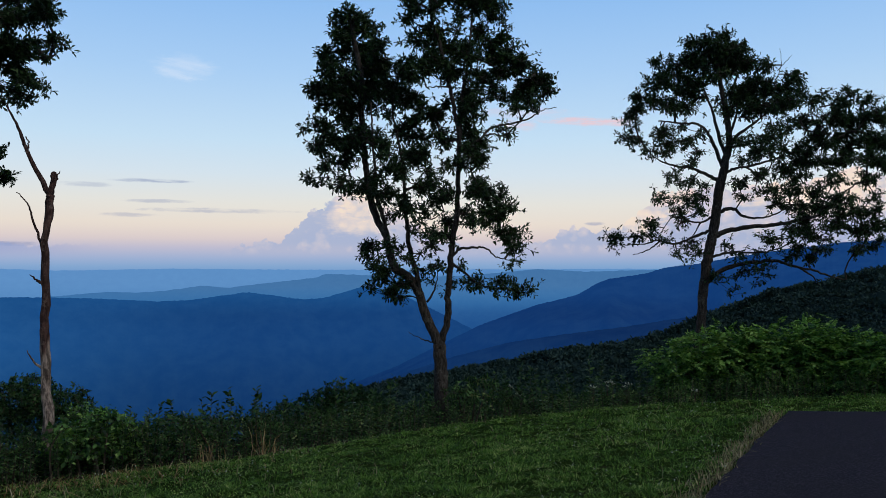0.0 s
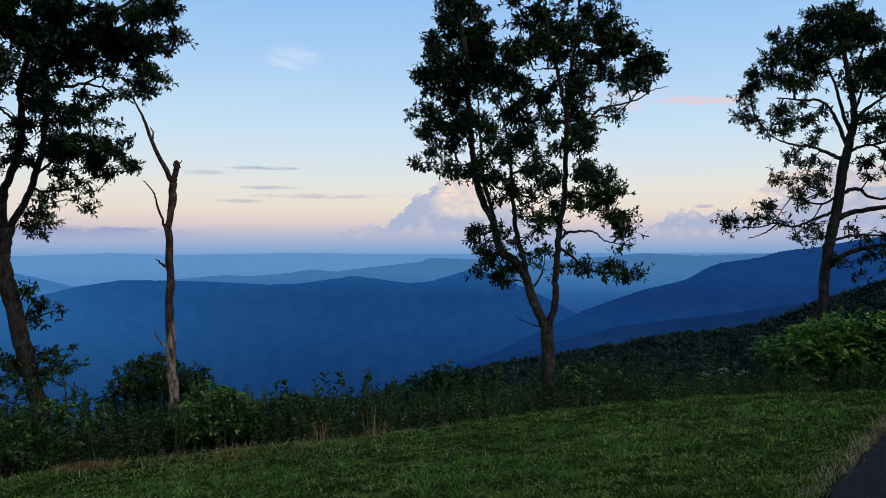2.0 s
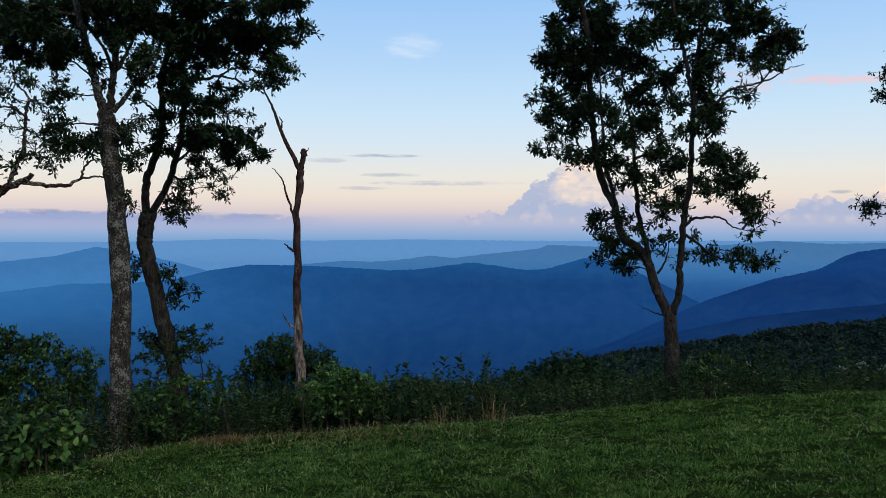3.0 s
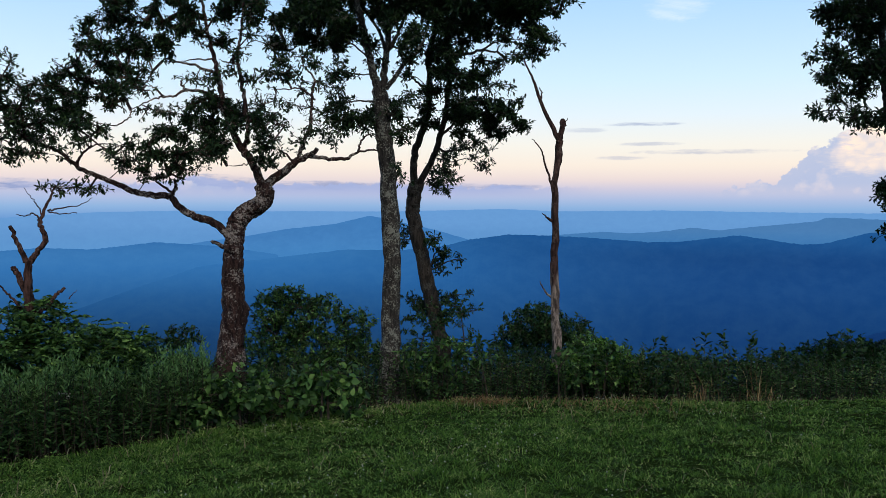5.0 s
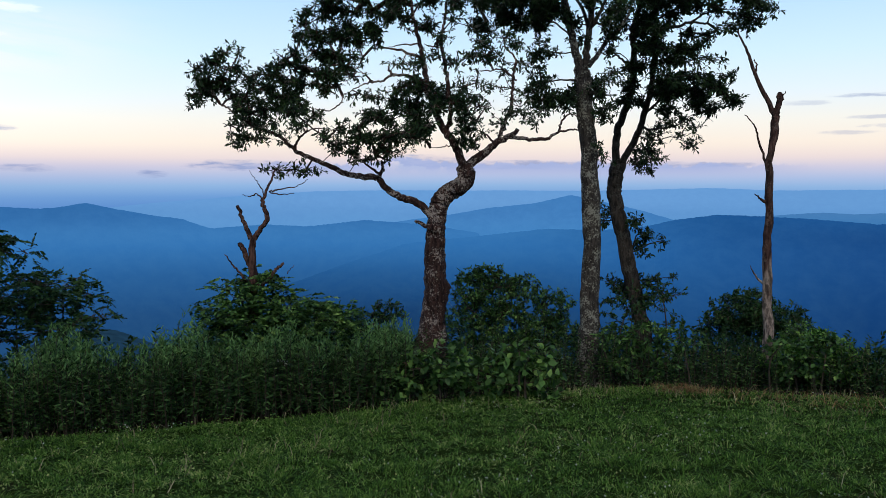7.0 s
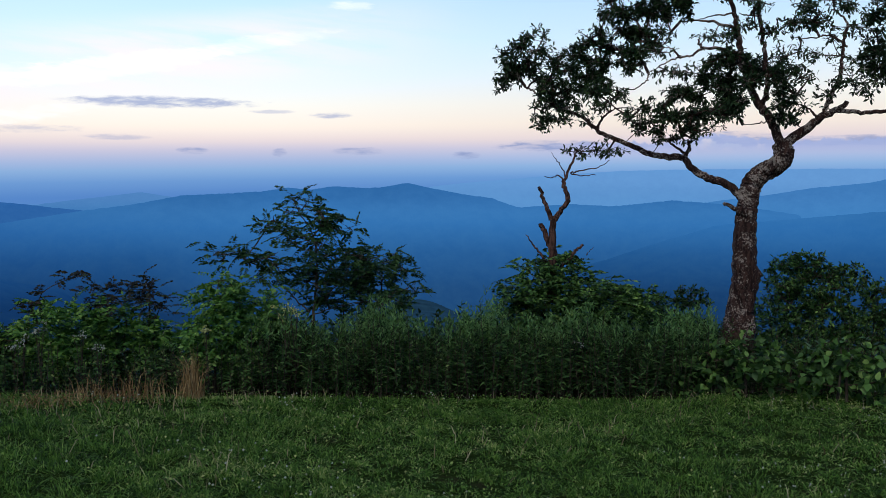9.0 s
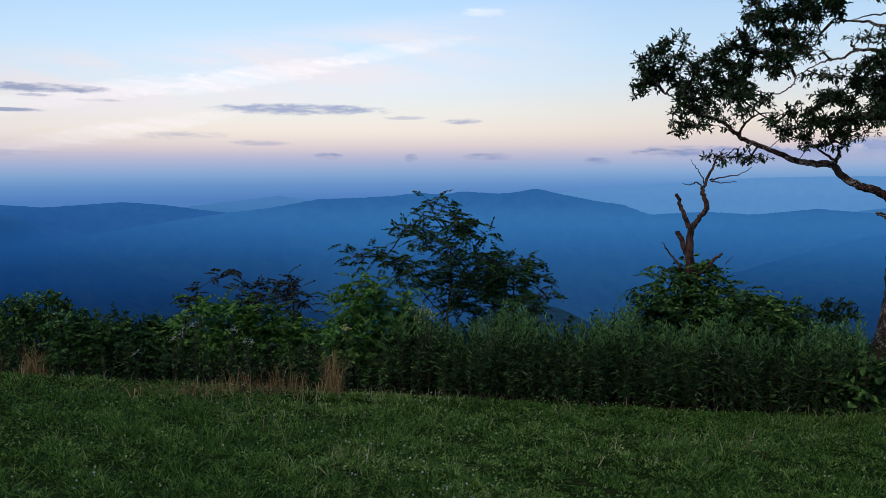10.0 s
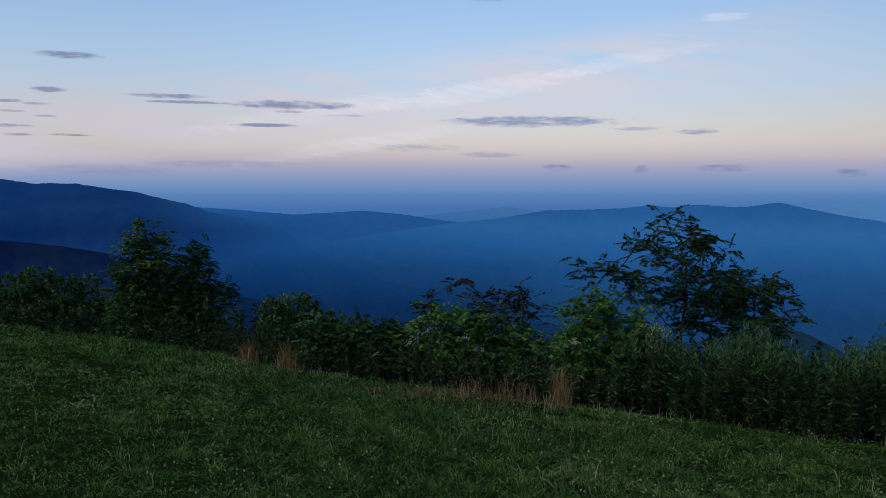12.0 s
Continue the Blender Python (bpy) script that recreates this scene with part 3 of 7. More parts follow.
# ---------------------------------------------------------------- tree and shrub builders
def smooth_line(pts, n=5):
    """A rounded line through the points."""
    pts = [Vector(p) for p in pts]
    out = []
    ext = [pts[0] * 2 - pts[1]] + pts + [pts[-1] * 2 - pts[-2]]
    for i in range(1, len(ext) - 2):
        a, b, c, d = ext[i - 1:i + 3]
        for k in range(n):
            s = k / n
            out.append(0.5 * ((2 * b) + (c - a) * s + (2 * a - 5 * b + 4 * c - d) * s * s + (3 * b - a - 3 * c + d) * s ** 3))
    return out + [pts[-1]]


def tube(verts, faces, pts, rads, sides=7, lumpy=0.0, cap=True):
    """Adds a tapered, slightly lumpy tube along pts."""
    base = len(verts)
    up = Vector((0.3, 0.9, 0.2))
    n = len(pts)
    for i, (p, r) in enumerate(zip(pts, rads)):
        d = (pts[min(i + 1, n - 1)] - pts[max(i - 1, 0)]).normalized()
        a = d.cross(up).normalized()
        b = d.cross(a)
        for k in range(sides):
            w = 2 * math.pi * k / sides
            q = r * (1 + lumpy * noise.noise((p.x * 5 + math.cos(w) * 1.4, p.y * 5 + math.sin(w) * 1.4, p.z * 3)))
            verts.append(p + a * (math.cos(w) * q) + b * (math.sin(w) * q))
    for i in range(n - 1):
        for k in range(sides):
            k2 = (k + 1) % sides
            o = base + i * sides
            faces.append((o + k, o + k2, o + sides + k2, o + sides + k))
    if cap:
        faces.append(tuple(base + (n - 1) * sides + k for k in range(sides)))
        faces.append(tuple(base + k for k in reversed(range(sides))))


# leaf outlines: (across, along), unit length, the last number lifts the rim
def outline(kind):
    if kind == "oak":
        half = [(0.10, 0.30), (0.18, 0.66)]
    elif kind == "lance":
        half = [(0.11, 0.28), (0.08, 0.68)]
    elif kind == "quad":
        half = [(0.3, 0.5)]
    elif kind == "leaflet":
        half = [(0.25, 0.42)]
    elif kind == "broad":
        half = [(0.22, 0.18), (0.34, 0.45), (0.20, 0.78)]
    else:
        half = [(0.21, 0.30), (0.18, 0.68)]
    pts = [(0, 0)] + [(-x, y) for x, y in half] + [(0, 1)] + [(x, y) for x, y in reversed(half)]
    return np.array([(x, y, abs(x) * 0.35 - 0.22 * y * y) for x, y in pts])


def leaf_blocks(kind, at, along, size, gen):
    """Leaf corner arrays at places, pointing along, random roll."""
    n = len(at)
    shape = outline(kind)
    d = along / np.maximum(np.linalg.norm(along, axis=1, keepdims=True), 1e-6)
    u = np.tile([0.0, 0.0, 1.0], (n, 1)) + gen.normal(0, 0.55, (n, 3))
    side = np.cross(d, u)
    side /= np.maximum(np.linalg.norm(side, axis=1, keepdims=True), 1e-6)
    nor = np.cross(side, d)
    s = size[:, None, None]
    return at[:, None, :] + s * (side[:, None, :] * shape[None, :, 0:1] + d[:, None, :] * shape[None, :, 1:2] + nor[:, None, :] * shape[None, :, 2:3])


def leaf_face(kind):
    return [tuple(range(len(outline(kind))))]


def foliage(kind, tips, dirs, gen, count, size, spread):
    """Sprays of leaves round twig tips."""
    n = len(tips)
    if kind == "compound":
        # fronds: a bent rachis with paired leaflets
        blocks = []
        for _ in range(max(1, count // 9)):
            d = dirs + gen.normal(0, 0.75, (n, 3))
            d[:, 2] = d[:, 2] * 0.5 + 0.12
            d /= np.linalg.norm(d, axis=1, keepdims=True)
            side = np.cross(d, [0, 0, 1.0]) + gen.normal(0, 0.12, (n, 3))
            side /= np.linalg.norm(side, axis=1, keepdims=True)
            length = size * gen.uniform(2.4, 3.7, n)[:, None]
            start = tips + gen.normal(0, spread * 0.6, (n, 3))
            for k in range(7):
                s = 0.14 + 0.86 * k / 6
                p = start + d * length * s + np.array([0, 0, -1.0]) * length * 0.28 * s * s
                for sg in ((-1, 1) if k < 6 else (0,)):
                    a = d * (0.5 if sg else 1.0) + side * sg * 0.9 + np.array([0, 0, -0.15])
                    blocks.append(leaf_blocks("leaflet", p, a, size * (1.1 - 0.35 * s) * gen.uniform(0.8, 1.2, n), gen))
        return np.concatenate(blocks), "leaflet"
    # rosettes: leaves radiating from the tip and the last bit of twig
    rep = np.repeat(np.arange(n), count)
    m = len(rep)
    back = gen.uniform(0, 1, (m, 1)) ** 2
    at = tips[rep] - dirs[rep] * back * spread + gen.normal(0, spread * 0.12, (m, 3))
    fan = gen.normal(0, 1, (m, 3))
    fan /= np.linalg.norm(fan, axis=1, keepdims=True)
    along = fan + dirs[rep] * 0.45 + np.array([0, 0, 0.05])
    return leaf_blocks(kind, at, along, size * gen.uniform(0.65, 1.2, m), gen), kind


def grow(nodes, parents, targets, gen, step=0.16):
    """Extends a skeleton of nodes to each target in turn, from the nearest node. Returns the node index of each target."""
    P = np.zeros((len(nodes) + 41 * len(targets) + 10, 3))
    P[:len(nodes)] = nodes
    n = len(nodes)
    par = list(parents)
    d0 = np.array([np.min(np.linalg.norm(P[:n] - t, axis=1)) for t in targets])
    ends = {}
    for k in np.argsort(d0):
        t = targets[k]
        v = P[:n] - t
        dist = np.linalg.norm(v, axis=1) + np.maximum(P[:n, 2] - t[2], 0) * 0.5
        i = int(np.argmin(dist))
        gap = t - P[i]
        m = int(min(40, max(1, round(np.linalg.norm(gap) / step))))
        start, last = P[i].copy(), i
        sag = gen.normal(0, 0.10, 3) * np.linalg.norm(gap)
        for q in range(1, m + 1):
            s = q / m
            P[n] = start + gap * s + sag * math.sin(math.pi * s) + gen.normal(0, 0.012, 3)
            par.append(last)
            last = n
            n += 1
        ends[k] = last
    return P[:n], par, [ends[k] for k in range(len(targets))]


def twig_mesh(name, P, par, first, tip, mat, power=2.2, most=0.05):
    """Thin branches on the grown part of a skeleton, thicker towards the stem."""
    n = len(P)
    load = np.zeros(n)
    kids = np.zeros(n, int)
    for i in range(first, n):
        if par[i] >= 0:
            kids[par[i]] += 1
    for i in range(n - 1, first - 1, -1):
        if kids[i] == 0:
            load[i] = tip ** power
        if par[i] >= first:
            load[par[i]] += load[i]
    rad = np.minimum(load ** (1 / power), most)
    blocks = []
    a, b, ra, rb = [], [], [], []
    for i in range(first, n):
        a.append(P[par[i]]), b.append(P[i])
        ra.append(max(rad[par[i]], rad[i]) if par[i] >= first else rad[i] * 1.15), rb.append(rad[i])
    a, b, ra, rb = np.array(a), np.array(b), np.array(ra), np.array(rb)
    d = b - a
    d /= np.maximum(np.linalg.norm(d, axis=1, keepdims=True), 1e-6)
    s = np.cross(d, [0.31, 0.8, 0.5])
    s /= np.maximum(np.linalg.norm(s, axis=1, keepdims=True), 1e-6)
    w = np.cross(d, s)
    for c, r in ((a, ra), (b, rb)):
        for k in range(4):
            an = math.pi / 2 * k
            blocks.append(c + (s * math.cos(an) + w * math.sin(an)) * r[:, None])
    faces = [(k, (k + 1) % 4, 4 + (k + 1) % 4, 4 + k) for k in range(4)]
    return repeat_object(name, np.stack(blocks, 1), faces, mat)


def wood_part(name, lines, mat, parent, label="", sides=10, lumpy=0.22):
    v, f = [], []
    for pts, rads in lines:
        tube(v, f, pts, rads, sides, lumpy)
    return under(parent, mesh_object(name, v, f, mat, True), label)


def make_tree(name, az, dist, limbs, crown, bark, leaf, seed, label, leaf_kind="oak", per_area=280, leaves=8, size=0.09, spread=0.07, category="tree", flare=True, fill=1.0, loose=0.065, lumpy=0.22):
    """A tree from its main limbs (outlines in metres across and up, from the base) and the clumps of its crown."""
    gen = np.random.default_rng(seed)
    place = spot(az, dist)
    root = new(name)
    root.matrix_world = Matrix.Translation(place) @ pose(0, 0, 0, 0, 0, az)
    tagged(root, label, category)
    eye = Vector((0.0, -dist, 1.6 - place.z))
    nodes, parents, lines = [], [], []
    for i, ((r0, r1), *pts) in enumerate(limbs):
        lean = 0.0 if i < 2 else gen.uniform(-0.55, 0.55)
        if nodes:
            j = int(np.argmin([(p[0] - pts[0][0]) ** 2 + (p[2] - pts[0][1]) ** 2 for p in nodes]))
            y0 = nodes[j][1]
        else:
            j, y0 = -1, 0.0
        run, flat = 0.0, []
        for k, p in enumerate(pts):
            if k:
                run += math.dist(p, pts[k - 1])
            deep = y0 + lean * run * min(1, run / 1.0)
            flat.append(eye + (Vector((p[0], 0.0, p[1])) - eye) * (1 + deep / dist))
        line = smooth_line(flat, 6)
        m = len(line)
        rads = []
        for k in range(m):
            s = k / (m - 1)
            r = r0 + (r1 - r0) * s
            if i == 0 and flare:
                r *= 1 + 0.35 * max(0, 1 - s * 3) ** 2
            rads.append(r)
            line[k] = line[k] + Vector([gen.normal(0, 0.006) for _ in range(3)])
        lines.append((line, rads))
        last = j
        for p in line:
            nodes.append(tuple(p))
            parents.append(last)
            last = len(nodes) - 1
    stem = 1
    if len(limbs) > 1 and limbs[1][0][0] >= limbs[0][0][1] * 0.9:
        stem = 2
    if len(limbs) > 1 and math.dist(lines[0][0][-1], lines[1][0][0]) < 0.16:
        # trunk and leader run on as one tapered stem
        rr = lines[0][1][:-1] + lines[1][1]
        rr = [sum(rr[max(0, q - 3):q + 4]) / len(rr[max(0, q - 3):q + 4]) for q in range(len(rr))]
        lines[:2] = [(lines[0][0][:-1] + lines[1][0], rr)]
        stem = 1
    trunk = wood_part("trunk", lines[:stem], bark, root, "", 14, lumpy)
    for ln in lines[stem:]:
        wood_part("limb", [ln], bark, trunk, "", 8, 0.15)
    if not crown:
        return root
    first = len(nodes)
    N = np.array(nodes)
    eye = np.array(eye)
    hubs, tips, owner = [], [], []
    for cx, cz, rx, rz, *thin in crown:
        area = math.pi * rx * rz
        cnt = max(3, int(per_area * area * (thin[0] ** 0.45 if thin else 1.0)))
        near = int(np.argmin((N[:, 0] - cx) ** 2 + (N[:, 2] - cz) ** 2))
        cy = N[near, 1] + gen.normal(0, 0.22 + 0.5 * math.sqrt(rx * rz))
        # sprays within the clump, each a handful of twig tips
        k = max(2, int(area / 0.016))
        v = gen.normal(0, 1, (k, 3))
        v /= np.linalg.norm(v, axis=1, keepdims=True)
        v *= gen.uniform(0.05, 1.0, (k, 1)) ** 0.45
        hub = v * np.array([rx, 0.8 * math.sqrt(rx * rz) + 0.08, rz]) * fill
        c = eye + (np.array([cx, 0.0, cz]) - eye) * (1 + cy / dist)
        pick = gen.integers(0, k, cnt)
        owner.append(pick + sum(len(h) for h in hubs))
        hubs.append(c + hub)
        tips.append(c + hub[pick] + gen.normal(0, 1, (cnt, 3)) * np.array([1.0, 1.0, 0.75]) * loose)
    P, par, ends = grow(N, parents, np.concatenate(hubs), gen)
    stems_end = np.array(ends)[np.concatenate(owner)]
    tips = np.concatenate(tips)
    dirs = tips - P[stems_end]
    dirs /= np.maximum(np.linalg.norm(dirs, axis=1, keepdims=True), 1e-6)
    P, par = np.concatenate([P, tips]), list(par) + [int(e) for e in stems_end]
    tagged(under(root, twig_mesh("branchwork", P, par, first, 0.0022, bark, 2.4), "fine dark twigs"), kind="stuff")
    blocks, kind = foliage(leaf_kind, tips, dirs, gen, leaves, size, spread)
    tagged(under(root, repeat_object("crown", blocks, leaf_face(kind), leaf), "dense dark green leaves"), kind="stuff")
    return root


def make_shrub(name, az, dist, clumps, leaf, seed, label, leaf_kind="plain", per_area=620, leaves=8, size=0.056, spread=0.10, stems=5, category="shrub", twig=TWIG):
    """A shrub: stems rising from one spot into clumps of leaves (metres across and up)."""
    gen = np.random.default_rng(seed)
    root = new(name)
    root.matrix_world = Matrix.Translation(spot(az, dist)) @ pose(0, 0, 0, 0, 0, az)
    tagged(root, label, category)
    nodes, parents, lines = [], [], []
    order = sorted(range(len(clumps)), key=lambda i: -clumps[i][2] * clumps[i][3])
    for i in range(stems):
        cx, cz, rx, rz = clumps[order[i % len(order)]]
        top = Vector((cx + gen.uniform(-0.5, 0.5) * rx, gen.uniform(-0.4, 0.4) * rx, cz + gen.uniform(-0.3, 0.6) * rz))
        bx = np.clip(cx, -0.25, 0.25) + (cx if len(clumps) > 1 else 0) * 0.45
        b = Vector((bx + gen.uniform(-0.12, 0.12), gen.uniform(-0.15, 0.15), -0.06))
        mid = b.lerp(top, 0.5) + Vector((gen.uniform(-0.08, 0.08), gen.uniform(-0.08, 0.08), 0.12))
        line = smooth_line([b, mid, top], 6)
        lines.append((line, [0.016 - 0.011 * k / (len(line) - 1) for k in range(len(line))]))
        last = -1
        for p in line:
            nodes.append(tuple(p))
            parents.append(last)
            last = len(nodes) - 1
    for ln in lines:
        v, f = [], []
        tube(v, f, ln[0], ln[1], 5, 0.1)
        under(root, mesh_object("stem", v, f, twig, True))
    first = len(nodes)
    N = np.array(nodes)
    targets = []
    for cx, cz, rx, rz in clumps:
        cnt = max(5, int(per_area * math.pi * rx * rz * (0.75 + 0.5 * min(rx, rz))))
        vv = gen.normal(0, 1, (cnt, 3))
        vv /= np.linalg.norm(vv, axis=1, keepdims=True)
        vv *= gen.uniform(0.15, 1.0, (cnt, 1)) ** 0.45
        targets.append(np.array([cx, gen.uniform(-0.1, 0.1), cz]) + vv * np.array([rx, 0.8 * math.sqrt(rx * rz) + 0.1, rz]) * np.array([1, 1, 0.95]))
    targets = np.concatenate(targets)
    targets = targets[targets[:, 2] > 0.05]
    P, par, ends = grow(N, parents, targets, gen, 0.14)
    tagged(under(root, twig_mesh("branchwork", P, par, first, 0.003, twig, 2.2, 0.014), "fine twigs"), kind="stuff")
    dirs = np.array([P[e] - P[par[e]] for e in ends])
    dirs /= np.maximum(np.linalg.norm(dirs, axis=1, keepdims=True), 1e-6)
    blocks, kind = foliage(leaf_kind, P[ends], dirs, gen, leaves, size, spread)
    tagged(under(root, repeat_object("crown", blocks, leaf_face(kind), leaf)), kind="stuff")
    return root


# ---------------------------------------------------------------- the trees: limbs as (radii), then points across and up in metres
FAR_OAK_LIMBS = [
    ((0.097, 0.088), (-0.05, -0.12), (-0.05, 1.04), (-0.02, 1.70), (0.01, 2.14), (0.05, 2.58), (0.11, 3.02), (0.18, 3.35), (0.25, 3.68), (0.29, 4.01), (0.32, 4.29)),
    ((0.088, 0.033), (0.32, 4.29), (0.40, 4.65), (0.47, 4.97), (0.53, 5.30), (0.51, 5.63), (0.45, 5.99), (0.38, 6.43), (0.33, 6.88)),
    ((0.041, 0.012), (0.42, 4.78), (0.27, 5.20), (0.13, 5.50), (-0.05, 5.68), (-0.42, 5.72), (-0.80, 5.79)),
    ((0.041, 0.012), (0.49, 4.99), (0.34, 5.42), (0.24, 5.87), (0.11, 6.23), (0.01, 6.57)),
    ((0.041, 0.009), (0.36, 4.54), (0.23, 4.62), (-0.00, 4.74), (-0.21, 4.83), (-0.53, 4.89), (-0.80, 5.01), (-0.99, 5.19)),
]
FAR_OAK_LIMBS += [
    ((0.032, 0.009), (0.43, 4.71), (0.62, 4.77), (0.83, 4.80), (1.08, 4.62), (1.24, 4.51)),
    ((0.041, 0.012), (0.53, 5.19), (0.68, 5.43), (0.89, 5.58), (1.09, 5.73), (1.30, 5.94)),
    ((0.032, 0.009), (0.53, 5.43), (0.63, 5.70), (0.68, 5.97), (0.64, 6.42)),
    ((0.041, 0.009), (0.31, 3.92), (0.50, 4.01), (0.64, 3.99), (0.74, 3.87), (1.03, 3.82), (1.33, 3.88), (1.61, 4.05)),
    ((0.053, 0.012), (0.26, 3.48), (0.51, 3.59), (0.92, 3.65), (1.33, 3.68), (1.73, 3.76), (2.12, 3.86), (2.46, 4.16), (2.73, 4.43)),
]
FAR_OAK_LIMBS += [
    ((0.020, 0.006), (2.12, 3.86), (2.22, 4.16), (2.40, 4.48)),
    ((0.049, 0.012), (0.11, 2.58), (0.32, 2.78), (0.61, 2.91), (1.02, 2.98), (1.37, 3.00), (1.62, 2.91), (2.02, 2.81), (2.35, 2.70), (2.57, 2.65)),
    ((0.024, 0.006), (1.77, 2.87), (2.00, 2.70), (2.11, 2.53)),
    ((0.028, 0.009), (0.18, 3.08), (0.51, 3.16), (1.02, 3.16), (1.33, 3.21), (1.65, 3.36)),
    ((0.033, 0.009), (0.22, 3.63), (-0.01, 3.52), (-0.27, 3.41), (-0.54, 3.34), (-0.81, 3.41), (-1.09, 3.34), (-1.47, 3.32)),
]
FAR_OAK_LIMBS += [
    ((0.017, 0.006), (-0.78, 3.39), (-1.03, 3.21), (-1.31, 3.12)),
    ((0.024, 0.007), (0.25, 3.90), (-0.01, 3.75), (-0.33, 3.82), (-0.54, 3.86), (-0.74, 3.61)),
    ((0.018, 0.006), (-0.01, 3.75), (-0.09, 3.60), (-0.17, 3.47)),
    ((0.024, 0.006), (0.52, 5.19), (0.94, 5.25), (1.34, 5.34), (1.74, 5.59), (2.14, 5.89)),
    ((0.024, 0.006), (0.83, 4.80), (1.24, 4.91), (1.74, 5.05), (2.23, 5.19), (2.62, 5.39)),
]
FAR_OAK_LIMBS += [
    ((0.012, 0.003), (1.30, 5.94), (1.37, 6.37), (1.48, 6.74), (1.46, 7.07)),
    ((0.008, 0.002), (1.43, 6.64), (1.60, 6.84), (1.68, 6.91)),
]
FAR_OAK_CROWN = [
    (0.51, 2.42, 0.07, 0.04, 0.6), (0.66, 2.35, 0.05, 0.03, 0.6), (-1.75, 3.48, 0.09, 0.06), (-1.70, 3.31, 0.07, 0.05),
    (-1.58, 3.42, 0.12, 0.09), (-1.31, 3.48, 0.12, 0.07), (-0.81, 3.46, 0.07, 0.04), (-0.65, 3.36, 0.09, 0.04, 0.8),
    (-0.49, 3.19, 0.09, 0.06, 0.7), (-0.28, 3.25, 0.12, 0.06, 0.6), (-0.22, 3.08, 0.09, 0.04, 0.5), (-0.12, 3.36, 0.11, 0.06, 0.6),
    (-0.01, 3.13, 0.09, 0.08, 0.7), (0.30, 2.69, 0.09, 0.08, 0.6), (0.35, 2.58, 0.07, 0.03, 0.6), (0.41, 3.30, 0.10, 0.07, 0.6),
    (0.51, 3.13, 0.09, 0.05, 0.7), (0.66, 2.75, 0.12, 0.05, 0.7), (0.72, 3.08, 0.12, 0.05, 0.7), (0.87, 2.80, 0.12, 0.05, 0.7),
]
FAR_OAK_CROWN += [
    (0.92, 3.18, 0.16, 0.03, 0.7), (0.97, 2.55, 0.09, 0.03, 0.5), (1.07, 2.70, 0.09, 0.04, 0.6), (1.12, 2.86, 0.12, 0.04, 0.7),
    (1.13, 3.45, 0.10, 0.06, 0.7), (1.23, 3.38, 0.15, 0.05, 0.7), (1.32, 2.91, 0.09, 0.04, 0.6), (1.53, 3.39, 0.17, 0.04, 0.6),
    (1.62, 3.07, 0.18, 0.05), (1.82, 3.23, 0.20, 0.06), (1.92, 3.44, 0.28, 0.06, 0.8), (1.97, 3.02, 0.18, 0.06, 0.8),
    (2.12, 3.18, 0.18, 0.06, 0.9), (2.22, 3.39, 0.18, 0.04, 0.5), (2.69, 3.23, 0.12, 0.08, 0.6), (2.98, 3.33, 0.23, 0.08, 0.8),
    (-1.03, 3.53, 0.12, 0.06, 0.9), (-0.97, 3.70, 0.15, 0.09, 0.8), (-0.78, 4.26, 0.10, 0.11, 0.7), (-0.54, 4.14, 0.09, 0.04),
]
FAR_OAK_CROWN += [
    (-0.38, 3.98, 0.13, 0.07), (-0.33, 3.75, 0.07, 0.08, 0.8), (-0.22, 4.15, 0.20, 0.08), (-0.06, 3.96, 0.12, 0.07),
    (0.05, 4.26, 0.10, 0.06), (0.72, 4.22, 0.14, 0.05, 0.6), (0.83, 4.44, 0.21, 0.09, 0.6), (1.23, 4.32, 0.23, 0.09, 0.7),
    (1.43, 4.10, 0.18, 0.06), (1.63, 4.31, 0.24, 0.09, 0.9), (1.73, 3.61, 0.24, 0.09, 0.9), (1.78, 3.98, 0.28, 0.09),
    (2.02, 3.76, 0.28, 0.09), (2.03, 4.30, 0.20, 0.09, 0.8), (2.12, 4.03, 0.25, 0.11), (2.32, 4.50, 0.20, 0.10, 0.6),
    (2.41, 3.65, 0.26, 0.08, 0.9), (2.51, 3.91, 0.27, 0.11, 0.9), (2.61, 4.17, 0.23, 0.09, 0.7), (2.79, 3.59, 0.26, 0.10, 0.8),
]
FAR_OAK_CROWN += [
    (2.89, 3.85, 0.23, 0.10, 0.7), (3.04, 4.16, 0.15, 0.08, 0.6), (3.22, 3.64, 0.23, 0.12, 0.7), (-1.43, 5.46, 0.12, 0.07),
    (-1.24, 5.40, 0.17, 0.07), (-0.97, 5.22, 0.11, 0.11, 0.5), (-0.69, 5.14, 0.16, 0.07, 0.5), (-0.64, 4.59, 0.07, 0.07),
    (-0.64, 5.32, 0.21, 0.09, 0.7), (-0.48, 4.70, 0.12, 0.07, 0.6), (-0.38, 4.53, 0.10, 0.06, 0.8), (-0.32, 4.80, 0.09, 0.04, 0.6),
    (-0.26, 5.30, 0.18, 0.09, 0.7), (-0.16, 4.58, 0.12, 0.07, 0.8), (-0.16, 4.95, 0.13, 0.06, 0.5), (-0.11, 5.13, 0.13, 0.07, 0.5),
    (0.05, 4.51, 0.10, 0.07, 0.6), (0.83, 4.93, 0.17, 0.09, 0.5), (0.83, 5.31, 0.27, 0.10, 0.5), (1.14, 4.70, 0.21, 0.09, 0.6),
]
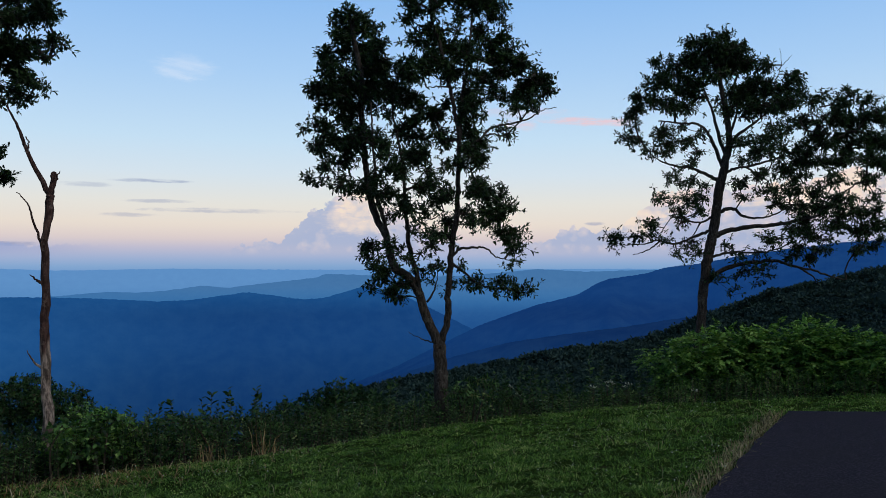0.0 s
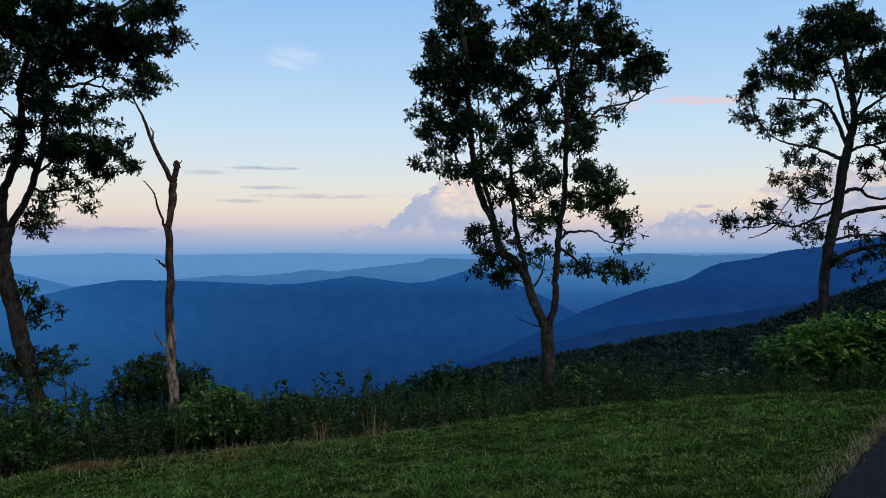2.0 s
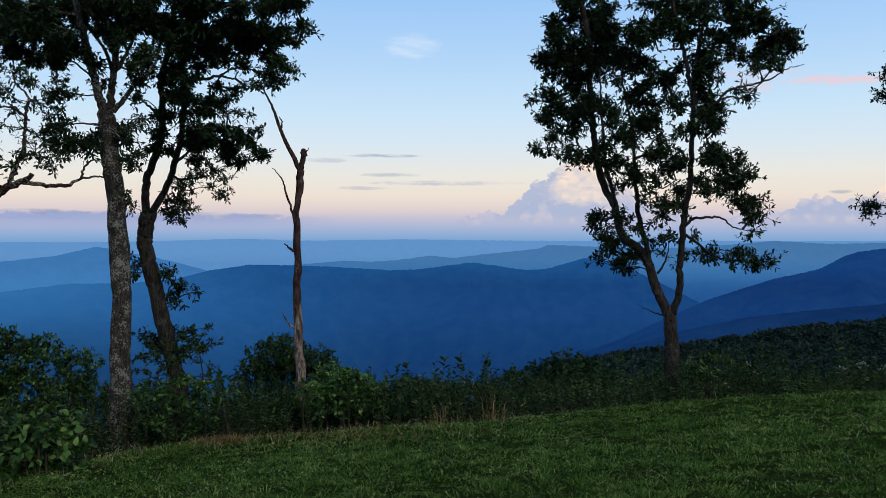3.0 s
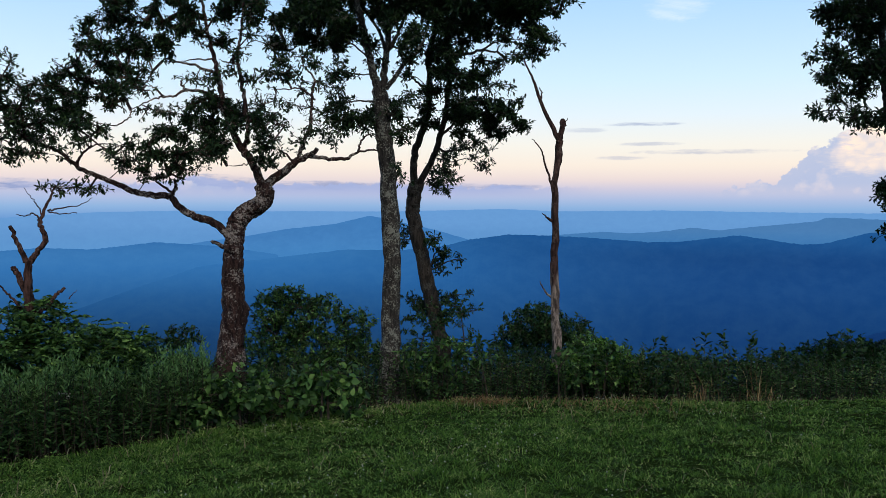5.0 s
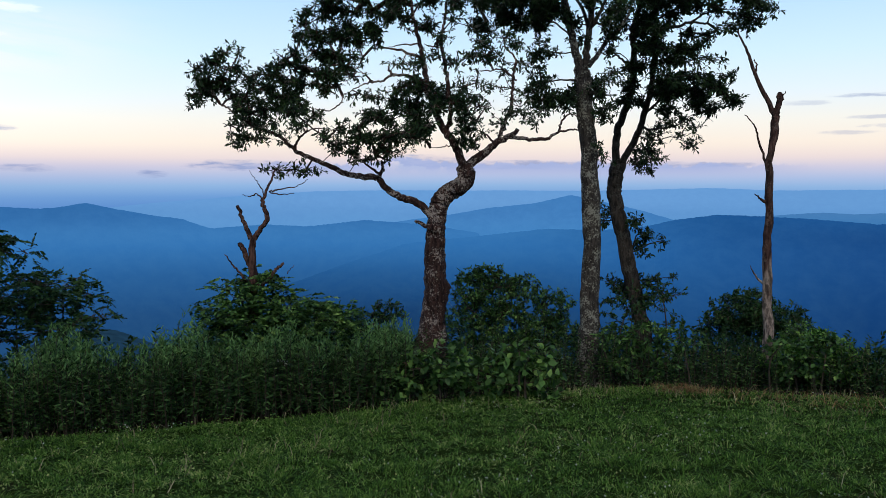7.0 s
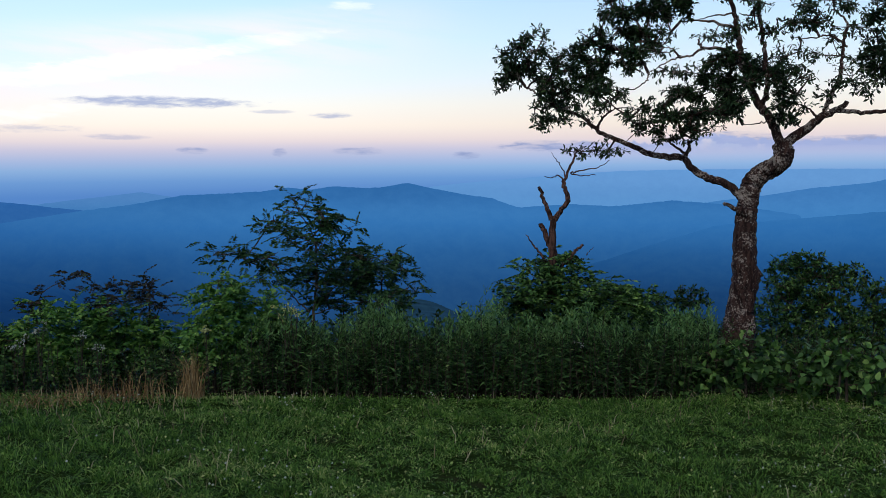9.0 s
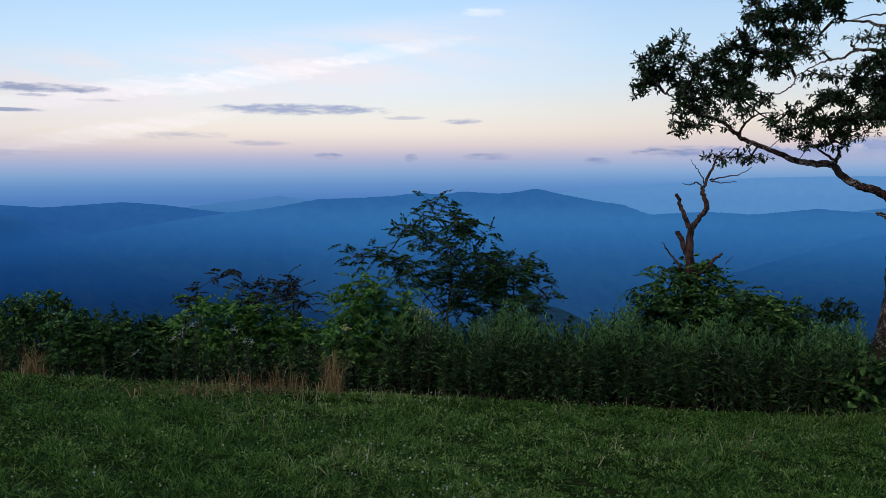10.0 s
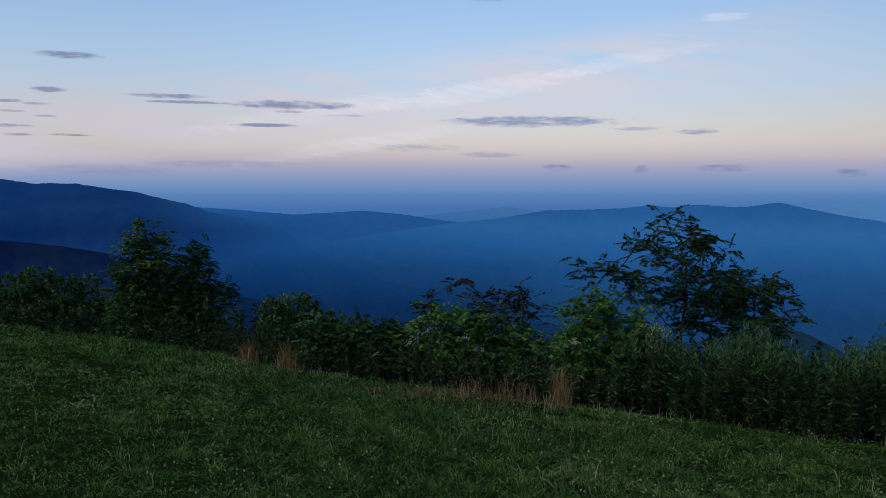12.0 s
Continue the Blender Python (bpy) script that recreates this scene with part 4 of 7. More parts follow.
FAR_OAK_CROWN += [
    (1.14, 5.08, 0.28, 0.12, 0.6), (1.14, 5.40, 0.24, 0.11, 0.6), (1.49, 4.74, 0.24, 0.11, 0.6), (1.49, 5.50, 0.24, 0.13, 0.6),
    (1.54, 5.12, 0.27, 0.12, 0.7), (1.83, 4.57, 0.20, 0.11, 0.7), (1.94, 4.89, 0.28, 0.13), (2.13, 5.25, 0.29, 0.16),
    (2.42, 4.87, 0.32, 0.12, 0.9), (2.62, 5.23, 0.34, 0.17), (2.90, 4.85, 0.27, 0.12, 0.9), (2.99, 4.53, 0.23, 0.08, 0.6),
    (3.05, 5.21, 0.28, 0.16), (3.28, 4.78, 0.23, 0.12), (3.47, 5.30, 0.26, 0.26), (-1.43, 5.90, 0.12, 0.09),
    (-1.32, 5.69, 0.16, 0.05, 0.8), (-1.20, 6.03, 0.23, 0.08), (-1.13, 6.30, 0.18, 0.08), (-0.80, 5.55, 0.21, 0.09),
]
FAR_OAK_CROWN += [
    (-0.80, 6.15, 0.28, 0.12), (-0.42, 5.59, 0.18, 0.07, 0.5), (-0.42, 6.41, 0.31, 0.12), (-0.37, 6.07, 0.27, 0.12, 0.9),
    (0.01, 6.27, 0.24, 0.10, 0.6), (0.06, 5.51, 0.13, 0.07, 0.5), (0.63, 5.85, 0.24, 0.13, 0.6), (0.63, 6.14, 0.28, 0.24, 0.8),
    (0.94, 6.23, 0.44, 0.24), (1.04, 5.95, 0.39, 0.16), (1.10, 6.47, 0.17, 0.08, 0.5), (1.45, 6.26, 0.28, 0.17),
    (1.55, 5.98, 0.24, 0.12), (1.70, 6.46, 0.19, 0.12), (1.84, 5.69, 0.24, 0.14, 0.7), (1.87, 6.23, 0.11, 0.10),
    (2.04, 6.00, 0.11, 0.09), (2.21, 6.10, 0.14, 0.09), (2.28, 5.62, 0.29, 0.14), (2.43, 5.93, 0.17, 0.11),
]
FAR_OAK_CROWN += [
    (2.61, 6.04, 0.15, 0.09), (2.72, 5.59, 0.34, 0.17), (2.91, 5.97, 0.15, 0.09), (3.10, 5.63, 0.19, 0.13),
    (3.30, 5.72, 0.19, 0.12), (-0.85, 6.51, 0.25, 0.10), (-0.72, 6.98, 0.20, 0.08), (-0.58, 6.72, 0.31, 0.13),
    (-0.18, 7.31, 0.18, 0.10), (-0.09, 6.91, 0.50, 0.18), (0.05, 7.31, 0.18, 0.11), (0.12, 6.56, 0.50, 0.15),
    (0.38, 7.15, 0.44, 0.22), (0.41, 7.39, 0.15, 0.09), (0.54, 6.86, 0.44, 0.24), (0.77, 7.18, 0.15, 0.13),
    (0.85, 6.79, 0.28, 0.15), (1.20, 6.76, 0.17, 0.12),
]
FORK_OAK_LIMBS = [
    ((0.108, 0.095), (0.01, -0.12), (0.01, 0.61), (0.00, 0.95), (-0.02, 1.21), (-0.01, 1.35)),
    ((0.074, 0.035), (-0.03, 1.33), (-0.22, 1.72), (-0.33, 2.06), (-0.48, 2.32), (-0.68, 2.46), (-0.78, 2.69), (-0.83, 2.95), (-0.97, 3.21), (-1.09, 3.56), (-1.13, 3.91), (-1.18, 4.26), (-1.22, 4.87), (-1.22, 5.40), (-1.33, 5.92), (-1.38, 6.36)),
    ((0.055, 0.019), (0.02, 1.33), (0.11, 1.72), (0.11, 2.08), (0.15, 2.51), (0.17, 2.86), (0.24, 3.21), (0.26, 3.65), (0.28, 4.08), (0.28, 4.52), (0.22, 4.87), (0.13, 5.31), (0.09, 5.57), (-0.04, 6.01), (-0.13, 6.28), (-0.17, 6.81)),
    ((0.039, 0.010), (-0.80, 2.85), (-0.87, 3.19), (-0.97, 3.50), (-1.00, 3.82), (-1.03, 4.17), (-1.05, 4.61), (-1.09, 5.05)),
    ((0.045, 0.012), (-0.31, 1.99), (-0.36, 2.34), (-0.47, 2.71), (-0.51, 3.04), (-0.54, 3.39), (-0.56, 3.73), (-0.59, 4.08), (-0.65, 4.43), (-0.74, 4.87), (-0.70, 5.40)),
]
FORK_OAK_LIMBS += [
    ((0.039, 0.012), (0.28, 4.52), (0.32, 5.05), (0.42, 5.66), (0.46, 6.10), (0.49, 6.63)),
    ((0.023, 0.007), (0.18, 2.67), (0.31, 2.77), (0.57, 2.79), (0.71, 2.77), (0.85, 2.64), (1.00, 2.61)),
    ((0.023, 0.007), (0.20, 2.53), (0.44, 2.34), (0.61, 2.21), (0.87, 2.17), (1.17, 2.13)),
    ((0.026, 0.005), (0.28, 4.33), (0.48, 4.38), (0.63, 4.49), (0.79, 4.65), (1.09, 4.70), (1.35, 4.78), (1.51, 4.89), (1.55, 5.07)),
    ((0.010, 0.004), (1.49, 4.87), (1.62, 4.93), (1.79, 4.96)),
]
FORK_OAK_LIMBS += [
    ((0.016, 0.005), (-1.09, 3.86), (-1.22, 3.84), (-1.44, 3.80), (-1.70, 3.86)),
    ((0.019, 0.006), (-0.21, 1.95), (-0.09, 2.15), (-0.05, 2.38)),
    ((0.013, 0.003), (-0.09, 1.33), (-0.30, 1.39), (-0.50, 1.49)),
    ((0.019, 0.006), (-0.52, 3.37), (-0.30, 3.32), (-0.13, 3.23), (0.04, 3.34)),
    ((0.016, 0.005), (0.15, 5.27), (-0.04, 5.28), (-0.22, 5.27)),
]
FORK_OAK_LIMBS += [
    ((0.016, 0.005), (0.28, 4.08), (0.44, 4.00), (0.61, 3.69), (0.92, 3.47)),
    ((0.016, 0.005), (-1.22, 4.87), (-1.44, 4.74), (-1.70, 4.56), (-1.92, 4.59)),
    ((0.016, 0.005), (0.46, 5.75), (0.70, 5.66), (0.96, 5.53), (1.31, 5.44), (1.53, 5.31)),
    ((0.016, 0.005), (-1.18, 4.35), (-1.35, 4.21), (-1.57, 4.08)),
]
FORK_OAK_CROWN = [
    (-1.09, 2.20, 0.10, 0.05), (-0.87, 2.34, 0.17, 0.10), (-0.78, 2.08, 0.13, 0.07), (-0.61, 2.24, 0.15, 0.12),
    (-0.56, 2.02, 0.09, 0.07), (-0.35, 2.43, 0.10, 0.07, 0.7), (-0.13, 2.25, 0.05, 0.06, 0.6), (-0.04, 2.43, 0.10, 0.09, 0.8),
    (0.17, 2.24, 0.05, 0.08, 0.6), (0.35, 2.25, 0.10, 0.05, 0.8), (0.57, 2.30, 0.12, 0.09), (0.78, 2.16, 0.10, 0.05),
    (1.04, 2.16, 0.09, 0.05), (1.09, 2.25, 0.17, 0.06), (1.22, 2.11, 0.13, 0.08), (1.37, 2.17, 0.06, 0.03),
    (-1.17, 2.64, 0.10, 0.05), (-1.04, 2.82, 0.15, 0.10), (-1.00, 2.51, 0.17, 0.10), (-0.78, 2.78, 0.11, 0.07),
]
FORK_OAK_CROWN += [
    (-0.71, 3.30, 0.10, 0.05), (-0.65, 2.71, 0.07, 0.07), (-0.58, 3.43, 0.11, 0.14), (-0.48, 2.64, 0.09, 0.07, 0.8),
    (-0.39, 3.43, 0.17, 0.10), (-0.39, 3.05, 0.08, 0.05), (-0.26, 2.68, 0.06, 0.04, 0.7), (-0.17, 3.08, 0.16, 0.12, 0.6),
    (-0.13, 2.86, 0.13, 0.09, 0.6), (0.04, 3.21, 0.16, 0.11, 0.8), (0.09, 2.95, 0.14, 0.09, 0.8), (0.31, 2.51, 0.05, 0.08, 0.7),
    (0.52, 3.34, 0.24, 0.11), (0.57, 3.12, 0.19, 0.08, 0.8), (0.78, 3.02, 0.19, 0.07, 0.8), (0.87, 3.25, 0.23, 0.11),
    (1.00, 2.86, 0.16, 0.07), (1.09, 2.55, 0.03, 0.08), (1.09, 3.08, 0.16, 0.09), (1.09, 3.43, 0.10, 0.09),
]
FORK_OAK_CROWN += [
    (1.16, 2.57, 0.03, 0.05), (1.18, 2.80, 0.12, 0.06), (1.31, 2.77, 0.08, 0.04), (-2.07, 3.86, 0.05, 0.03),
    (-1.92, 3.84, 0.14, 0.07), (-1.83, 4.30, 0.16, 0.10), (-1.76, 4.00, 0.12, 0.09), (-1.66, 4.39, 0.24, 0.16, 0.9),
    (-1.48, 4.13, 0.23, 0.13), (-1.46, 3.78, 0.16, 0.12), (-1.36, 3.60, 0.05, 0.07), (-1.31, 4.43, 0.26, 0.19, 0.9),
    (-1.22, 3.69, 0.10, 0.12), (-1.00, 3.73, 0.13, 0.19, 0.8), (-0.87, 4.26, 0.16, 0.14, 0.7), (-0.78, 4.00, 0.09, 0.12),
    (-0.78, 3.60, 0.12, 0.16), (-0.57, 4.13, 0.21, 0.12), (-0.50, 3.91, 0.16, 0.09), (-0.35, 3.72, 0.10, 0.09),
]
FORK_OAK_CROWN += [
    (-0.30, 4.28, 0.24, 0.10), (-0.20, 3.97, 0.08, 0.09), (-0.13, 3.78, 0.17, 0.17, 0.6), (-0.09, 3.54, 0.19, 0.10),
    (0.00, 4.48, 0.17, 0.12), (0.02, 4.08, 0.12, 0.05), (0.09, 3.69, 0.13, 0.14, 0.8), (0.25, 4.08, 0.10, 0.12),
    (0.39, 4.30, 0.19, 0.14), (0.44, 3.73, 0.19, 0.13, 0.9), (0.52, 4.08, 0.17, 0.14), (0.61, 4.37, 0.16, 0.08),
    (0.63, 3.84, 0.12, 0.10), (0.65, 3.60, 0.23, 0.11), (0.92, 3.56, 0.17, 0.10), (0.98, 4.50, 0.08, 0.06),
    (-2.03, 4.60, 0.10, 0.05, 0.8), (-1.83, 4.98, 0.14, 0.08), (-1.79, 5.22, 0.23, 0.17), (-1.79, 4.65, 0.17, 0.14, 0.9),
]
FORK_OAK_CROWN += [
    (-1.57, 5.48, 0.28, 0.19), (-1.48, 5.18, 0.31, 0.24), (-1.48, 4.83, 0.28, 0.17), (-1.18, 5.48, 0.28, 0.23),
    (-1.09, 5.13, 0.28, 0.24), (-1.00, 4.52, 0.14, 0.17, 0.7), (-0.79, 5.18, 0.17, 0.24), (-0.70, 4.74, 0.17, 0.16, 0.5),
    (-0.48, 5.18, 0.21, 0.21), (-0.39, 5.49, 0.23, 0.17), (-0.39, 4.52, 0.23, 0.16, 0.9), (-0.35, 4.85, 0.17, 0.14, 0.6),
    (-0.07, 4.74, 0.19, 0.16), (0.02, 5.00, 0.14, 0.10, 0.5), (0.18, 5.49, 0.23, 0.14, 0.8), (0.35, 4.83, 0.16, 0.14),
    (0.37, 4.57, 0.16, 0.12), (0.39, 5.22, 0.19, 0.16, 0.9), (0.52, 4.96, 0.19, 0.12), (0.61, 5.44, 0.22, 0.10),
]
FORK_OAK_CROWN += [
    (0.72, 4.81, 0.12, 0.05, 0.6), (0.87, 5.18, 0.21, 0.10), (0.92, 4.63, 0.09, 0.05), (0.96, 5.49, 0.23, 0.12),
    (1.09, 4.96, 0.16, 0.08, 0.8), (1.22, 5.22, 0.22, 0.12), (1.33, 5.05, 0.19, 0.07, 0.8), (1.44, 5.40, 0.23, 0.14),
    (1.64, 5.24, 0.16, 0.14), (-1.66, 5.75, 0.24, 0.14), (-1.49, 6.06, 0.24, 0.22), (-1.38, 6.28, 0.28, 0.17),
    (-1.31, 5.79, 0.30, 0.17, 0.8), (-1.09, 6.14, 0.17, 0.14), (-1.00, 5.88, 0.17, 0.14), (-0.92, 5.57, 0.19, 0.17),
    (-0.54, 5.66, 0.16, 0.09), (-0.51, 6.38, 0.14, 0.11, 0.6), (-0.39, 5.94, 0.10, 0.10), (-0.16, 6.17, 0.19, 0.10),
]
FORK_OAK_CROWN += [
    (-0.13, 6.50, 0.14, 0.11, 0.5), (-0.09, 5.97, 0.24, 0.14), (-0.09, 5.66, 0.31, 0.17), (0.26, 5.79, 0.23, 0.16),
    (0.28, 6.19, 0.11, 0.05), (0.31, 6.45, 0.16, 0.14, 0.6), (0.48, 5.82, 0.14, 0.16, 0.8), (0.61, 6.06, 0.17, 0.16, 0.8),
    (0.61, 6.50, 0.22, 0.16, 0.9), (0.77, 5.73, 0.17, 0.09), (0.88, 5.97, 0.17, 0.19), (0.88, 6.37, 0.16, 0.16),
    (1.09, 5.79, 0.22, 0.14), (1.27, 5.62, 0.19, 0.12), (-0.44, 6.58, 0.19, 0.09), (-0.39, 6.85, 0.31, 0.22),
    (0.18, 6.81, 0.35, 0.26), (0.70, 6.81, 0.31, 0.22),
]
CROOKED_OAK_LIMBS = [
    ((0.170, 0.115), (-0.03, -0.12), (-0.03, 0.57), (-0.02, 0.85), (0.00, 1.05), (0.04, 1.32), (0.02, 1.59), (0.01, 1.86), (0.02, 2.03), (0.04, 2.20)),
    ((0.114, 0.101), (0.04, 2.20), (0.06, 2.31), (0.10, 2.42), (0.20, 2.51), (0.31, 2.56), (0.38, 2.63), (0.39, 2.73), (0.36, 2.82)),
    ((0.055, 0.015), (0.36, 2.79), (0.28, 2.99), (0.20, 3.13), (0.10, 3.27), (-0.01, 3.50), (-0.08, 3.76), (-0.12, 4.02), (-0.18, 4.28), (-0.24, 4.54), (-0.29, 4.83), (-0.33, 5.09)),
    ((0.030, 0.011), (0.14, 3.20), (0.19, 3.44), (0.16, 3.73), (0.12, 4.03), (0.08, 4.29), (0.12, 4.52), (0.14, 4.78), (0.18, 5.04)),
    ((0.055, 0.026), (0.37, 2.79), (0.59, 2.96), (0.75, 3.09), (0.87, 3.15), (1.00, 3.24)),
]
CROOKED_OAK_LIMBS += [
    ((0.027, 0.007), (0.88, 3.16), (1.14, 3.13), (1.35, 3.14), (1.45, 3.21), (1.62, 3.24), (1.73, 3.24)),
    ((0.015, 0.006), (1.48, 3.23), (1.53, 3.35), (1.58, 3.42), (1.72, 3.42)),
    ((0.027, 0.007), (0.76, 3.10), (0.81, 3.25), (0.90, 3.48), (0.93, 3.69), (0.93, 3.89), (0.97, 4.05), (0.90, 4.15), (0.81, 4.23)),
    ((0.015, 0.006), (0.71, 3.09), (0.61, 3.19), (0.50, 3.24)),
    ((0.050, 0.011), (-0.02, 2.21), (-0.17, 2.35), (-0.37, 2.43), (-0.56, 2.53), (-0.66, 2.66), (-0.86, 2.68), (-1.05, 2.71), (-1.21, 2.79), (-1.40, 2.87), (-1.59, 2.95), (-1.70, 3.03), (-1.87, 3.17), (-2.06, 3.23), (-2.22, 3.33), (-2.40, 3.45), (-2.52, 3.52)),
]
CROOKED_OAK_LIMBS += [
    ((0.019, 0.005), (-1.66, 2.99), (-1.60, 3.13), (-1.48, 3.22), (-1.30, 3.25)),
    ((0.025, 0.011), (-0.66, 2.68), (-0.61, 2.77), (-0.62, 2.84), (-0.58, 2.85)),
    ((0.017, 0.004), (-0.67, 2.72), (-0.79, 2.81), (-0.91, 2.90), (-1.11, 2.99)),
    ((0.035, 0.018), (-0.00, 2.04), (-0.12, 2.11), (-0.22, 2.15)),
    ((0.022, 0.005), (-0.04, 3.61), (-0.25, 3.84), (-0.48, 3.88), (-0.62, 3.80), (-0.75, 3.79), (-0.88, 3.74), (-1.07, 3.63)),
]
CROOKED_OAK_LIMBS += [
    ((0.017, 0.011), (-0.47, 3.87), (-0.53, 3.93), (-0.54, 3.98)),
    ((0.015, 0.004), (-0.73, 3.79), (-0.82, 3.89), (-0.96, 3.92)),
    ((0.022, 0.005), (-0.13, 4.07), (-0.36, 4.15), (-0.56, 4.19), (-0.73, 4.19)),
    ((0.012, 0.004), (-0.17, 4.24), (-0.39, 4.23), (-0.56, 4.19)),
    ((0.010, 0.004), (-1.07, 3.63), (-1.11, 3.54), (-1.24, 3.46), (-1.40, 3.47), (-1.59, 3.50)),
]
CROOKED_OAK_LIMBS += [
    ((0.012, 0.004), (0.12, 4.19), (-0.01, 4.21), (-0.13, 4.24)),
    ((0.010, 0.003), (0.26, 3.07), (0.10, 3.04), (-0.04, 3.02)),
    ((0.010, 0.003), (-1.59, 2.95), (-1.78, 3.07), (-1.94, 3.13)),
    ((0.012, 0.004), (0.97, 3.82), (0.80, 3.95), (0.60, 3.93), (0.43, 3.94)),
    ((0.105, 0.052), (0.04, 1.28), (0.12, 1.34), (0.19, 1.38)),
]
CROOKED_OAK_LIMBS += [
    ((0.085, 0.030), (0.00, 0.84), (-0.08, 0.90), (-0.14, 1.00)),
]
CROOKED_OAK_CROWN = [
    (-2.40, 3.28, 0.04, 0.04), (-2.37, 3.36, 0.07, 0.05), (-2.32, 3.04, 0.06, 0.05), (-2.28, 3.13, 0.09, 0.06),
    (-2.22, 3.46, 0.16, 0.06), (-2.19, 3.30, 0.14, 0.08), (-2.13, 3.14, 0.10, 0.05, 0.7), (-1.99, 2.74, 0.04, 0.03),
    (-1.97, 3.46, 0.17, 0.08), (-1.94, 3.27, 0.14, 0.06, 0.6), (-1.91, 2.73, 0.05, 0.03), (-1.75, 2.75, 0.10, 0.03),
    (-1.75, 3.14, 0.07, 0.04, 0.4), (-1.71, 3.47, 0.16, 0.08, 0.7), (-1.65, 3.27, 0.12, 0.05, 0.6), (-1.63, 2.77, 0.07, 0.03),
    (-1.53, 2.72, 0.06, 0.03), (-1.47, 2.78, 0.05, 0.03), (-1.46, 3.41, 0.09, 0.08, 0.7), (-1.30, 3.14, 0.07, 0.05),
]
CROOKED_OAK_CROWN += [
    (-1.22, 3.01, 0.07, 0.04, 0.8), (-1.11, 3.09, 0.14, 0.05, 0.8), (-1.11, 3.22, 0.09, 0.05), (-0.98, 2.96, 0.13, 0.04, 0.7),
    (-0.92, 2.86, 0.05, 0.03, 0.7), (-0.92, 3.25, 0.10, 0.05), (-0.85, 3.12, 0.17, 0.08, 0.9), (-0.79, 2.88, 0.07, 0.03, 0.6),
    (-0.79, 3.42, 0.15, 0.08), (-0.72, 2.99, 0.13, 0.05, 0.7), (-0.59, 3.16, 0.17, 0.08, 0.9), (-0.53, 2.96, 0.06, 0.07, 0.5),
    (-0.53, 3.36, 0.19, 0.09), (-0.36, 2.99, 0.03, 0.06), (-0.33, 3.13, 0.13, 0.08, 0.8), (-0.27, 3.33, 0.19, 0.11),
    (-0.17, 3.17, 0.07, 0.05), (-0.04, 3.30, 0.12, 0.11), (0.33, 3.27, 0.08, 0.07), (0.36, 3.44, 0.12, 0.08),
]
CROOKED_OAK_CROWN += [
    (0.36, 3.11, 0.07, 0.08, 0.7), (0.46, 3.31, 0.07, 0.05, 0.8), (0.50, 3.09, 0.07, 0.06, 0.8), (0.53, 3.18, 0.05, 0.05, 0.7),
    (0.80, 3.35, 0.07, 0.05, 0.6), (0.87, 3.45, 0.07, 0.07, 0.7), (1.04, 3.49, 0.04, 0.03, 0.7), (-2.85, 3.54, 0.04, 0.04),
    (-2.80, 3.54, 0.06, 0.04), (-2.80, 3.67, 0.06, 0.07), (-2.75, 3.80, 0.10, 0.06), (-2.70, 3.92, 0.12, 0.06),
    (-2.67, 3.67, 0.17, 0.06), (-2.58, 3.80, 0.17, 0.08), (-2.55, 3.99, 0.14, 0.06), (-2.46, 4.08, 0.07, 0.06),
    (-2.43, 3.71, 0.14, 0.06), (-2.39, 3.93, 0.09, 0.08), (-2.33, 4.12, 0.04, 0.05), (-2.31, 3.58, 0.12, 0.06, 0.8),
]
CROOKED_OAK_CROWN += [
    (-2.21, 3.81, 0.06, 0.05), (-2.15, 3.59, 0.14, 0.08), (-2.06, 3.72, 0.17, 0.08), (-1.99, 3.85, 0.12, 0.05),
    (-1.94, 3.99, 0.06, 0.06), (-1.87, 3.62, 0.21, 0.09), (-1.80, 3.82, 0.16, 0.08), (-1.77, 4.00, 0.08, 0.05),
    (-1.64, 3.98, 0.07, 0.06), (-1.62, 4.08, 0.10, 0.08), (-1.62, 3.73, 0.16, 0.10), (-1.60, 4.27, 0.08, 0.08),
    (-1.56, 3.50, 0.12, 0.05, 0.9), (-1.53, 4.47, 0.07, 0.06), (-1.49, 3.89, 0.16, 0.09), (-1.39, 4.09, 0.14, 0.10),
    (-1.39, 4.31, 0.14, 0.12, 0.8), (-1.36, 3.73, 0.12, 0.07, 0.8), (-1.23, 3.87, 0.17, 0.07), (-1.17, 4.06, 0.14, 0.10),
]
CROOKED_OAK_CROWN += [
    (-1.17, 4.29, 0.16, 0.12, 0.9), (-1.14, 3.77, 0.09, 0.04, 0.6), (-1.04, 3.97, 0.11, 0.07), (-0.98, 3.84, 0.06, 0.04, 0.8),
    (-0.98, 4.07, 0.07, 0.05, 0.7), (-0.97, 4.39, 0.14, 0.12, 0.9), (-0.90, 3.97, 0.05, 0.04, 0.7), (-0.85, 3.65, 0.11, 0.05, 0.6),
    (-0.85, 4.26, 0.12, 0.07, 0.9), (-0.78, 4.49, 0.18, 0.14), (-0.66, 3.61, 0.07, 0.05, 0.7), (-0.65, 4.30, 0.14, 0.05, 0.5),
    (-0.53, 3.56, 0.17, 0.07), (-0.46, 4.00, 0.06, 0.03), (-0.40, 3.69, 0.10, 0.07), (-0.36, 3.98, 0.07, 0.04, 0.7),
    (-0.36, 4.44, 0.06, 0.04, 0.5), (-0.27, 3.53, 0.21, 0.09), (-0.26, 3.76, 0.15, 0.07), (-0.17, 4.02, 0.10, 0.05),
]
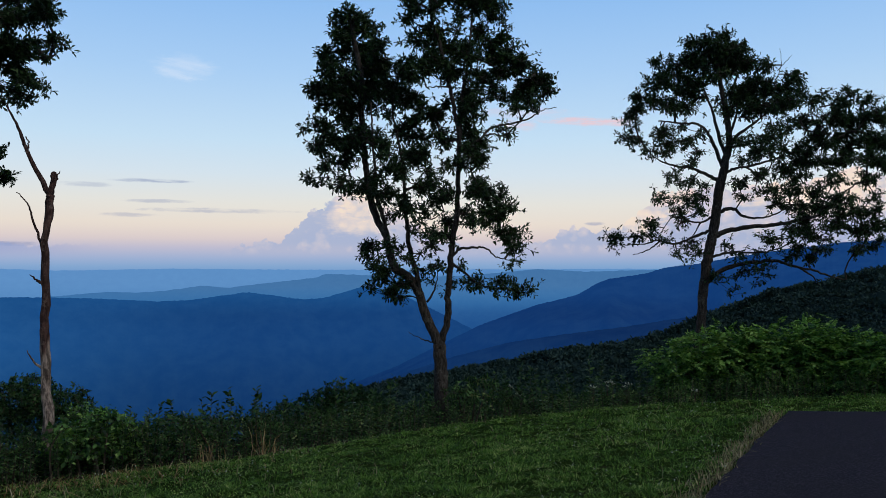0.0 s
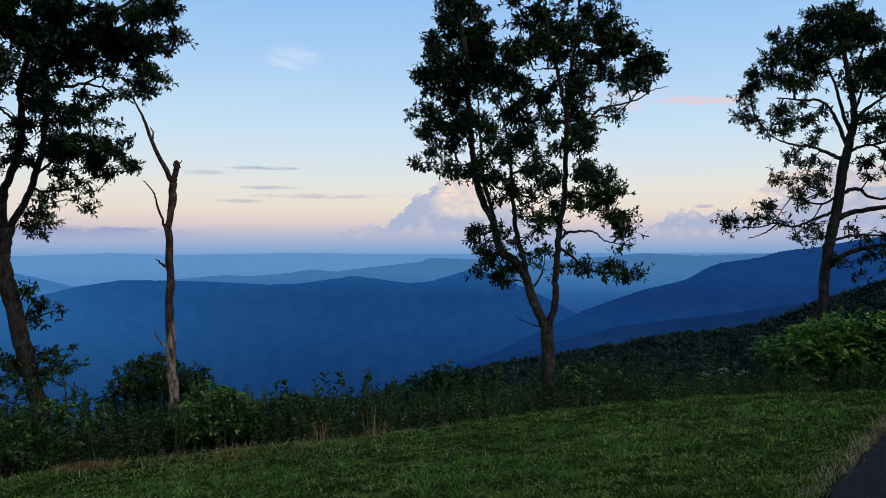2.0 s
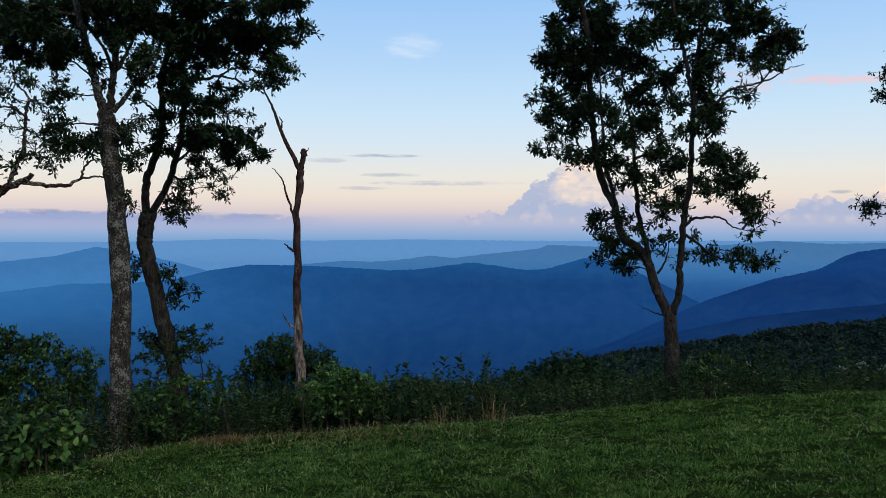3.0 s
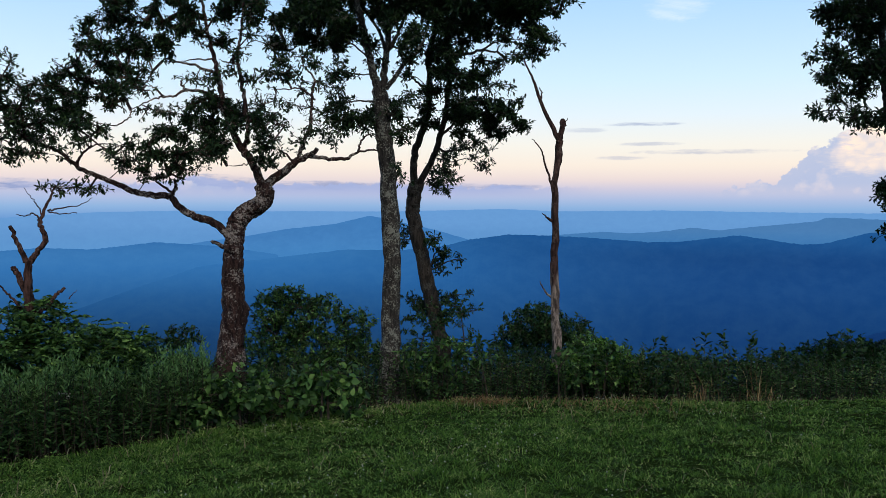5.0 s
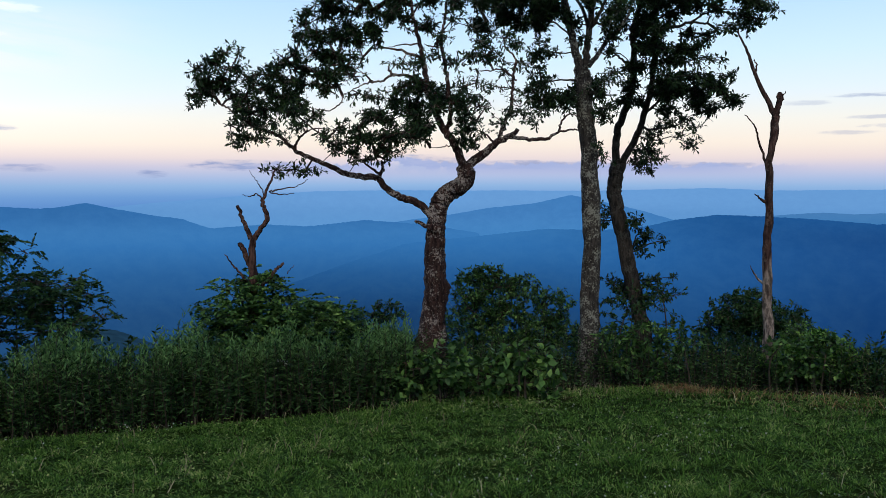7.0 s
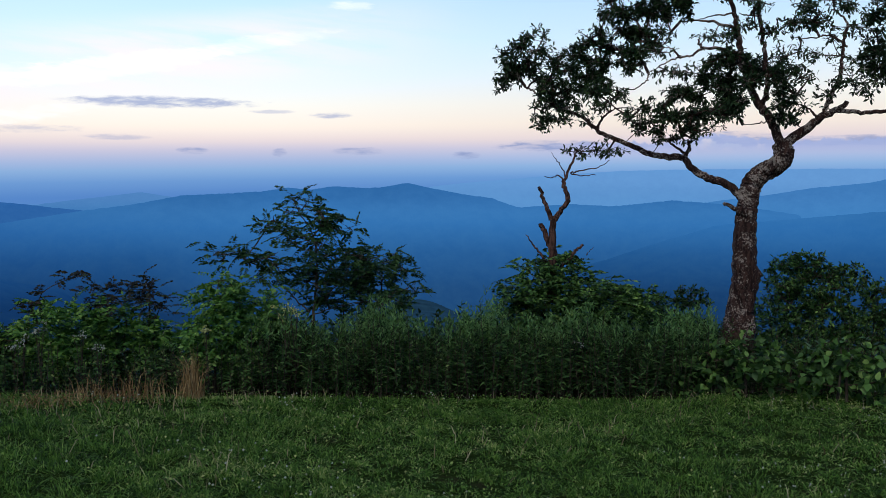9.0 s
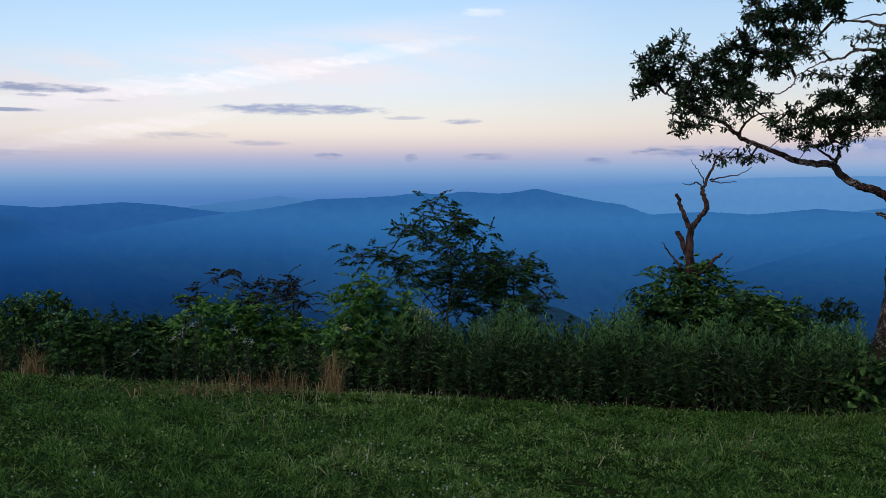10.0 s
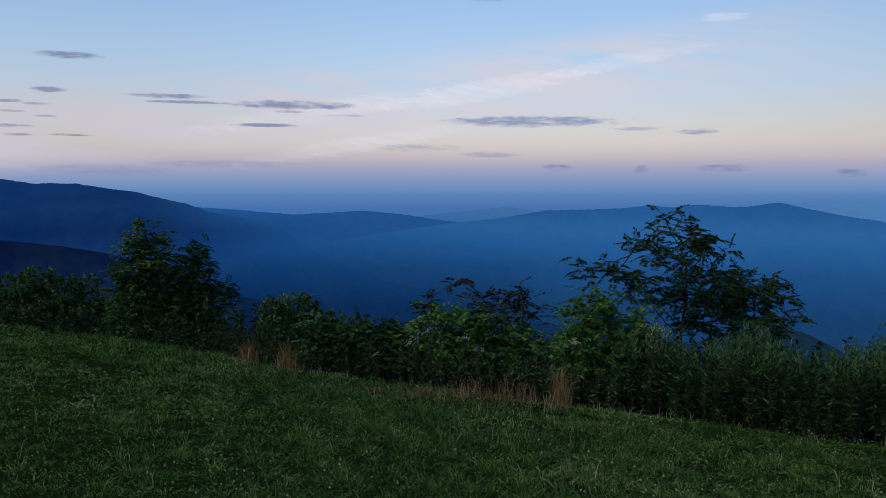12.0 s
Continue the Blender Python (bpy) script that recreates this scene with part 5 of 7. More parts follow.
CROOKED_OAK_CROWN += [
    (-0.07, 3.70, 0.19, 0.08), (-0.07, 4.48, 0.11, 0.12), (-0.00, 3.50, 0.17, 0.11), (-0.00, 4.09, 0.07, 0.04, 0.6),
    (0.03, 4.34, 0.07, 0.06), (0.16, 3.67, 0.17, 0.09), (0.26, 3.97, 0.07, 0.07, 0.7), (0.26, 3.54, 0.15, 0.09),
    (0.36, 3.74, 0.07, 0.05, 0.8), (0.46, 4.07, 0.09, 0.07), (0.46, 3.61, 0.10, 0.05, 0.8), (0.53, 3.81, 0.04, 0.04, 0.8),
    (0.56, 4.23, 0.10, 0.05), (0.60, 4.11, 0.07, 0.07), (0.60, 3.51, 0.07, 0.04, 0.6), (0.66, 3.75, 0.07, 0.04, 0.7),
    (0.80, 4.31, 0.09, 0.05, 0.6), (0.83, 3.92, 0.07, 0.04, 0.6), (0.90, 4.02, 0.07, 0.03, 0.8), (0.93, 3.72, 0.05, 0.03, 0.5),
]
CROOKED_OAK_CROWN += [
    (0.97, 4.25, 0.07, 0.07, 0.7), (0.97, 3.59, 0.07, 0.03, 0.5), (-1.47, 4.60, 0.10, 0.07), (-1.26, 4.64, 0.18, 0.10),
    (-1.23, 4.77, 0.12, 0.08), (-1.16, 4.93, 0.26, 0.16), (-1.09, 4.61, 0.08, 0.10), (-0.91, 4.65, 0.07, 0.08),
    (-0.75, 4.72, 0.14, 0.12), (-0.52, 4.63, 0.18, 0.14), (-0.52, 4.98, 0.33, 0.16), (-0.42, 4.76, 0.17, 0.10),
    (-0.33, 4.56, 0.07, 0.06, 0.6), (-0.07, 4.71, 0.13, 0.11), (0.03, 4.94, 0.26, 0.17), (0.23, 4.56, 0.04, 0.08, 0.6),
    (0.26, 4.76, 0.07, 0.11), (0.33, 4.86, 0.13, 0.12),
]
TALL_OAK_LIMBS = [
    ((0.133, 0.118), (-0.08, -0.12), (-0.08, 0.36), (-0.08, 0.52), (-0.07, 1.03), (-0.06, 1.62), (-0.07, 2.21), (-0.10, 2.72)),
    ((0.117, 0.095), (-0.10, 2.72), (-0.13, 3.15), (-0.17, 3.55), (-0.20, 3.87), (-0.22, 4.09)),
    ((0.059, 0.032), (-0.23, 4.05), (-0.31, 4.30), (-0.38, 4.59), (-0.44, 4.87), (-0.50, 5.09), (-0.55, 5.37), (-0.62, 5.72)),
    ((0.048, 0.028), (-0.19, 4.07), (-0.16, 4.37), (-0.14, 4.59), (-0.11, 4.87), (-0.10, 5.08), (-0.09, 5.36), (-0.05, 5.72)),
    ((0.027, 0.012), (-0.14, 4.55), (-0.22, 4.79), (-0.33, 4.97), (-0.43, 5.12)),
]
TALL_OAK_LIMBS += [
    ((0.032, 0.012), (-0.14, 4.09), (0.02, 4.33), (0.17, 4.51), (0.32, 4.69), (0.38, 4.90), (0.45, 5.11)),
    ((0.027, 0.012), (-0.11, 4.59), (0.01, 4.81), (0.10, 5.08), (0.13, 5.36)),
    ((0.011, 0.003), (-0.20, 3.66), (-0.37, 3.69), (-0.56, 3.66), (-0.76, 3.69)),
    ((0.011, 0.003), (-0.29, 4.27), (-0.51, 4.29), (-0.76, 4.30)),
    ((0.013, 0.004), (-0.35, 4.48), (-0.58, 4.66), (-0.87, 4.73), (-1.24, 4.77), (-1.53, 4.66)),
]
TALL_OAK_LIMBS += [
    ((0.013, 0.004), (-0.25, 3.94), (-0.47, 3.94), (-0.69, 3.91), (-0.87, 3.80)),
]
TALL_OAK_CROWN = [
    (-0.90, 3.48, 0.04, 0.04, 0.7), (-0.83, 3.40, 0.04, 0.04, 0.6), (0.01, 3.00, 0.04, 0.05, 0.8), (0.03, 3.09, 0.03, 0.03, 0.7),
    (0.08, 2.93, 0.03, 0.04, 0.7), (0.08, 3.48, 0.06, 0.04, 0.7), (-0.94, 4.16, 0.06, 0.04, 0.6), (-0.87, 3.80, 0.09, 0.05, 0.6),
    (-0.80, 4.27, 0.11, 0.04, 0.8), (-0.80, 4.02, 0.09, 0.04, 0.7), (-0.76, 3.69, 0.11, 0.04, 0.9), (-0.76, 3.55, 0.06, 0.04, 0.6),
    (-0.73, 4.34, 0.08, 0.04, 0.8), (-0.65, 3.91, 0.13, 0.07, 0.9), (-0.65, 3.61, 0.09, 0.04, 0.7), (-0.62, 4.27, 0.06, 0.04, 0.8),
    (-0.61, 3.73, 0.11, 0.06), (-0.43, 3.80, 0.11, 0.09), (-0.43, 3.62, 0.07, 0.05, 0.8), (-0.32, 3.73, 0.08, 0.08, 0.7),
]
TALL_OAK_CROWN += [
    (-0.29, 4.45, 0.07, 0.06, 0.4), (-0.14, 3.91, 0.14, 0.08, 0.8), (-0.03, 3.77, 0.09, 0.07), (0.01, 3.55, 0.06, 0.04, 0.6),
    (0.04, 3.94, 0.08, 0.05, 0.7), (0.11, 3.62, 0.07, 0.05, 0.7), (0.15, 4.02, 0.07, 0.04, 0.6), (0.21, 4.48, 0.09, 0.08, 0.6),
    (-1.60, 4.63, 0.11, 0.04), (-1.46, 4.91, 0.16, 0.09), (-1.46, 4.66, 0.12, 0.07), (-1.35, 5.06, 0.20, 0.09),
    (-1.24, 4.81, 0.20, 0.12), (-1.23, 4.95, 0.12, 0.07), (-1.17, 5.20, 0.18, 0.12), (-1.09, 4.66, 0.16, 0.07),
    (-1.02, 5.20, 0.32, 0.14), (-1.00, 4.97, 0.17, 0.08), (-0.95, 5.02, 0.22, 0.13), (-0.88, 5.17, 0.18, 0.12),
]
TALL_OAK_CROWN += [
    (-0.84, 4.63, 0.13, 0.06), (-0.73, 4.80, 0.16, 0.13), (-0.70, 4.97, 0.11, 0.07), (-0.66, 4.87, 0.16, 0.16),
    (-0.58, 5.26, 0.15, 0.12), (-0.52, 5.26, 0.36, 0.18), (-0.40, 4.80, 0.08, 0.08, 0.5), (-0.27, 5.33, 0.08, 0.08, 0.6),
    (-0.26, 4.66, 0.09, 0.07, 0.4), (-0.15, 4.94, 0.13, 0.12, 0.6), (-0.03, 5.06, 0.12, 0.09, 0.5), (0.02, 5.22, 0.43, 0.18),
    (0.10, 4.62, 0.08, 0.08, 0.5), (0.15, 5.35, 0.15, 0.09, 0.7), (0.21, 4.83, 0.14, 0.11, 0.6), (0.33, 5.17, 0.13, 0.11, 0.7),
    (-0.32, 5.51, 0.26, 0.12), (0.09, 5.57, 0.40, 0.12),
]
LEANING_OAK_LIMBS = [
    ((0.114, 0.098), (-0.01, -0.12), (-0.01, 0.76), (-0.04, 0.92), (-0.13, 1.33), (-0.23, 1.73), (-0.32, 2.14), (-0.39, 2.46), (-0.45, 2.73)),
    ((0.097, 0.105), (-0.45, 2.73), (-0.43, 2.91), (-0.39, 3.13)),
    ((0.057, 0.027), (-0.41, 3.09), (-0.43, 3.45), (-0.38, 3.70), (-0.26, 4.02), (-0.23, 4.31), (-0.21, 4.63), (-0.24, 4.94), (-0.16, 5.26), (-0.09, 5.57), (-0.07, 5.88), (-0.02, 6.31)),
    ((0.048, 0.022), (-0.36, 3.11), (-0.19, 3.43), (-0.10, 3.67), (-0.02, 3.95), (0.03, 4.23), (0.06, 4.54), (0.04, 4.86), (0.07, 5.25), (0.15, 5.56), (0.18, 5.87), (0.27, 6.30)),
    ((0.024, 0.009), (-0.22, 4.39), (-0.35, 4.55), (-0.51, 4.68)),
]
LEANING_OAK_LIMBS += [
    ((0.018, 0.004), (-0.08, 3.63), (0.14, 3.61), (0.38, 3.67), (0.63, 3.82)),
    ((0.024, 0.007), (0.05, 4.95), (0.35, 5.00), (0.55, 5.05), (0.73, 5.02), (0.77, 5.12)),
    ((0.015, 0.004), (0.55, 5.05), (0.70, 5.15), (0.91, 5.16), (1.17, 5.14)),
    ((0.021, 0.005), (-0.05, 3.82), (0.09, 3.95), (0.21, 4.07), (0.53, 4.15), (0.91, 4.26)),
    ((0.015, 0.004), (0.07, 5.09), (0.35, 5.25), (0.66, 5.36), (1.12, 5.39)),
]
LEANING_OAK_LIMBS += [
    ((0.010, 0.003), (-0.21, 3.11), (-0.03, 3.15), (0.15, 3.18)),
    ((0.010, 0.003), (-0.14, 3.53), (0.10, 3.45), (0.34, 3.50), (0.58, 3.37)),
    ((0.015, 0.005), (-0.23, 1.88), (-0.08, 1.93), (0.08, 2.02), (0.27, 2.05)),
    ((0.013, 0.004), (-0.18, 1.94), (-0.11, 2.14), (-0.03, 2.29)),
    ((0.009, 0.002), (-0.40, 2.29), (-0.51, 2.37), (-0.62, 2.48)),
]
LEANING_OAK_LIMBS += [
    ((0.011, 0.003), (-0.12, 1.28), (0.01, 1.42), (0.20, 1.53), (0.39, 1.55)),
    ((0.011, 0.003), (-0.08, 1.20), (0.09, 1.23), (0.27, 1.28), (0.48, 1.31)),
    ((0.011, 0.003), (-0.17, 1.21), (-0.32, 1.29), (-0.44, 1.46)),
]
LEANING_OAK_CROWN = [
    (-0.52, 1.18, 0.08, 0.03, 0.6), (-0.46, 1.48, 0.09, 0.04, 0.7), (-0.32, 1.29, 0.13, 0.08, 0.7), (-0.17, 1.39, 0.07, 0.04, 0.6),
    (0.02, 1.27, 0.09, 0.05, 0.6), (0.09, 1.49, 0.11, 0.05, 0.7), (0.27, 1.29, 0.12, 0.04), (0.45, 1.31, 0.06, 0.02),
    (-0.62, 2.50, 0.07, 0.03), (-0.59, 2.33, 0.06, 0.04, 0.8), (-0.55, 2.26, 0.04, 0.02, 0.7), (-0.18, 2.27, 0.04, 0.04, 0.7),
    (-0.08, 1.55, 0.06, 0.03), (-0.08, 1.99, 0.07, 0.04, 0.7), (-0.08, 2.32, 0.10, 0.04), (-0.03, 1.87, 0.05, 0.03, 0.7),
    (0.05, 2.16, 0.10, 0.06), (0.21, 2.05, 0.08, 0.02), (0.38, 1.55, 0.05, 0.02), (-0.17, 3.15, 0.05, 0.05, 0.7),
]
LEANING_OAK_CROWN += [
    (-0.10, 3.31, 0.08, 0.05, 0.8), (-0.09, 3.02, 0.03, 0.04), (-0.05, 3.11, 0.06, 0.05, 0.8), (-0.02, 3.50, 0.09, 0.05, 0.7),
    (0.03, 3.07, 0.05, 0.04, 0.8), (0.06, 3.35, 0.10, 0.05, 0.7), (0.11, 3.19, 0.09, 0.04, 0.7), (0.14, 3.50, 0.06, 0.04, 0.6),
    (0.23, 3.19, 0.05, 0.02), (0.46, 3.50, 0.05, 0.04, 0.7), (0.58, 3.39, 0.06, 0.04, 0.7), (0.66, 3.34, 0.03, 0.04),
    (-0.38, 4.03, 0.09, 0.08, 0.7), (-0.27, 4.19, 0.10, 0.09, 0.7), (-0.18, 3.95, 0.09, 0.08, 0.5), (-0.11, 4.39, 0.15, 0.10, 0.7),
    (0.06, 3.63, 0.07, 0.03, 0.6), (0.13, 4.07, 0.14, 0.11), (0.21, 4.31, 0.15, 0.10), (0.25, 3.91, 0.15, 0.06, 0.7),
]
LEANING_OAK_CROWN += [
    (0.30, 3.67, 0.09, 0.04, 0.6), (0.37, 4.11, 0.20, 0.10), (0.45, 3.75, 0.10, 0.04, 0.7), (0.52, 4.26, 0.18, 0.08),
    (0.61, 3.89, 0.18, 0.05), (0.61, 3.63, 0.06, 0.04, 0.7), (0.68, 4.07, 0.20, 0.10), (0.80, 4.26, 0.15, 0.06),
    (0.84, 3.87, 0.14, 0.05), (0.92, 4.18, 0.13, 0.06), (0.96, 3.99, 0.13, 0.06), (1.03, 4.34, 0.13, 0.03),
    (1.12, 3.95, 0.06, 0.04), (-0.55, 4.71, 0.08, 0.06, 0.6), (-0.36, 5.10, 0.09, 0.11, 0.6), (-0.08, 4.70, 0.18, 0.14),
    (-0.05, 5.41, 0.17, 0.14), (-0.04, 5.02, 0.18, 0.18), (0.13, 4.50, 0.15, 0.08), (0.19, 5.41, 0.17, 0.14),
]
LEANING_OAK_CROWN += [
    (0.20, 4.94, 0.17, 0.05, 0.7), (0.27, 5.13, 0.13, 0.06, 0.7), (0.28, 4.74, 0.18, 0.08, 0.8), (0.36, 4.54, 0.12, 0.05, 0.7),
    (0.42, 5.44, 0.15, 0.12), (0.52, 4.66, 0.15, 0.05, 0.7), (0.54, 5.24, 0.17, 0.06, 0.8), (0.55, 4.93, 0.12, 0.05, 0.7),
    (0.60, 4.55, 0.08, 0.03, 0.5), (0.66, 5.40, 0.13, 0.09), (0.67, 4.73, 0.09, 0.03), (0.75, 4.81, 0.06, 0.04),
    (0.79, 4.54, 0.06, 0.04), (0.86, 5.24, 0.15, 0.05, 0.7), (0.86, 4.94, 0.04, 0.05), (0.89, 5.47, 0.15, 0.09),
    (1.06, 4.96, 0.06, 0.05), (1.12, 5.35, 0.15, 0.06), (1.13, 5.12, 0.10, 0.03), (1.28, 5.27, 0.13, 0.04),
]
LEANING_OAK_CROWN += [
    (1.29, 5.00, 0.12, 0.05), (1.35, 5.38, 0.12, 0.05), (1.36, 5.07, 0.09, 0.04), (1.47, 5.23, 0.09, 0.04),
    (1.56, 5.20, 0.05, 0.04), (0.07, 5.68, 0.36, 0.14), (0.10, 5.94, 0.17, 0.17), (0.24, 5.65, 0.17, 0.14),
    (0.38, 6.04, 0.21, 0.12), (0.60, 5.72, 0.17, 0.12), (0.75, 6.00, 0.17, 0.12), (0.81, 5.64, 0.47, 0.13),
    (0.89, 5.79, 0.15, 0.10), (1.11, 6.08, 0.17, 0.10), (1.17, 5.95, 0.13, 0.09), (1.19, 5.74, 0.13, 0.06),
    (1.23, 5.57, 0.05, 0.05, 0.8), (1.30, 6.36, 0.28, 0.10), (1.35, 5.54, 0.16, 0.08), (1.42, 5.75, 0.11, 0.05),
]
LEANING_OAK_CROWN += [
    (1.42, 6.12, 0.15, 0.06, 0.8), (1.44, 6.18, 0.16, 0.08), (1.57, 5.62, 0.07, 0.05), (1.60, 6.28, 0.09, 0.05),
    (1.65, 5.82, 0.10, 0.06), (1.65, 6.18, 0.10, 0.06), (1.76, 5.76, 0.06, 0.04),
]
SAPLING_LIMBS = [
    ((0.020, 0.013), (0.00, -0.12), (0.00, 0.63), (0.01, 0.87), (0.04, 1.12)),
    ((0.013, 0.005), (0.04, 1.12), (0.05, 1.42), (0.05, 1.63), (-0.01, 1.84), (-0.12, 2.02), (-0.19, 2.19)),
    ((0.009, 0.002), (-0.03, 0.89), (-0.17, 1.03), (-0.32, 1.18), (-0.45, 1.35), (-0.58, 1.45), (-0.85, 1.55), (-1.04, 1.61)),
    ((0.006, 0.002), (0.04, 1.30), (-0.17, 1.36), (-0.40, 1.42), (-0.55, 1.42)),
    ((0.006, 0.002), (0.05, 1.56), (-0.16, 1.66), (-0.34, 1.81), (-0.52, 1.90)),
]
SAPLING_LIMBS += [
    ((0.006, 0.002), (0.05, 1.59), (0.20, 1.75), (0.26, 1.93), (0.39, 1.88)),
    ((0.008, 0.002), (0.04, 0.98), (0.19, 1.11), (0.37, 1.29), (0.56, 1.41), (0.77, 1.44), (1.04, 1.41)),
    ((0.007, 0.002), (0.02, 0.87), (0.22, 0.93), (0.43, 0.98), (0.74, 1.02), (1.01, 1.07), (1.19, 1.15)),
    ((0.005, 0.001), (0.56, 1.41), (0.71, 1.50), (0.96, 1.56)),
    ((0.005, 0.001), (0.37, 1.29), (0.44, 1.48), (0.53, 1.55)),
]
SAPLING_CROWN = [
    (-0.67, 1.49, 0.12, 0.03), (-0.64, 1.30, 0.05, 0.02), (-0.52, 1.41, 0.16, 0.03), (-0.40, 1.45, 0.08, 0.03),
    (-0.23, 1.42, 0.08, 0.03), (-0.17, 1.30, 0.10, 0.03), (-0.05, 1.42, 0.10, 0.04), (-0.02, 1.27, 0.12, 0.04),
    (0.07, 1.02, 0.13, 0.05), (0.13, 1.18, 0.13, 0.05), (0.19, 1.33, 0.10, 0.04), (0.25, 1.02, 0.13, 0.05),
    (0.31, 1.26, 0.10, 0.04), (0.43, 1.14, 0.13, 0.05), (0.56, 1.02, 0.13, 0.04), (0.56, 1.32, 0.10, 0.03),
    (0.65, 1.44, 0.13, 0.04), (0.71, 0.96, 0.10, 0.03), (0.71, 1.35, 0.10, 0.03), (0.80, 1.44, 0.10, 0.03),
]
SAPLING_CROWN += [
    (0.80, 0.98, 0.08, 0.02, 0.7), (0.86, 1.06, 0.13, 0.03), (1.01, 1.38, 0.09, 0.02), (1.04, 1.10, 0.12, 0.02),
    (1.16, 1.16, 0.05, 0.02), (-1.08, 1.58, 0.03, 0.03), (-0.99, 1.62, 0.09, 0.03), (-0.94, 1.56, 0.08, 0.02),
    (-0.76, 1.58, 0.09, 0.04), (-0.49, 1.56, 0.13, 0.04), (-0.49, 1.95, 0.12, 0.03), (-0.43, 1.84, 0.16, 0.04),
    (-0.22, 2.04, 0.08, 0.03), (-0.19, 1.81, 0.11, 0.03, 0.7), (-0.14, 2.18, 0.12, 0.03), (-0.07, 1.72, 0.13, 0.03),
    (-0.04, 1.56, 0.08, 0.02, 0.7), (-0.04, 2.09, 0.11, 0.03), (0.08, 1.99, 0.13, 0.05), (0.11, 1.68, 0.13, 0.04),
]
SAPLING_CROWN += [
    (0.11, 1.83, 0.13, 0.05), (0.22, 1.54, 0.10, 0.02), (0.26, 1.99, 0.12, 0.04), (0.38, 1.57, 0.05, 0.02, 0.7),
    (0.38, 1.85, 0.08, 0.03), (0.53, 1.54, 0.09, 0.03), (0.95, 1.55, 0.06, 0.02),
]
SNAG_LIMBS = [
    ((0.063, 0.050), (-0.09, 0.35), (-0.09, 0.59), (-0.14, 1.56), (-0.15, 1.96)),
    ((0.050, 0.046), (-0.15, 1.96), (-0.15, 2.85), (-0.10, 3.42)),
    ((0.038, 0.034), (-0.10, 3.39), (-0.07, 3.57), (-0.06, 3.68)),
    ((0.034, 0.010), (-0.10, 3.41), (-0.32, 3.85), (-0.43, 4.15), (-0.57, 4.47)),
    ((0.013, 0.005), (-0.36, 3.93), (-0.34, 4.04), (-0.37, 4.10)),
    ((0.017, 0.005), (-0.18, 2.80), (-0.28, 3.11), (-0.33, 3.29), (-0.46, 3.44)),
    ((0.025, 0.005), (-0.16, 2.36), (-0.23, 2.40), (-0.31, 2.47)),
    ((0.018, 0.004), (-0.15, 1.34), (-0.23, 1.41), (-0.30, 1.50), (-0.34, 1.58)),
    ((0.021, 0.003), (-0.07, 3.56), (-0.03, 3.63), (-0.00, 3.72)),
]
SNAG_TWO_LIMBS = [
    ((0.058, 0.044), (-0.07, 1.06), (-0.06, 1.44), (-0.07, 1.76), (-0.07, 1.99)),
    ((0.034, 0.020), (-0.06, 1.98), (0.01, 2.08), (0.10, 2.20), (0.07, 2.33), (0.05, 2.43)),
    ((0.019, 0.005), (0.05, 2.42), (0.16, 2.67), (0.20, 2.79)),
    ((0.008, 0.002), (0.07, 2.48), (-0.01, 2.63), (-0.09, 2.75)),
    ((0.010, 0.003), (0.05, 2.43), (-0.01, 2.49), (-0.08, 2.46), (-0.17, 2.48)),
    ((0.010, 0.003), (0.13, 2.51), (0.23, 2.54), (0.41, 2.57), (0.56, 2.66)),
    ((0.008, 0.003), (0.13, 2.51), (0.26, 2.48), (0.40, 2.49)),
    ((0.031, 0.019), (-0.08, 1.98), (-0.15, 2.16), (-0.23, 2.36)),
    ((0.034, 0.027), (-0.09, 1.68), (-0.16, 1.84), (-0.20, 1.94)),
]
SNAG_TWO_LIMBS += [
    ((0.020, 0.005), (-0.13, 1.50), (-0.18, 1.57), (-0.28, 1.69), (-0.36, 1.82)),
    ((0.027, 0.014), (-0.02, 1.43), (0.12, 1.53), (0.19, 1.64), (0.28, 1.71)),
    ((0.005, 0.002), (0.31, 1.58), (0.35, 1.64), (0.40, 1.69)),
]

make_tree("oak_tree", -17.26, 17.0, FAR_OAK_LIMBS, FAR_OAK_CROWN, OAK_BARK, OAK_LEAF, 11, "spreading dark green oak with long horizontal limbs behind shrubs", size=0.084, per_area=900, fill=1.05, loose=0.09)
make_tree("oak_tree", 0.16, 12.8, FORK_OAK_LIMBS, FORK_OAK_CROWN, OAK_BARK, OAK_LEAF, 12, "tall oak forking low into two leafy stems", size=0.080, per_area=900, fill=1.02, loose=0.08)
make_tree("oak_tree", 47.54, 10.0, CROOKED_OAK_LIMBS, CROOKED_OAK_CROWN, RED_BARK, OAK_LEAF, 13, "crooked oak with bent trunk and lichened reddish bark", size=0.064, per_area=1350, fill=0.95)
make_tree("oak_tree", 36.42, 10.8, TALL_OAK_LIMBS, TALL_OAK_CROWN, LICHEN_BARK, OAK_LEAF, 14, "straight tall oak with grey lichen-speckled trunk", size=0.068, per_area=1900, fill=1.08)
make_tree("oak_tree", 33.17, 12.0, LEANING_OAK_LIMBS, LEANING_OAK_CROWN, OAK_BARK, OAK_LEAF, 15, "leaning oak with two upright stems and dark crown", size=0.073, per_area=1500, fill=1.05)
make_tree("sapling", 76.20, 9.6, SAPLING_LIMBS, SAPLING_CROWN, TWIG, DARK_LEAF, 47, "slender dark-leaved sapling with open layered crown", "compound", size=0.062, per_area=1050, leaves=9, spread=0.05, flare=False)
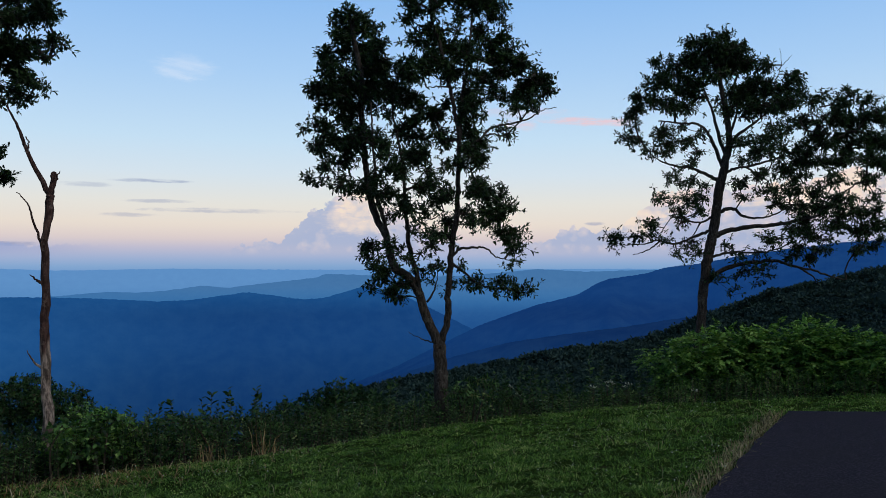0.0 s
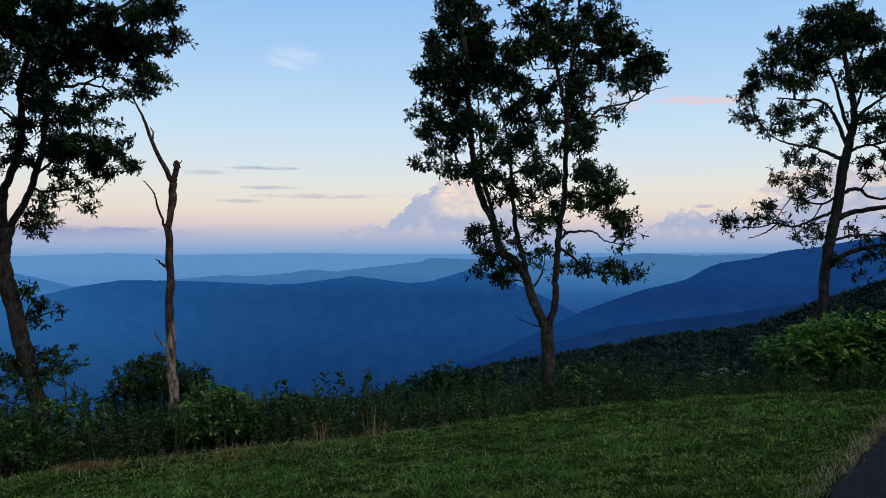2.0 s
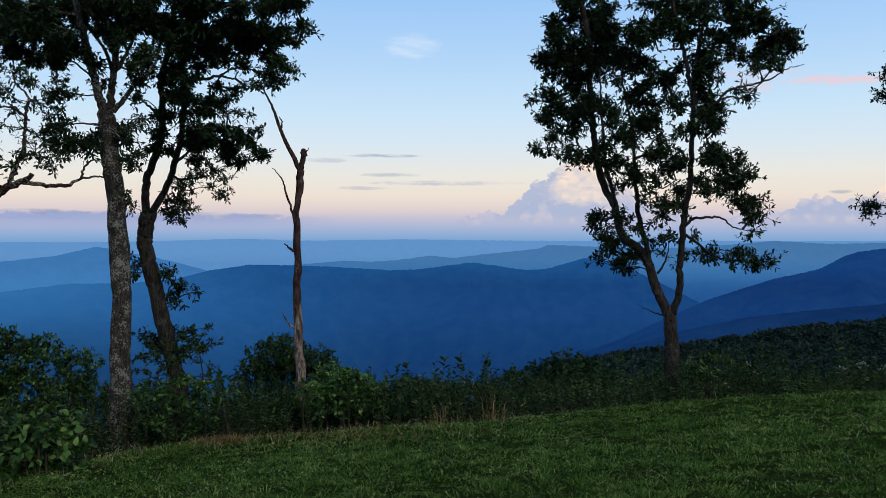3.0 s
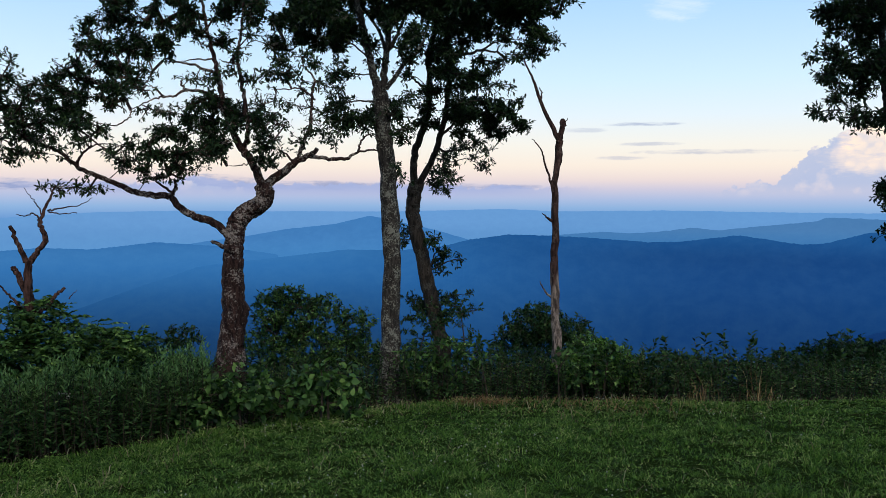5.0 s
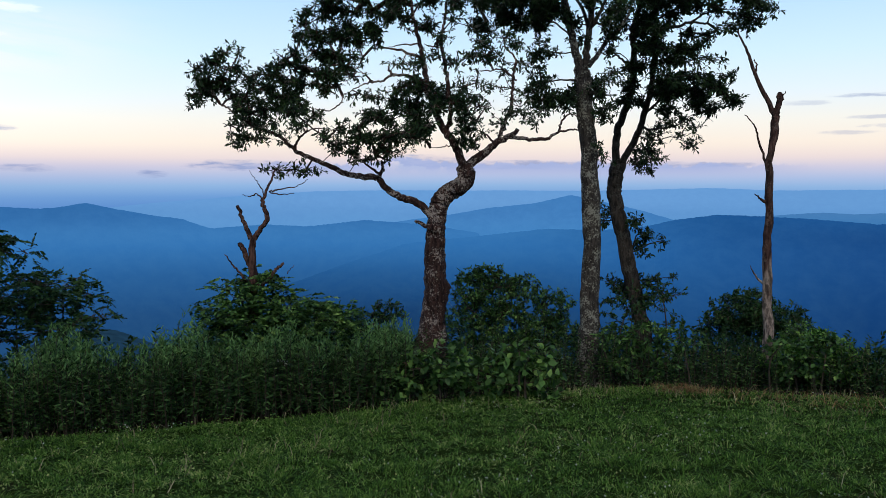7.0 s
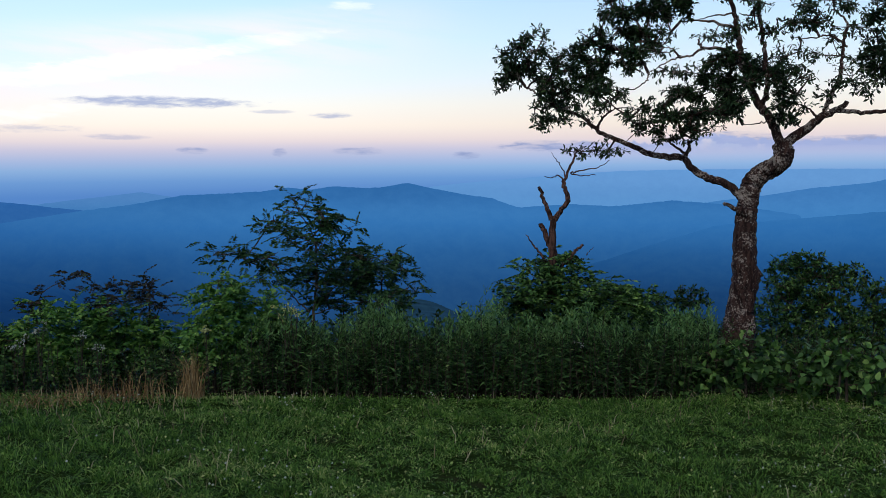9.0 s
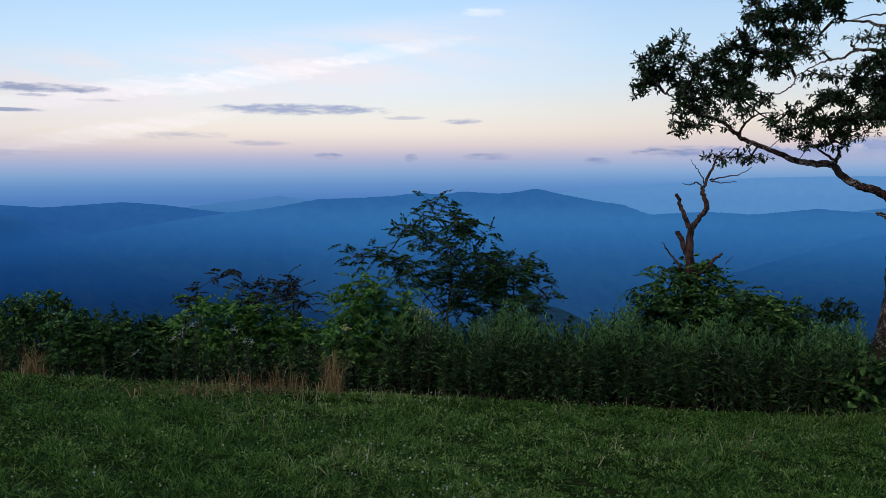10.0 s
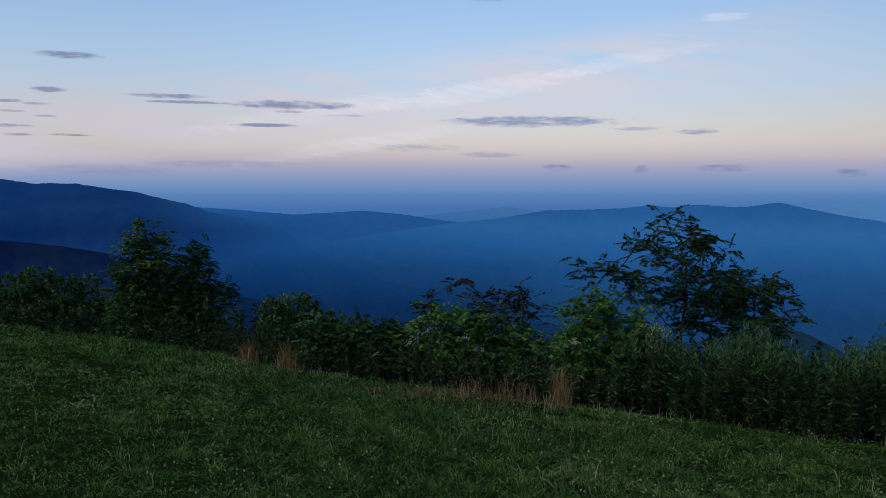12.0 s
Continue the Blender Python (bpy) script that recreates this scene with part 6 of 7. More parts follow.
make_tree("dead_tree", 24.8, 11.0, SNAG_LIMBS, [], DEAD_WOOD, OAK_LEAF, 16, "bare dead tree trunk with broken forked top", flare=False, lumpy=0.6)
make_tree("dead_tree", 59.41, 9.6, SNAG_TWO_LIMBS, [], SNAG_BARK, OAK_LEAF, 17, "small dead reddish tree with bare twisted branches", flare=False, lumpy=0.5)


# ---------------------------------------------------------------- shrubs on the rim and the bank: clumps as (across, up, half width, half height) in metres
make_shrub("shrub", 41.44, 9.0, [(-0.39, 0.24, 0.37, 0.23), (0.03, 0.45, 0.37, 0.21), (0.16, 0.17, 0.37, 0.21)], SHRUB_LEAF, 40, "broad-leaved green shrub at the foot of oaks", "broad", size=0.095, per_area=200, leaves=7)
make_shrub("shrub", 49.13, 8.7, [(-0.37, 0.27, 0.30, 0.24), (0.03, 0.34, 0.35, 0.27), (0.38, 0.45, 0.30, 0.24), (-0.08, 0.08, 0.35, 0.15)], SHRUB_LEAF, 41, "low broad-leaved shrub below crooked oak", "broad", size=0.085, per_area=210, leaves=7)
make_shrub("shrub", 43.00, 11.8, [(-0.40, 1.46, 0.30, 0.30), (-0.01, 1.38, 0.44, 0.36), (-0.37, 0.98, 0.44, 0.34), (0.15, 0.93, 0.48, 0.36), (-0.17, 1.62, 0.32, 0.18), (0.35, 1.46, 0.28, 0.22), (-0.17, 0.57, 0.48, 0.22), (0.35, 0.61, 0.40, 0.24)], SHRUB_LEAF, 42, "rounded dark green shrub between two oaks", "plain")
make_shrub("shrub", 38.70, 12.2, [(-0.13, 1.19, 0.33, 0.31), (-0.26, 0.81, 0.37, 0.33), (0.16, 0.77, 0.33, 0.25)], SHRUB_LEAF, 43, "small dark green shrub behind lichened oak", "plain")
make_shrub("shrub", 25.84, 13.0, [(-0.23, 1.17, 0.37, 0.28), (-0.53, 0.94, 0.35, 0.26), (0.16, 1.01, 0.44, 0.31), (0.50, 0.85, 0.35, 0.25), (-0.79, 0.75, 0.26, 0.19)], DARK_LEAF, 44, "domed dark shrub behind the dead trunk", "plain", per_area=400)
make_shrub("shrub", 22.07, 10.8, [(-0.02, 0.61, 0.33, 0.22), (-0.30, 0.37, 0.44, 0.26), (0.26, 0.44, 0.29, 0.22)], BRIGHT_LEAF, 45, "fresh green shrub beside the dead trunk", "plain")
make_shrub("shrub", 59.36, 9.6, [(-0.11, 1.41, 0.36, 0.23), (-0.29, 1.08, 0.42, 0.23), (0.14, 1.10, 0.46, 0.26), (0.57, 1.05, 0.39, 0.21), (0.88, 1.03, 0.26, 0.13), (-0.10, 0.70, 0.52, 0.26), (0.46, 0.66, 0.46, 0.26), (-0.55, 1.01, 0.16, 0.10)], SHRUB_LEAF, 46, "feathery green shrub around the small dead tree", "compound", size=0.07, per_area=190, leaves=27)
make_shrub("shrub", 81.89, 8.9, [(-0.02, 1.12, 0.19, 0.12), (-0.15, 0.94, 0.17, 0.11), (0.06, 0.88, 0.29, 0.19), (-0.15, 0.61, 0.30, 0.23), (0.27, 0.66, 0.27, 0.24), (0.08, 0.37, 0.36, 0.18), (0.33, 0.99, 0.15, 0.11)], BRIGHT_LEAF, 48, "fresh green bushy shrub beside dry grass", "compound", size=0.07, per_area=190, leaves=27)
make_shrub("shrub", 90.31, 9.8, [(-0.04, 0.86, 0.28, 0.15), (0.26, 0.76, 0.30, 0.17), (-0.11, 0.57, 0.40, 0.23), (0.38, 0.49, 0.37, 0.23), (-0.49, 0.87, 0.27, 0.13), (-0.65, 0.61, 0.33, 0.21), (-0.42, 0.43, 0.40, 0.19), (0.70, 0.52, 0.20, 0.17)], BRIGHT_LEAF, 49, "green shrub with reddish shoots on the bank", "compound", size=0.07, per_area=170, leaves=27)
make_shrub("shrub", 99.13, 9.6, [(-0.24, 0.64, 0.18, 0.13), (0.02, 0.46, 0.29, 0.13), (0.31, 0.40, 0.26, 0.13), (-0.20, 0.40, 0.33, 0.16), (0.50, 0.30, 0.26, 0.13)], SHRUB_LEAF, 50, "low leafy green shrub on the rim", "compound", size=0.07, per_area=170, leaves=27)
make_shrub("shrub", 89.23, 10.0, [(-0.34, 1.28, 0.10, 0.05), (-0.69, 1.06, 0.22, 0.05), (0.09, 1.12, 0.24, 0.09), (0.40, 1.12, 0.20, 0.10), (-0.07, 1.00, 0.20, 0.06), (0.53, 0.95, 0.17, 0.07)], REDDISH_LEAF, 51, "thin shrub with dark reddish leaves", "compound", size=0.058, per_area=200, leaves=27)
make_shrub("shrub", 101.65, 10.3, [(-0.10, 0.80, 0.28, 0.20), (-0.31, 0.60, 0.35, 0.21), (0.18, 0.55, 0.35, 0.20), (-0.44, 0.81, 0.15, 0.15)], SHRUB_LEAF, 52, "green shrub behind tufts of tan grass", "plain", size=0.0655)
make_shrub("shrub", 111.20, 12.2, [(-0.22, 1.70, 0.07, 0.08), (-0.18, 1.50, 0.20, 0.07), (-0.26, 1.39, 0.23, 0.08), (-0.17, 1.23, 0.29, 0.09), (0.06, 1.48, 0.07, 0.07), (0.07, 1.34, 0.15, 0.08), (-0.14, 1.03, 0.39, 0.11), (-0.20, 0.83, 0.45, 0.13), (-0.09, 0.59, 0.54, 0.17), (-0.14, 0.35, 0.54, 0.17), (-0.48, 1.12, 0.12, 0.07)], SHRUB_LEAF, 53, "tall dark green feathery shrub on the rim", "compound", size=0.055, per_area=520, leaves=27)
make_shrub("shrub", 108.35, 12.0, [(-0.06, 1.52, 0.10, 0.08), (-0.14, 1.38, 0.16, 0.08), (-0.08, 1.24, 0.18, 0.07), (-0.24, 1.13, 0.22, 0.11), (-0.13, 0.93, 0.28, 0.13), (-0.21, 0.65, 0.39, 0.18), (0.10, 0.84, 0.15, 0.09), (0.27, 0.88, 0.09, 0.09), (-0.10, 0.41, 0.39, 0.14)], DARK_LEAF, 54, "upright dark green shrub on the rim", "compound", size=0.055, per_area=520, leaves=27)
make_shrub("shrub", 118.18, 13.2, [(-0.00, 0.84, 0.31, 0.16), (-0.30, 0.69, 0.40, 0.22), (0.21, 0.58, 0.45, 0.27), (0.59, 0.68, 0.27, 0.18), (-0.16, 0.36, 0.63, 0.27), (0.65, 0.30, 0.54, 0.27)], SHRUB_LEAF, 55, "low green shrubs along the upper lawn", "plain")
make_shrub("shrub", 95.82, 9.8, [(-0.37, 0.61, 0.33, 0.19), (0.03, 0.54, 0.30, 0.19), (-0.30, 0.41, 0.33, 0.17), (-0.70, 0.55, 0.27, 0.17)], DARK_LEAF, 56, "low dark shrub on the falling bank", "plain")
make_shrub("shrub", -17.16, 15.2, [(0.00, 0.99, 0.57, 0.36), (-0.38, 0.73, 0.57, 0.36), (0.47, 0.86, 0.62, 0.41), (-0.09, 0.45, 0.72, 0.31), (0.75, 1.16, 0.52, 0.31)], BRIGHT_LEAF, 57, "leafy green sumac-like shrub at the lawn's rim", "compound", size=0.085, per_area=105, leaves=27)
make_shrub("shrub", -22.64, 15.4, [(-0.08, 1.06, 0.63, 0.37), (0.45, 1.17, 0.58, 0.31), (0.00, 0.68, 0.84, 0.42), (0.70, 0.80, 0.63, 0.42), (-0.45, 0.61, 0.52, 0.42)], BRIGHT_LEAF, 58, "broad green sumac-like shrub near asphalt", "compound", size=0.085, per_area=105, leaves=27)
make_shrub("shrub", -27.11, 15.0, [(-0.08, 0.65, 0.51, 0.31), (0.25, 0.80, 0.51, 0.36), (0.08, 0.39, 0.61, 0.31), (0.63, 0.69, 0.61, 0.41)], BRIGHT_LEAF, 59, "green sumac-like shrub beyond the asphalt", "compound", size=0.085, per_area=105, leaves=27)
make_shrub("shrub", 6.33, 14.0, [(-0.14, 0.85, 0.48, 0.21), (-0.47, 0.67, 0.48, 0.24), (0.19, 0.66, 0.48, 0.24), (-0.19, 0.48, 0.57, 0.21)], DARK_LEAF, 60, "dark green shrub on the falling bank", "plain")
make_shrub("shrub", 10.87, 13.4, [(0.09, 0.67, 0.20, 0.15), (-0.18, 0.50, 0.36, 0.20), (0.35, 0.48, 0.32, 0.20)], DARK_LEAF, 61, "small dark shrub on the falling bank", "plain")
make_shrub("shrub", -2.94, 12.4, [(-0.08, 0.47, 0.42, 0.19), (0.33, 0.39, 0.34, 0.15), (-0.34, 0.39, 0.34, 0.17)], WEED_LEAF, 62, "tall weedy green clump beside forked oak", "lance", size=0.09, per_area=220)
make_shrub("shrub", 22.70, 11.5, [(-0.10, 0.71, 0.31, 0.23), (0.16, 0.51, 0.35, 0.23), (-0.30, 0.47, 0.39, 0.27), (0.50, 0.34, 0.39, 0.23)], SHRUB_LEAF, 63, "leafy green shrub by the dead trunk", "plain")
make_shrub("shrub", 26.72, 13.2, [(0.07, 1.35, 0.40, 0.20), (-0.14, 1.13, 0.45, 0.31), (0.51, 1.12, 0.45, 0.25), (0.14, 0.87, 0.54, 0.31)], DARK_LEAF, 64, "dense dark shrub on the bank", "plain")
make_shrub("shrub", 17.06, 12.6, [(-0.16, 0.64, 0.24, 0.14), (0.31, 0.54, 0.34, 0.15), (0.71, 0.55, 0.34, 0.14), (0.08, 0.39, 0.51, 0.17)], DARK_LEAF, 65, "low dark shrub at the rim of lawn", "plain")
make_shrub("shrub", 73.04, 10.6, [(0.36, 1.52, 0.29, 0.16), (0.13, 1.34, 0.36, 0.22), (0.46, 1.12, 0.29, 0.14), (-0.14, 1.61, 0.36, 0.22)], DARK_LEAF, 66, "dark feathery shrub on the bank", "compound", size=0.062, per_area=150, leaves=27)
make_shrub("shrub", 32.51, 11.2, [(-0.17, 1.20, 0.42, 0.19), (0.15, 1.25, 0.27, 0.15), (-0.49, 1.07, 0.34, 0.19), (-0.11, 0.91, 0.46, 0.19)], DARK_LEAF, 67, "leafy shoots around leaning oak's foot", "plain", per_area=150)
make_shrub("shrub", 54.58, 11.4, [(-0.15, 1.23, 0.39, 0.17), (0.21, 1.09, 0.39, 0.22), (0.79, 1.22, 0.27, 0.19), (0.49, 0.85, 0.46, 0.23)], DARK_LEAF, 68, "dark shrub beside crooked oak", "plain")
make_shrub("shrub", 32.68, 10.3, [(-0.43, 0.60, 0.31, 0.17), (-0.02, 0.64, 0.31, 0.20), (0.32, 0.56, 0.28, 0.17), (-0.15, 0.31, 0.49, 0.20)], SHRUB_LEAF, 69, "leafy green bushes at the feet of oaks", "plain", size=0.075, per_area=230)
make_shrub("shrub", 22.85, 10.4, [(-0.22, 0.53, 0.28, 0.16), (0.16, 0.57, 0.28, 0.18), (-0.02, 0.34, 0.42, 0.18)], SHRUB_LEAF, 70, "mid-green leafy bush on the rim", "broad", size=0.06, per_area=230)
make_shrub("shrub", 17.84, 10.6, [(-0.33, 0.43, 0.32, 0.16), (0.03, 0.51, 0.32, 0.16), (0.32, 0.46, 0.29, 0.16), (-0.08, 0.28, 0.50, 0.14)], DARK_LEAF, 71, "low dark leafy bush on the rim", "plain", size=0.06, per_area=260)
make_shrub("shrub", 27.00, 11.9, [(-0.13, 0.54, 0.44, 0.26), (0.29, 0.47, 0.40, 0.24), (-0.07, 0.25, 0.49, 0.23), (0.39, 0.18, 0.40, 0.19)], DARK_LEAF, 72, "dense dark leafy bush on the rim", "plain", size=0.06, per_area=300)


# ---------------------------------------------------------------- forest on the near hillside: many small crowns
def hillside_forest():
    gen = np.random.default_rng(81)
    crest = RIDGES["near_hillside"][2]
    blocks = []
    n, per_crown = 1700, 100
    az = gen.uniform(-34, 8, n)
    s = np.concatenate([gen.uniform(0, 0.03, 400), gen.uniform(0, 0.5, n - 400)])
    el = np.interp(az, *zip(*crest))
    d = 300 * (1 - 0.55 * s)
    e = el + (np.minimum(el - 1, -14) - el) * s ** 1.25
    for i in range(n):
        a = radians(az[i])
        c = np.array([-math.sin(a) * d[i], math.cos(a) * d[i], 1.6 + d[i] * math.tan(radians(e[i]))])
        rad = gen.uniform(1.4, 3.6) * d[i] / 300
        v = gen.normal(0, 1, (per_crown, 3))
        v /= np.linalg.norm(v, axis=1, keepdims=True)
        v[:, 2] = np.abs(v[:, 2]) * 1.2 - 0.35
        p = c + v * rad * gen.uniform(0.75, 1.0, (per_crown, 1))
        blocks.append(leaf_blocks("quad", p, v + gen.normal(0, 0.6, (per_crown, 3)), gen.uniform(0.8, 1.5, per_crown) * d[i] / 300, gen))
    ob = repeat_object("hillside_forest", np.concatenate(blocks), leaf_face("quad"), HAZED_WOODS_LEAF)
    return tagged(ob, "dark green woods covering the near hillside", "forest", kind="stuff")


hillside_forest()


# ---------------------------------------------------------------- weeds along the rim
def weed_height(az):
    return np.interp(az, [-34, -20, -10, 0, 10, 25, 40, 50, 60, 72, 82, 95, 105, 125], [0.5, 0.5, 0.35, 0.5, 0.58, 0.62, 0.72, 0.74, 0.74, 0.72, 0.6, 0.55, 0.5, 0.5])


def weed_patch(name, az, r, height, per, kind, size, mat, label, category, seed, droop=0.3, bare=0.12):
    """Upright leafy stalks at given bearings and distances, joined into one thicket."""
    gen = np.random.default_rng(seed)
    n = len(az)
    a = np.radians(az)
    x, y = -np.sin(a) * r, np.cos(a) * r
    foot = np.stack([x, y, ground_z(x, y)], 1)
    lean = np.concatenate([gen.normal(0, 0.10, (n, 2)), np.ones((n, 1))], 1)
    top = foot + lean * height[:, None]
    u = np.linspace(bare, 1.0, per)[None, :] + gen.normal(0, 0.02, (n, per))
    at = foot[:, None, :] + (top - foot)[:, None, :] * u[:, :, None]
    turn = np.arange(per)[None, :] * 2.4 + gen.uniform(0, 6.3, (n, 1)) + gen.normal(0, 0.3, (n, per))
    rise = (u * 1.3 - droop) + gen.normal(0, 0.25, (n, per))
    along = np.stack([np.cos(turn), np.sin(turn), rise], 2)
    length = size * (1.15 - 0.55 * np.abs(u - 0.45)) * gen.uniform(0.7, 1.25, (n, per)) * (0.6 + 0.4 * height[:, None])
    blocks = leaf_blocks(kind, at.reshape(-1, 3), along.reshape(-1, 3), length.ravel(), gen)
    ob = tagged(repeat_object(name, blocks, leaf_face(kind), mat), label, category, kind="stuff")
    tri = []
    for c, w in ((foot - np.array([0, 0, 0.04]), 0.005), (top, 0.002)):
        for k in range(3):
            q = 2.094 * k
            tri.append(c + np.array([math.cos(q) * w, math.sin(q) * w, 0]))
    under(ob, repeat_object("stalks", np.stack(tri, 1), [(0, 1, 4, 3), (1, 2, 5, 4), (2, 0, 3, 5)], TWIG), "")
    return ob


def band(gen, n, a0, a1, in0, out, power=0.8):
    az = gen.uniform(a0, a1, n)
    return az, lawn_edge(az) + in0 + (out - in0) * gen.uniform(0, 1, n) ** power


az, r = band(rng, 1700, 49, 82, 0.15, 2.3)
tall = weed_height(az) * rng.uniform(0.7, 1.1, len(az)) * np.interp(np.sin(az * 0.9) + np.sin(az * 2.3 + r * 3), [-2, 2], [0.62, 1.24])
goldenrod = weed_patch("goldenrod_thicket", az, r, tall, 40, "lance", 0.075, GOLDENROD_LEAF, "tall leafy goldenrod stalks not yet in bloom", "weeds", 91, bare=0.14)


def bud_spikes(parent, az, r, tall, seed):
    """Narrow unopened bud plumes on the tallest stalks, paled to paint in skylit tops."""
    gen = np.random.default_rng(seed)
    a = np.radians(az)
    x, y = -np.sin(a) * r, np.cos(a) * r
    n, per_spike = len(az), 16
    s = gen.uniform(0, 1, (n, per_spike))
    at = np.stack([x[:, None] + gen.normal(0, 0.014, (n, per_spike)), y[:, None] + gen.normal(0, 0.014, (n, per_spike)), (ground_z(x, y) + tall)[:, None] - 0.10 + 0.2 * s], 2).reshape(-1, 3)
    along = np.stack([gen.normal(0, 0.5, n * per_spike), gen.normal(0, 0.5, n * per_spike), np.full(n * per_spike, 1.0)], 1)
    ob = repeat_object("bud_plumes", leaf_blocks("lance", at, along, gen.uniform(0.035, 0.065, n * per_spike), gen), leaf_face("lance"), LIT_BUDS)
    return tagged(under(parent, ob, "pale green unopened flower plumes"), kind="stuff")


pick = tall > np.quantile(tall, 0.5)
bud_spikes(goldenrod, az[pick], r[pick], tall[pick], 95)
az, r = band(rng, 3600, -34, 126, 0.1, 2.8)
weed_patch("rim_weeds", az, r, weed_height(az) * rng.uniform(0.4, 0.95, len(az)), 24, "plain", 0.058, WEED_LEAF, "tangled green weeds along the mown rim", "weeds", 92)
az, r = band(rng, 700, -34, 52, 0.1, 2.2)
weed_patch("rim_herbs", az, r, weed_height(az) * rng.uniform(0.6, 1.1, len(az)), 40, "lance", 0.07, WEED_LEAF, "upright leafy herbs along the lawn's rim", "weeds", 93)
az, r = band(rng, 2000, -40, 130, 1.4, 7.0, 1.0)
weed_patch("bank_undergrowth", az, r, rng.uniform(0.4, 0.95, len(az)), 34, "plain", 0.10, DARK_LEAF, "dark undergrowth covering the steep bank", "undergrowth", 94)


# ---------------------------------------------------------------- lawn
def blade_blocks(x, y, h, w, gen, lean=0.45):
    n = len(x)
    z = ground_z(x, y)
    turn = gen.uniform(0, 6.283, n)
    side = np.stack([np.cos(turn), np.sin(turn), np.zeros(n)], 1) * w[:, None]
    bend = gen.normal(0, lean, (n, 2)) * h[:, None]
    foot = np.stack([x, y, z - 0.01], 1)
    mid = foot + np.stack([bend[:, 0] * 0.3, bend[:, 1] * 0.3, h * 0.62], 1)
    tip = foot + np.stack([bend[:, 0], bend[:, 1], h * (1 - 0.2 * np.hypot(bend[:, 0], bend[:, 1]) / np.maximum(h, 1e-3))], 1)
    return np.stack([foot - side, foot + side, mid + side * 0.7, tip, mid - side * 0.7], 1)


def noise_field(x, y, scale, seed):
    """Smooth patches from 0 to 1, by summed waves."""
    g = np.random.default_rng(seed)
    v = np.zeros(len(x))
    for k in range(10):
        a, q = g.uniform(0, 6.28), scale * g.uniform(0.5, 2.2)
        v += np.sin((x * math.cos(a) + y * math.sin(a)) * q + g.uniform(0, 6.28))
    return 1 / (1 + np.exp(-v * 0.9))


def hollow(x, y):
    """The lawn's small unevenness: 1 on tussocks, near 0 in the worn gaps between them."""
    return noise_field(x, y, 16.0, 77) * 0.75 + noise_field(x, y, 5.0, 78) * 0.25


def lawn_points(gen, n, near=2.6, past=0.35):
    az = gen.uniform(-36, 127, n)
    e = lawn_edge(az) + past
    r = near + (e - near) * gen.uniform(0, 1, n) ** 0.75
    a = np.radians(az)
    x, y = -np.sin(a) * r, np.cos(a) * r
    keep = ~on_slab(x, y)
    lump = hollow(x, y)
    keep &= gen.uniform(0.0, 0.85, n) < lump + 0.12
    return x[keep], y[keep], az[keep], r[keep]


gx, gy, ga, gr = lawn_points(rng, 100000)
gh = rng.uniform(0.010, 0.036, len(gx)) * (0.4 + 1.0 * hollow(gx, gy))
tagged(repeat_object("grass", blade_blocks(gx, gy, gh, 0.0022 + 0.0004 * gr * rng.uniform(0.6, 1.2, len(gx)), rng, 0.9), [(0, 1, 2, 4), (4, 2, 3)], GRASS), "short uneven mown grass with clover", "grass", kind="stuff")

# tussocks: low domes of blades leaning out from one root, with gaps between them
tx, ty, ta, tr = lawn_points(rng, 14000, 2.6, 0.2)
lush = noise_field(tx, ty, 1.3, 41) * 0.55 + noise_field(tx, ty, 4.0, 42) * 0.45
per = 28
wide = np.repeat(rng.uniform(0.05, 0.12, len(tx)) * (0.6 + 0.8 * lush), per)
tall = np.repeat((0.018 + 0.044 * lush ** 1.4) * rng.uniform(0.6, 1.35, len(tx)) * (0.5 + 0.9 * hollow(tx, ty)), per)
off = rng.normal(0, 0.55, (len(wide), 2))
bx, by = np.repeat(tx, per) + off[:, 0] * wide, np.repeat(ty, per) + off[:, 1] * wide
dome = np.exp(-0.6 * (off ** 2).sum(1))
tuft_blades = blade_blocks(bx, by, tall * (0.35 + 0.65 * dome) * rng.uniform(0.7, 1.25, len(bx)), rng.uniform(0.002, 0.0034, len(bx)) * (0.55 + 0.09 * np.repeat(tr, per)), rng, 0.45)
tuft_blades[:, 2:, :2] += (off * wide[:, None] * 0.35)[:, None, :]
tuft_blades[:, 3, :2] += off * wide[:, None] * 0.5
tagged(repeat_object("grass_tufts", tuft_blades, [(0, 1, 2, 4), (4, 2, 3)], GRASS), "low lumpy tussocks of grass in the lawn", "grass", kind="stuff")

# clover and low broad leaves lying flat between the blades
cx, cy, ca, cr = lawn_points(rng, 120000)
thick = noise_field(cx, cy, 1.8, 31) * 0.6 + noise_field(cx, cy, 6.0, 32) * 0.4
pick = rng.uniform(0.1, 0.9, len(cx)) < thick
cx, cy = cx[pick], cy[pick]
n = len(cx)
turn = rng.uniform(0, 6.283, n)
flat = np.stack([np.cos(turn), np.sin(turn), rng.normal(0.1, 0.25, n)], 1)
low = np.stack([cx, cy, ground_z(cx, cy) + rng.uniform(0.4, 1.0, n) * (0.015 + 0.06 * hollow(cx, cy))], 1)
tagged(repeat_object("clover", leaf_blocks("broad", low, flat, rng.uniform(0.011, 0.024, n), rng), leaf_face("broad"), GRASS), "low clover leaves among the mown grass", "clover", kind="stuff")

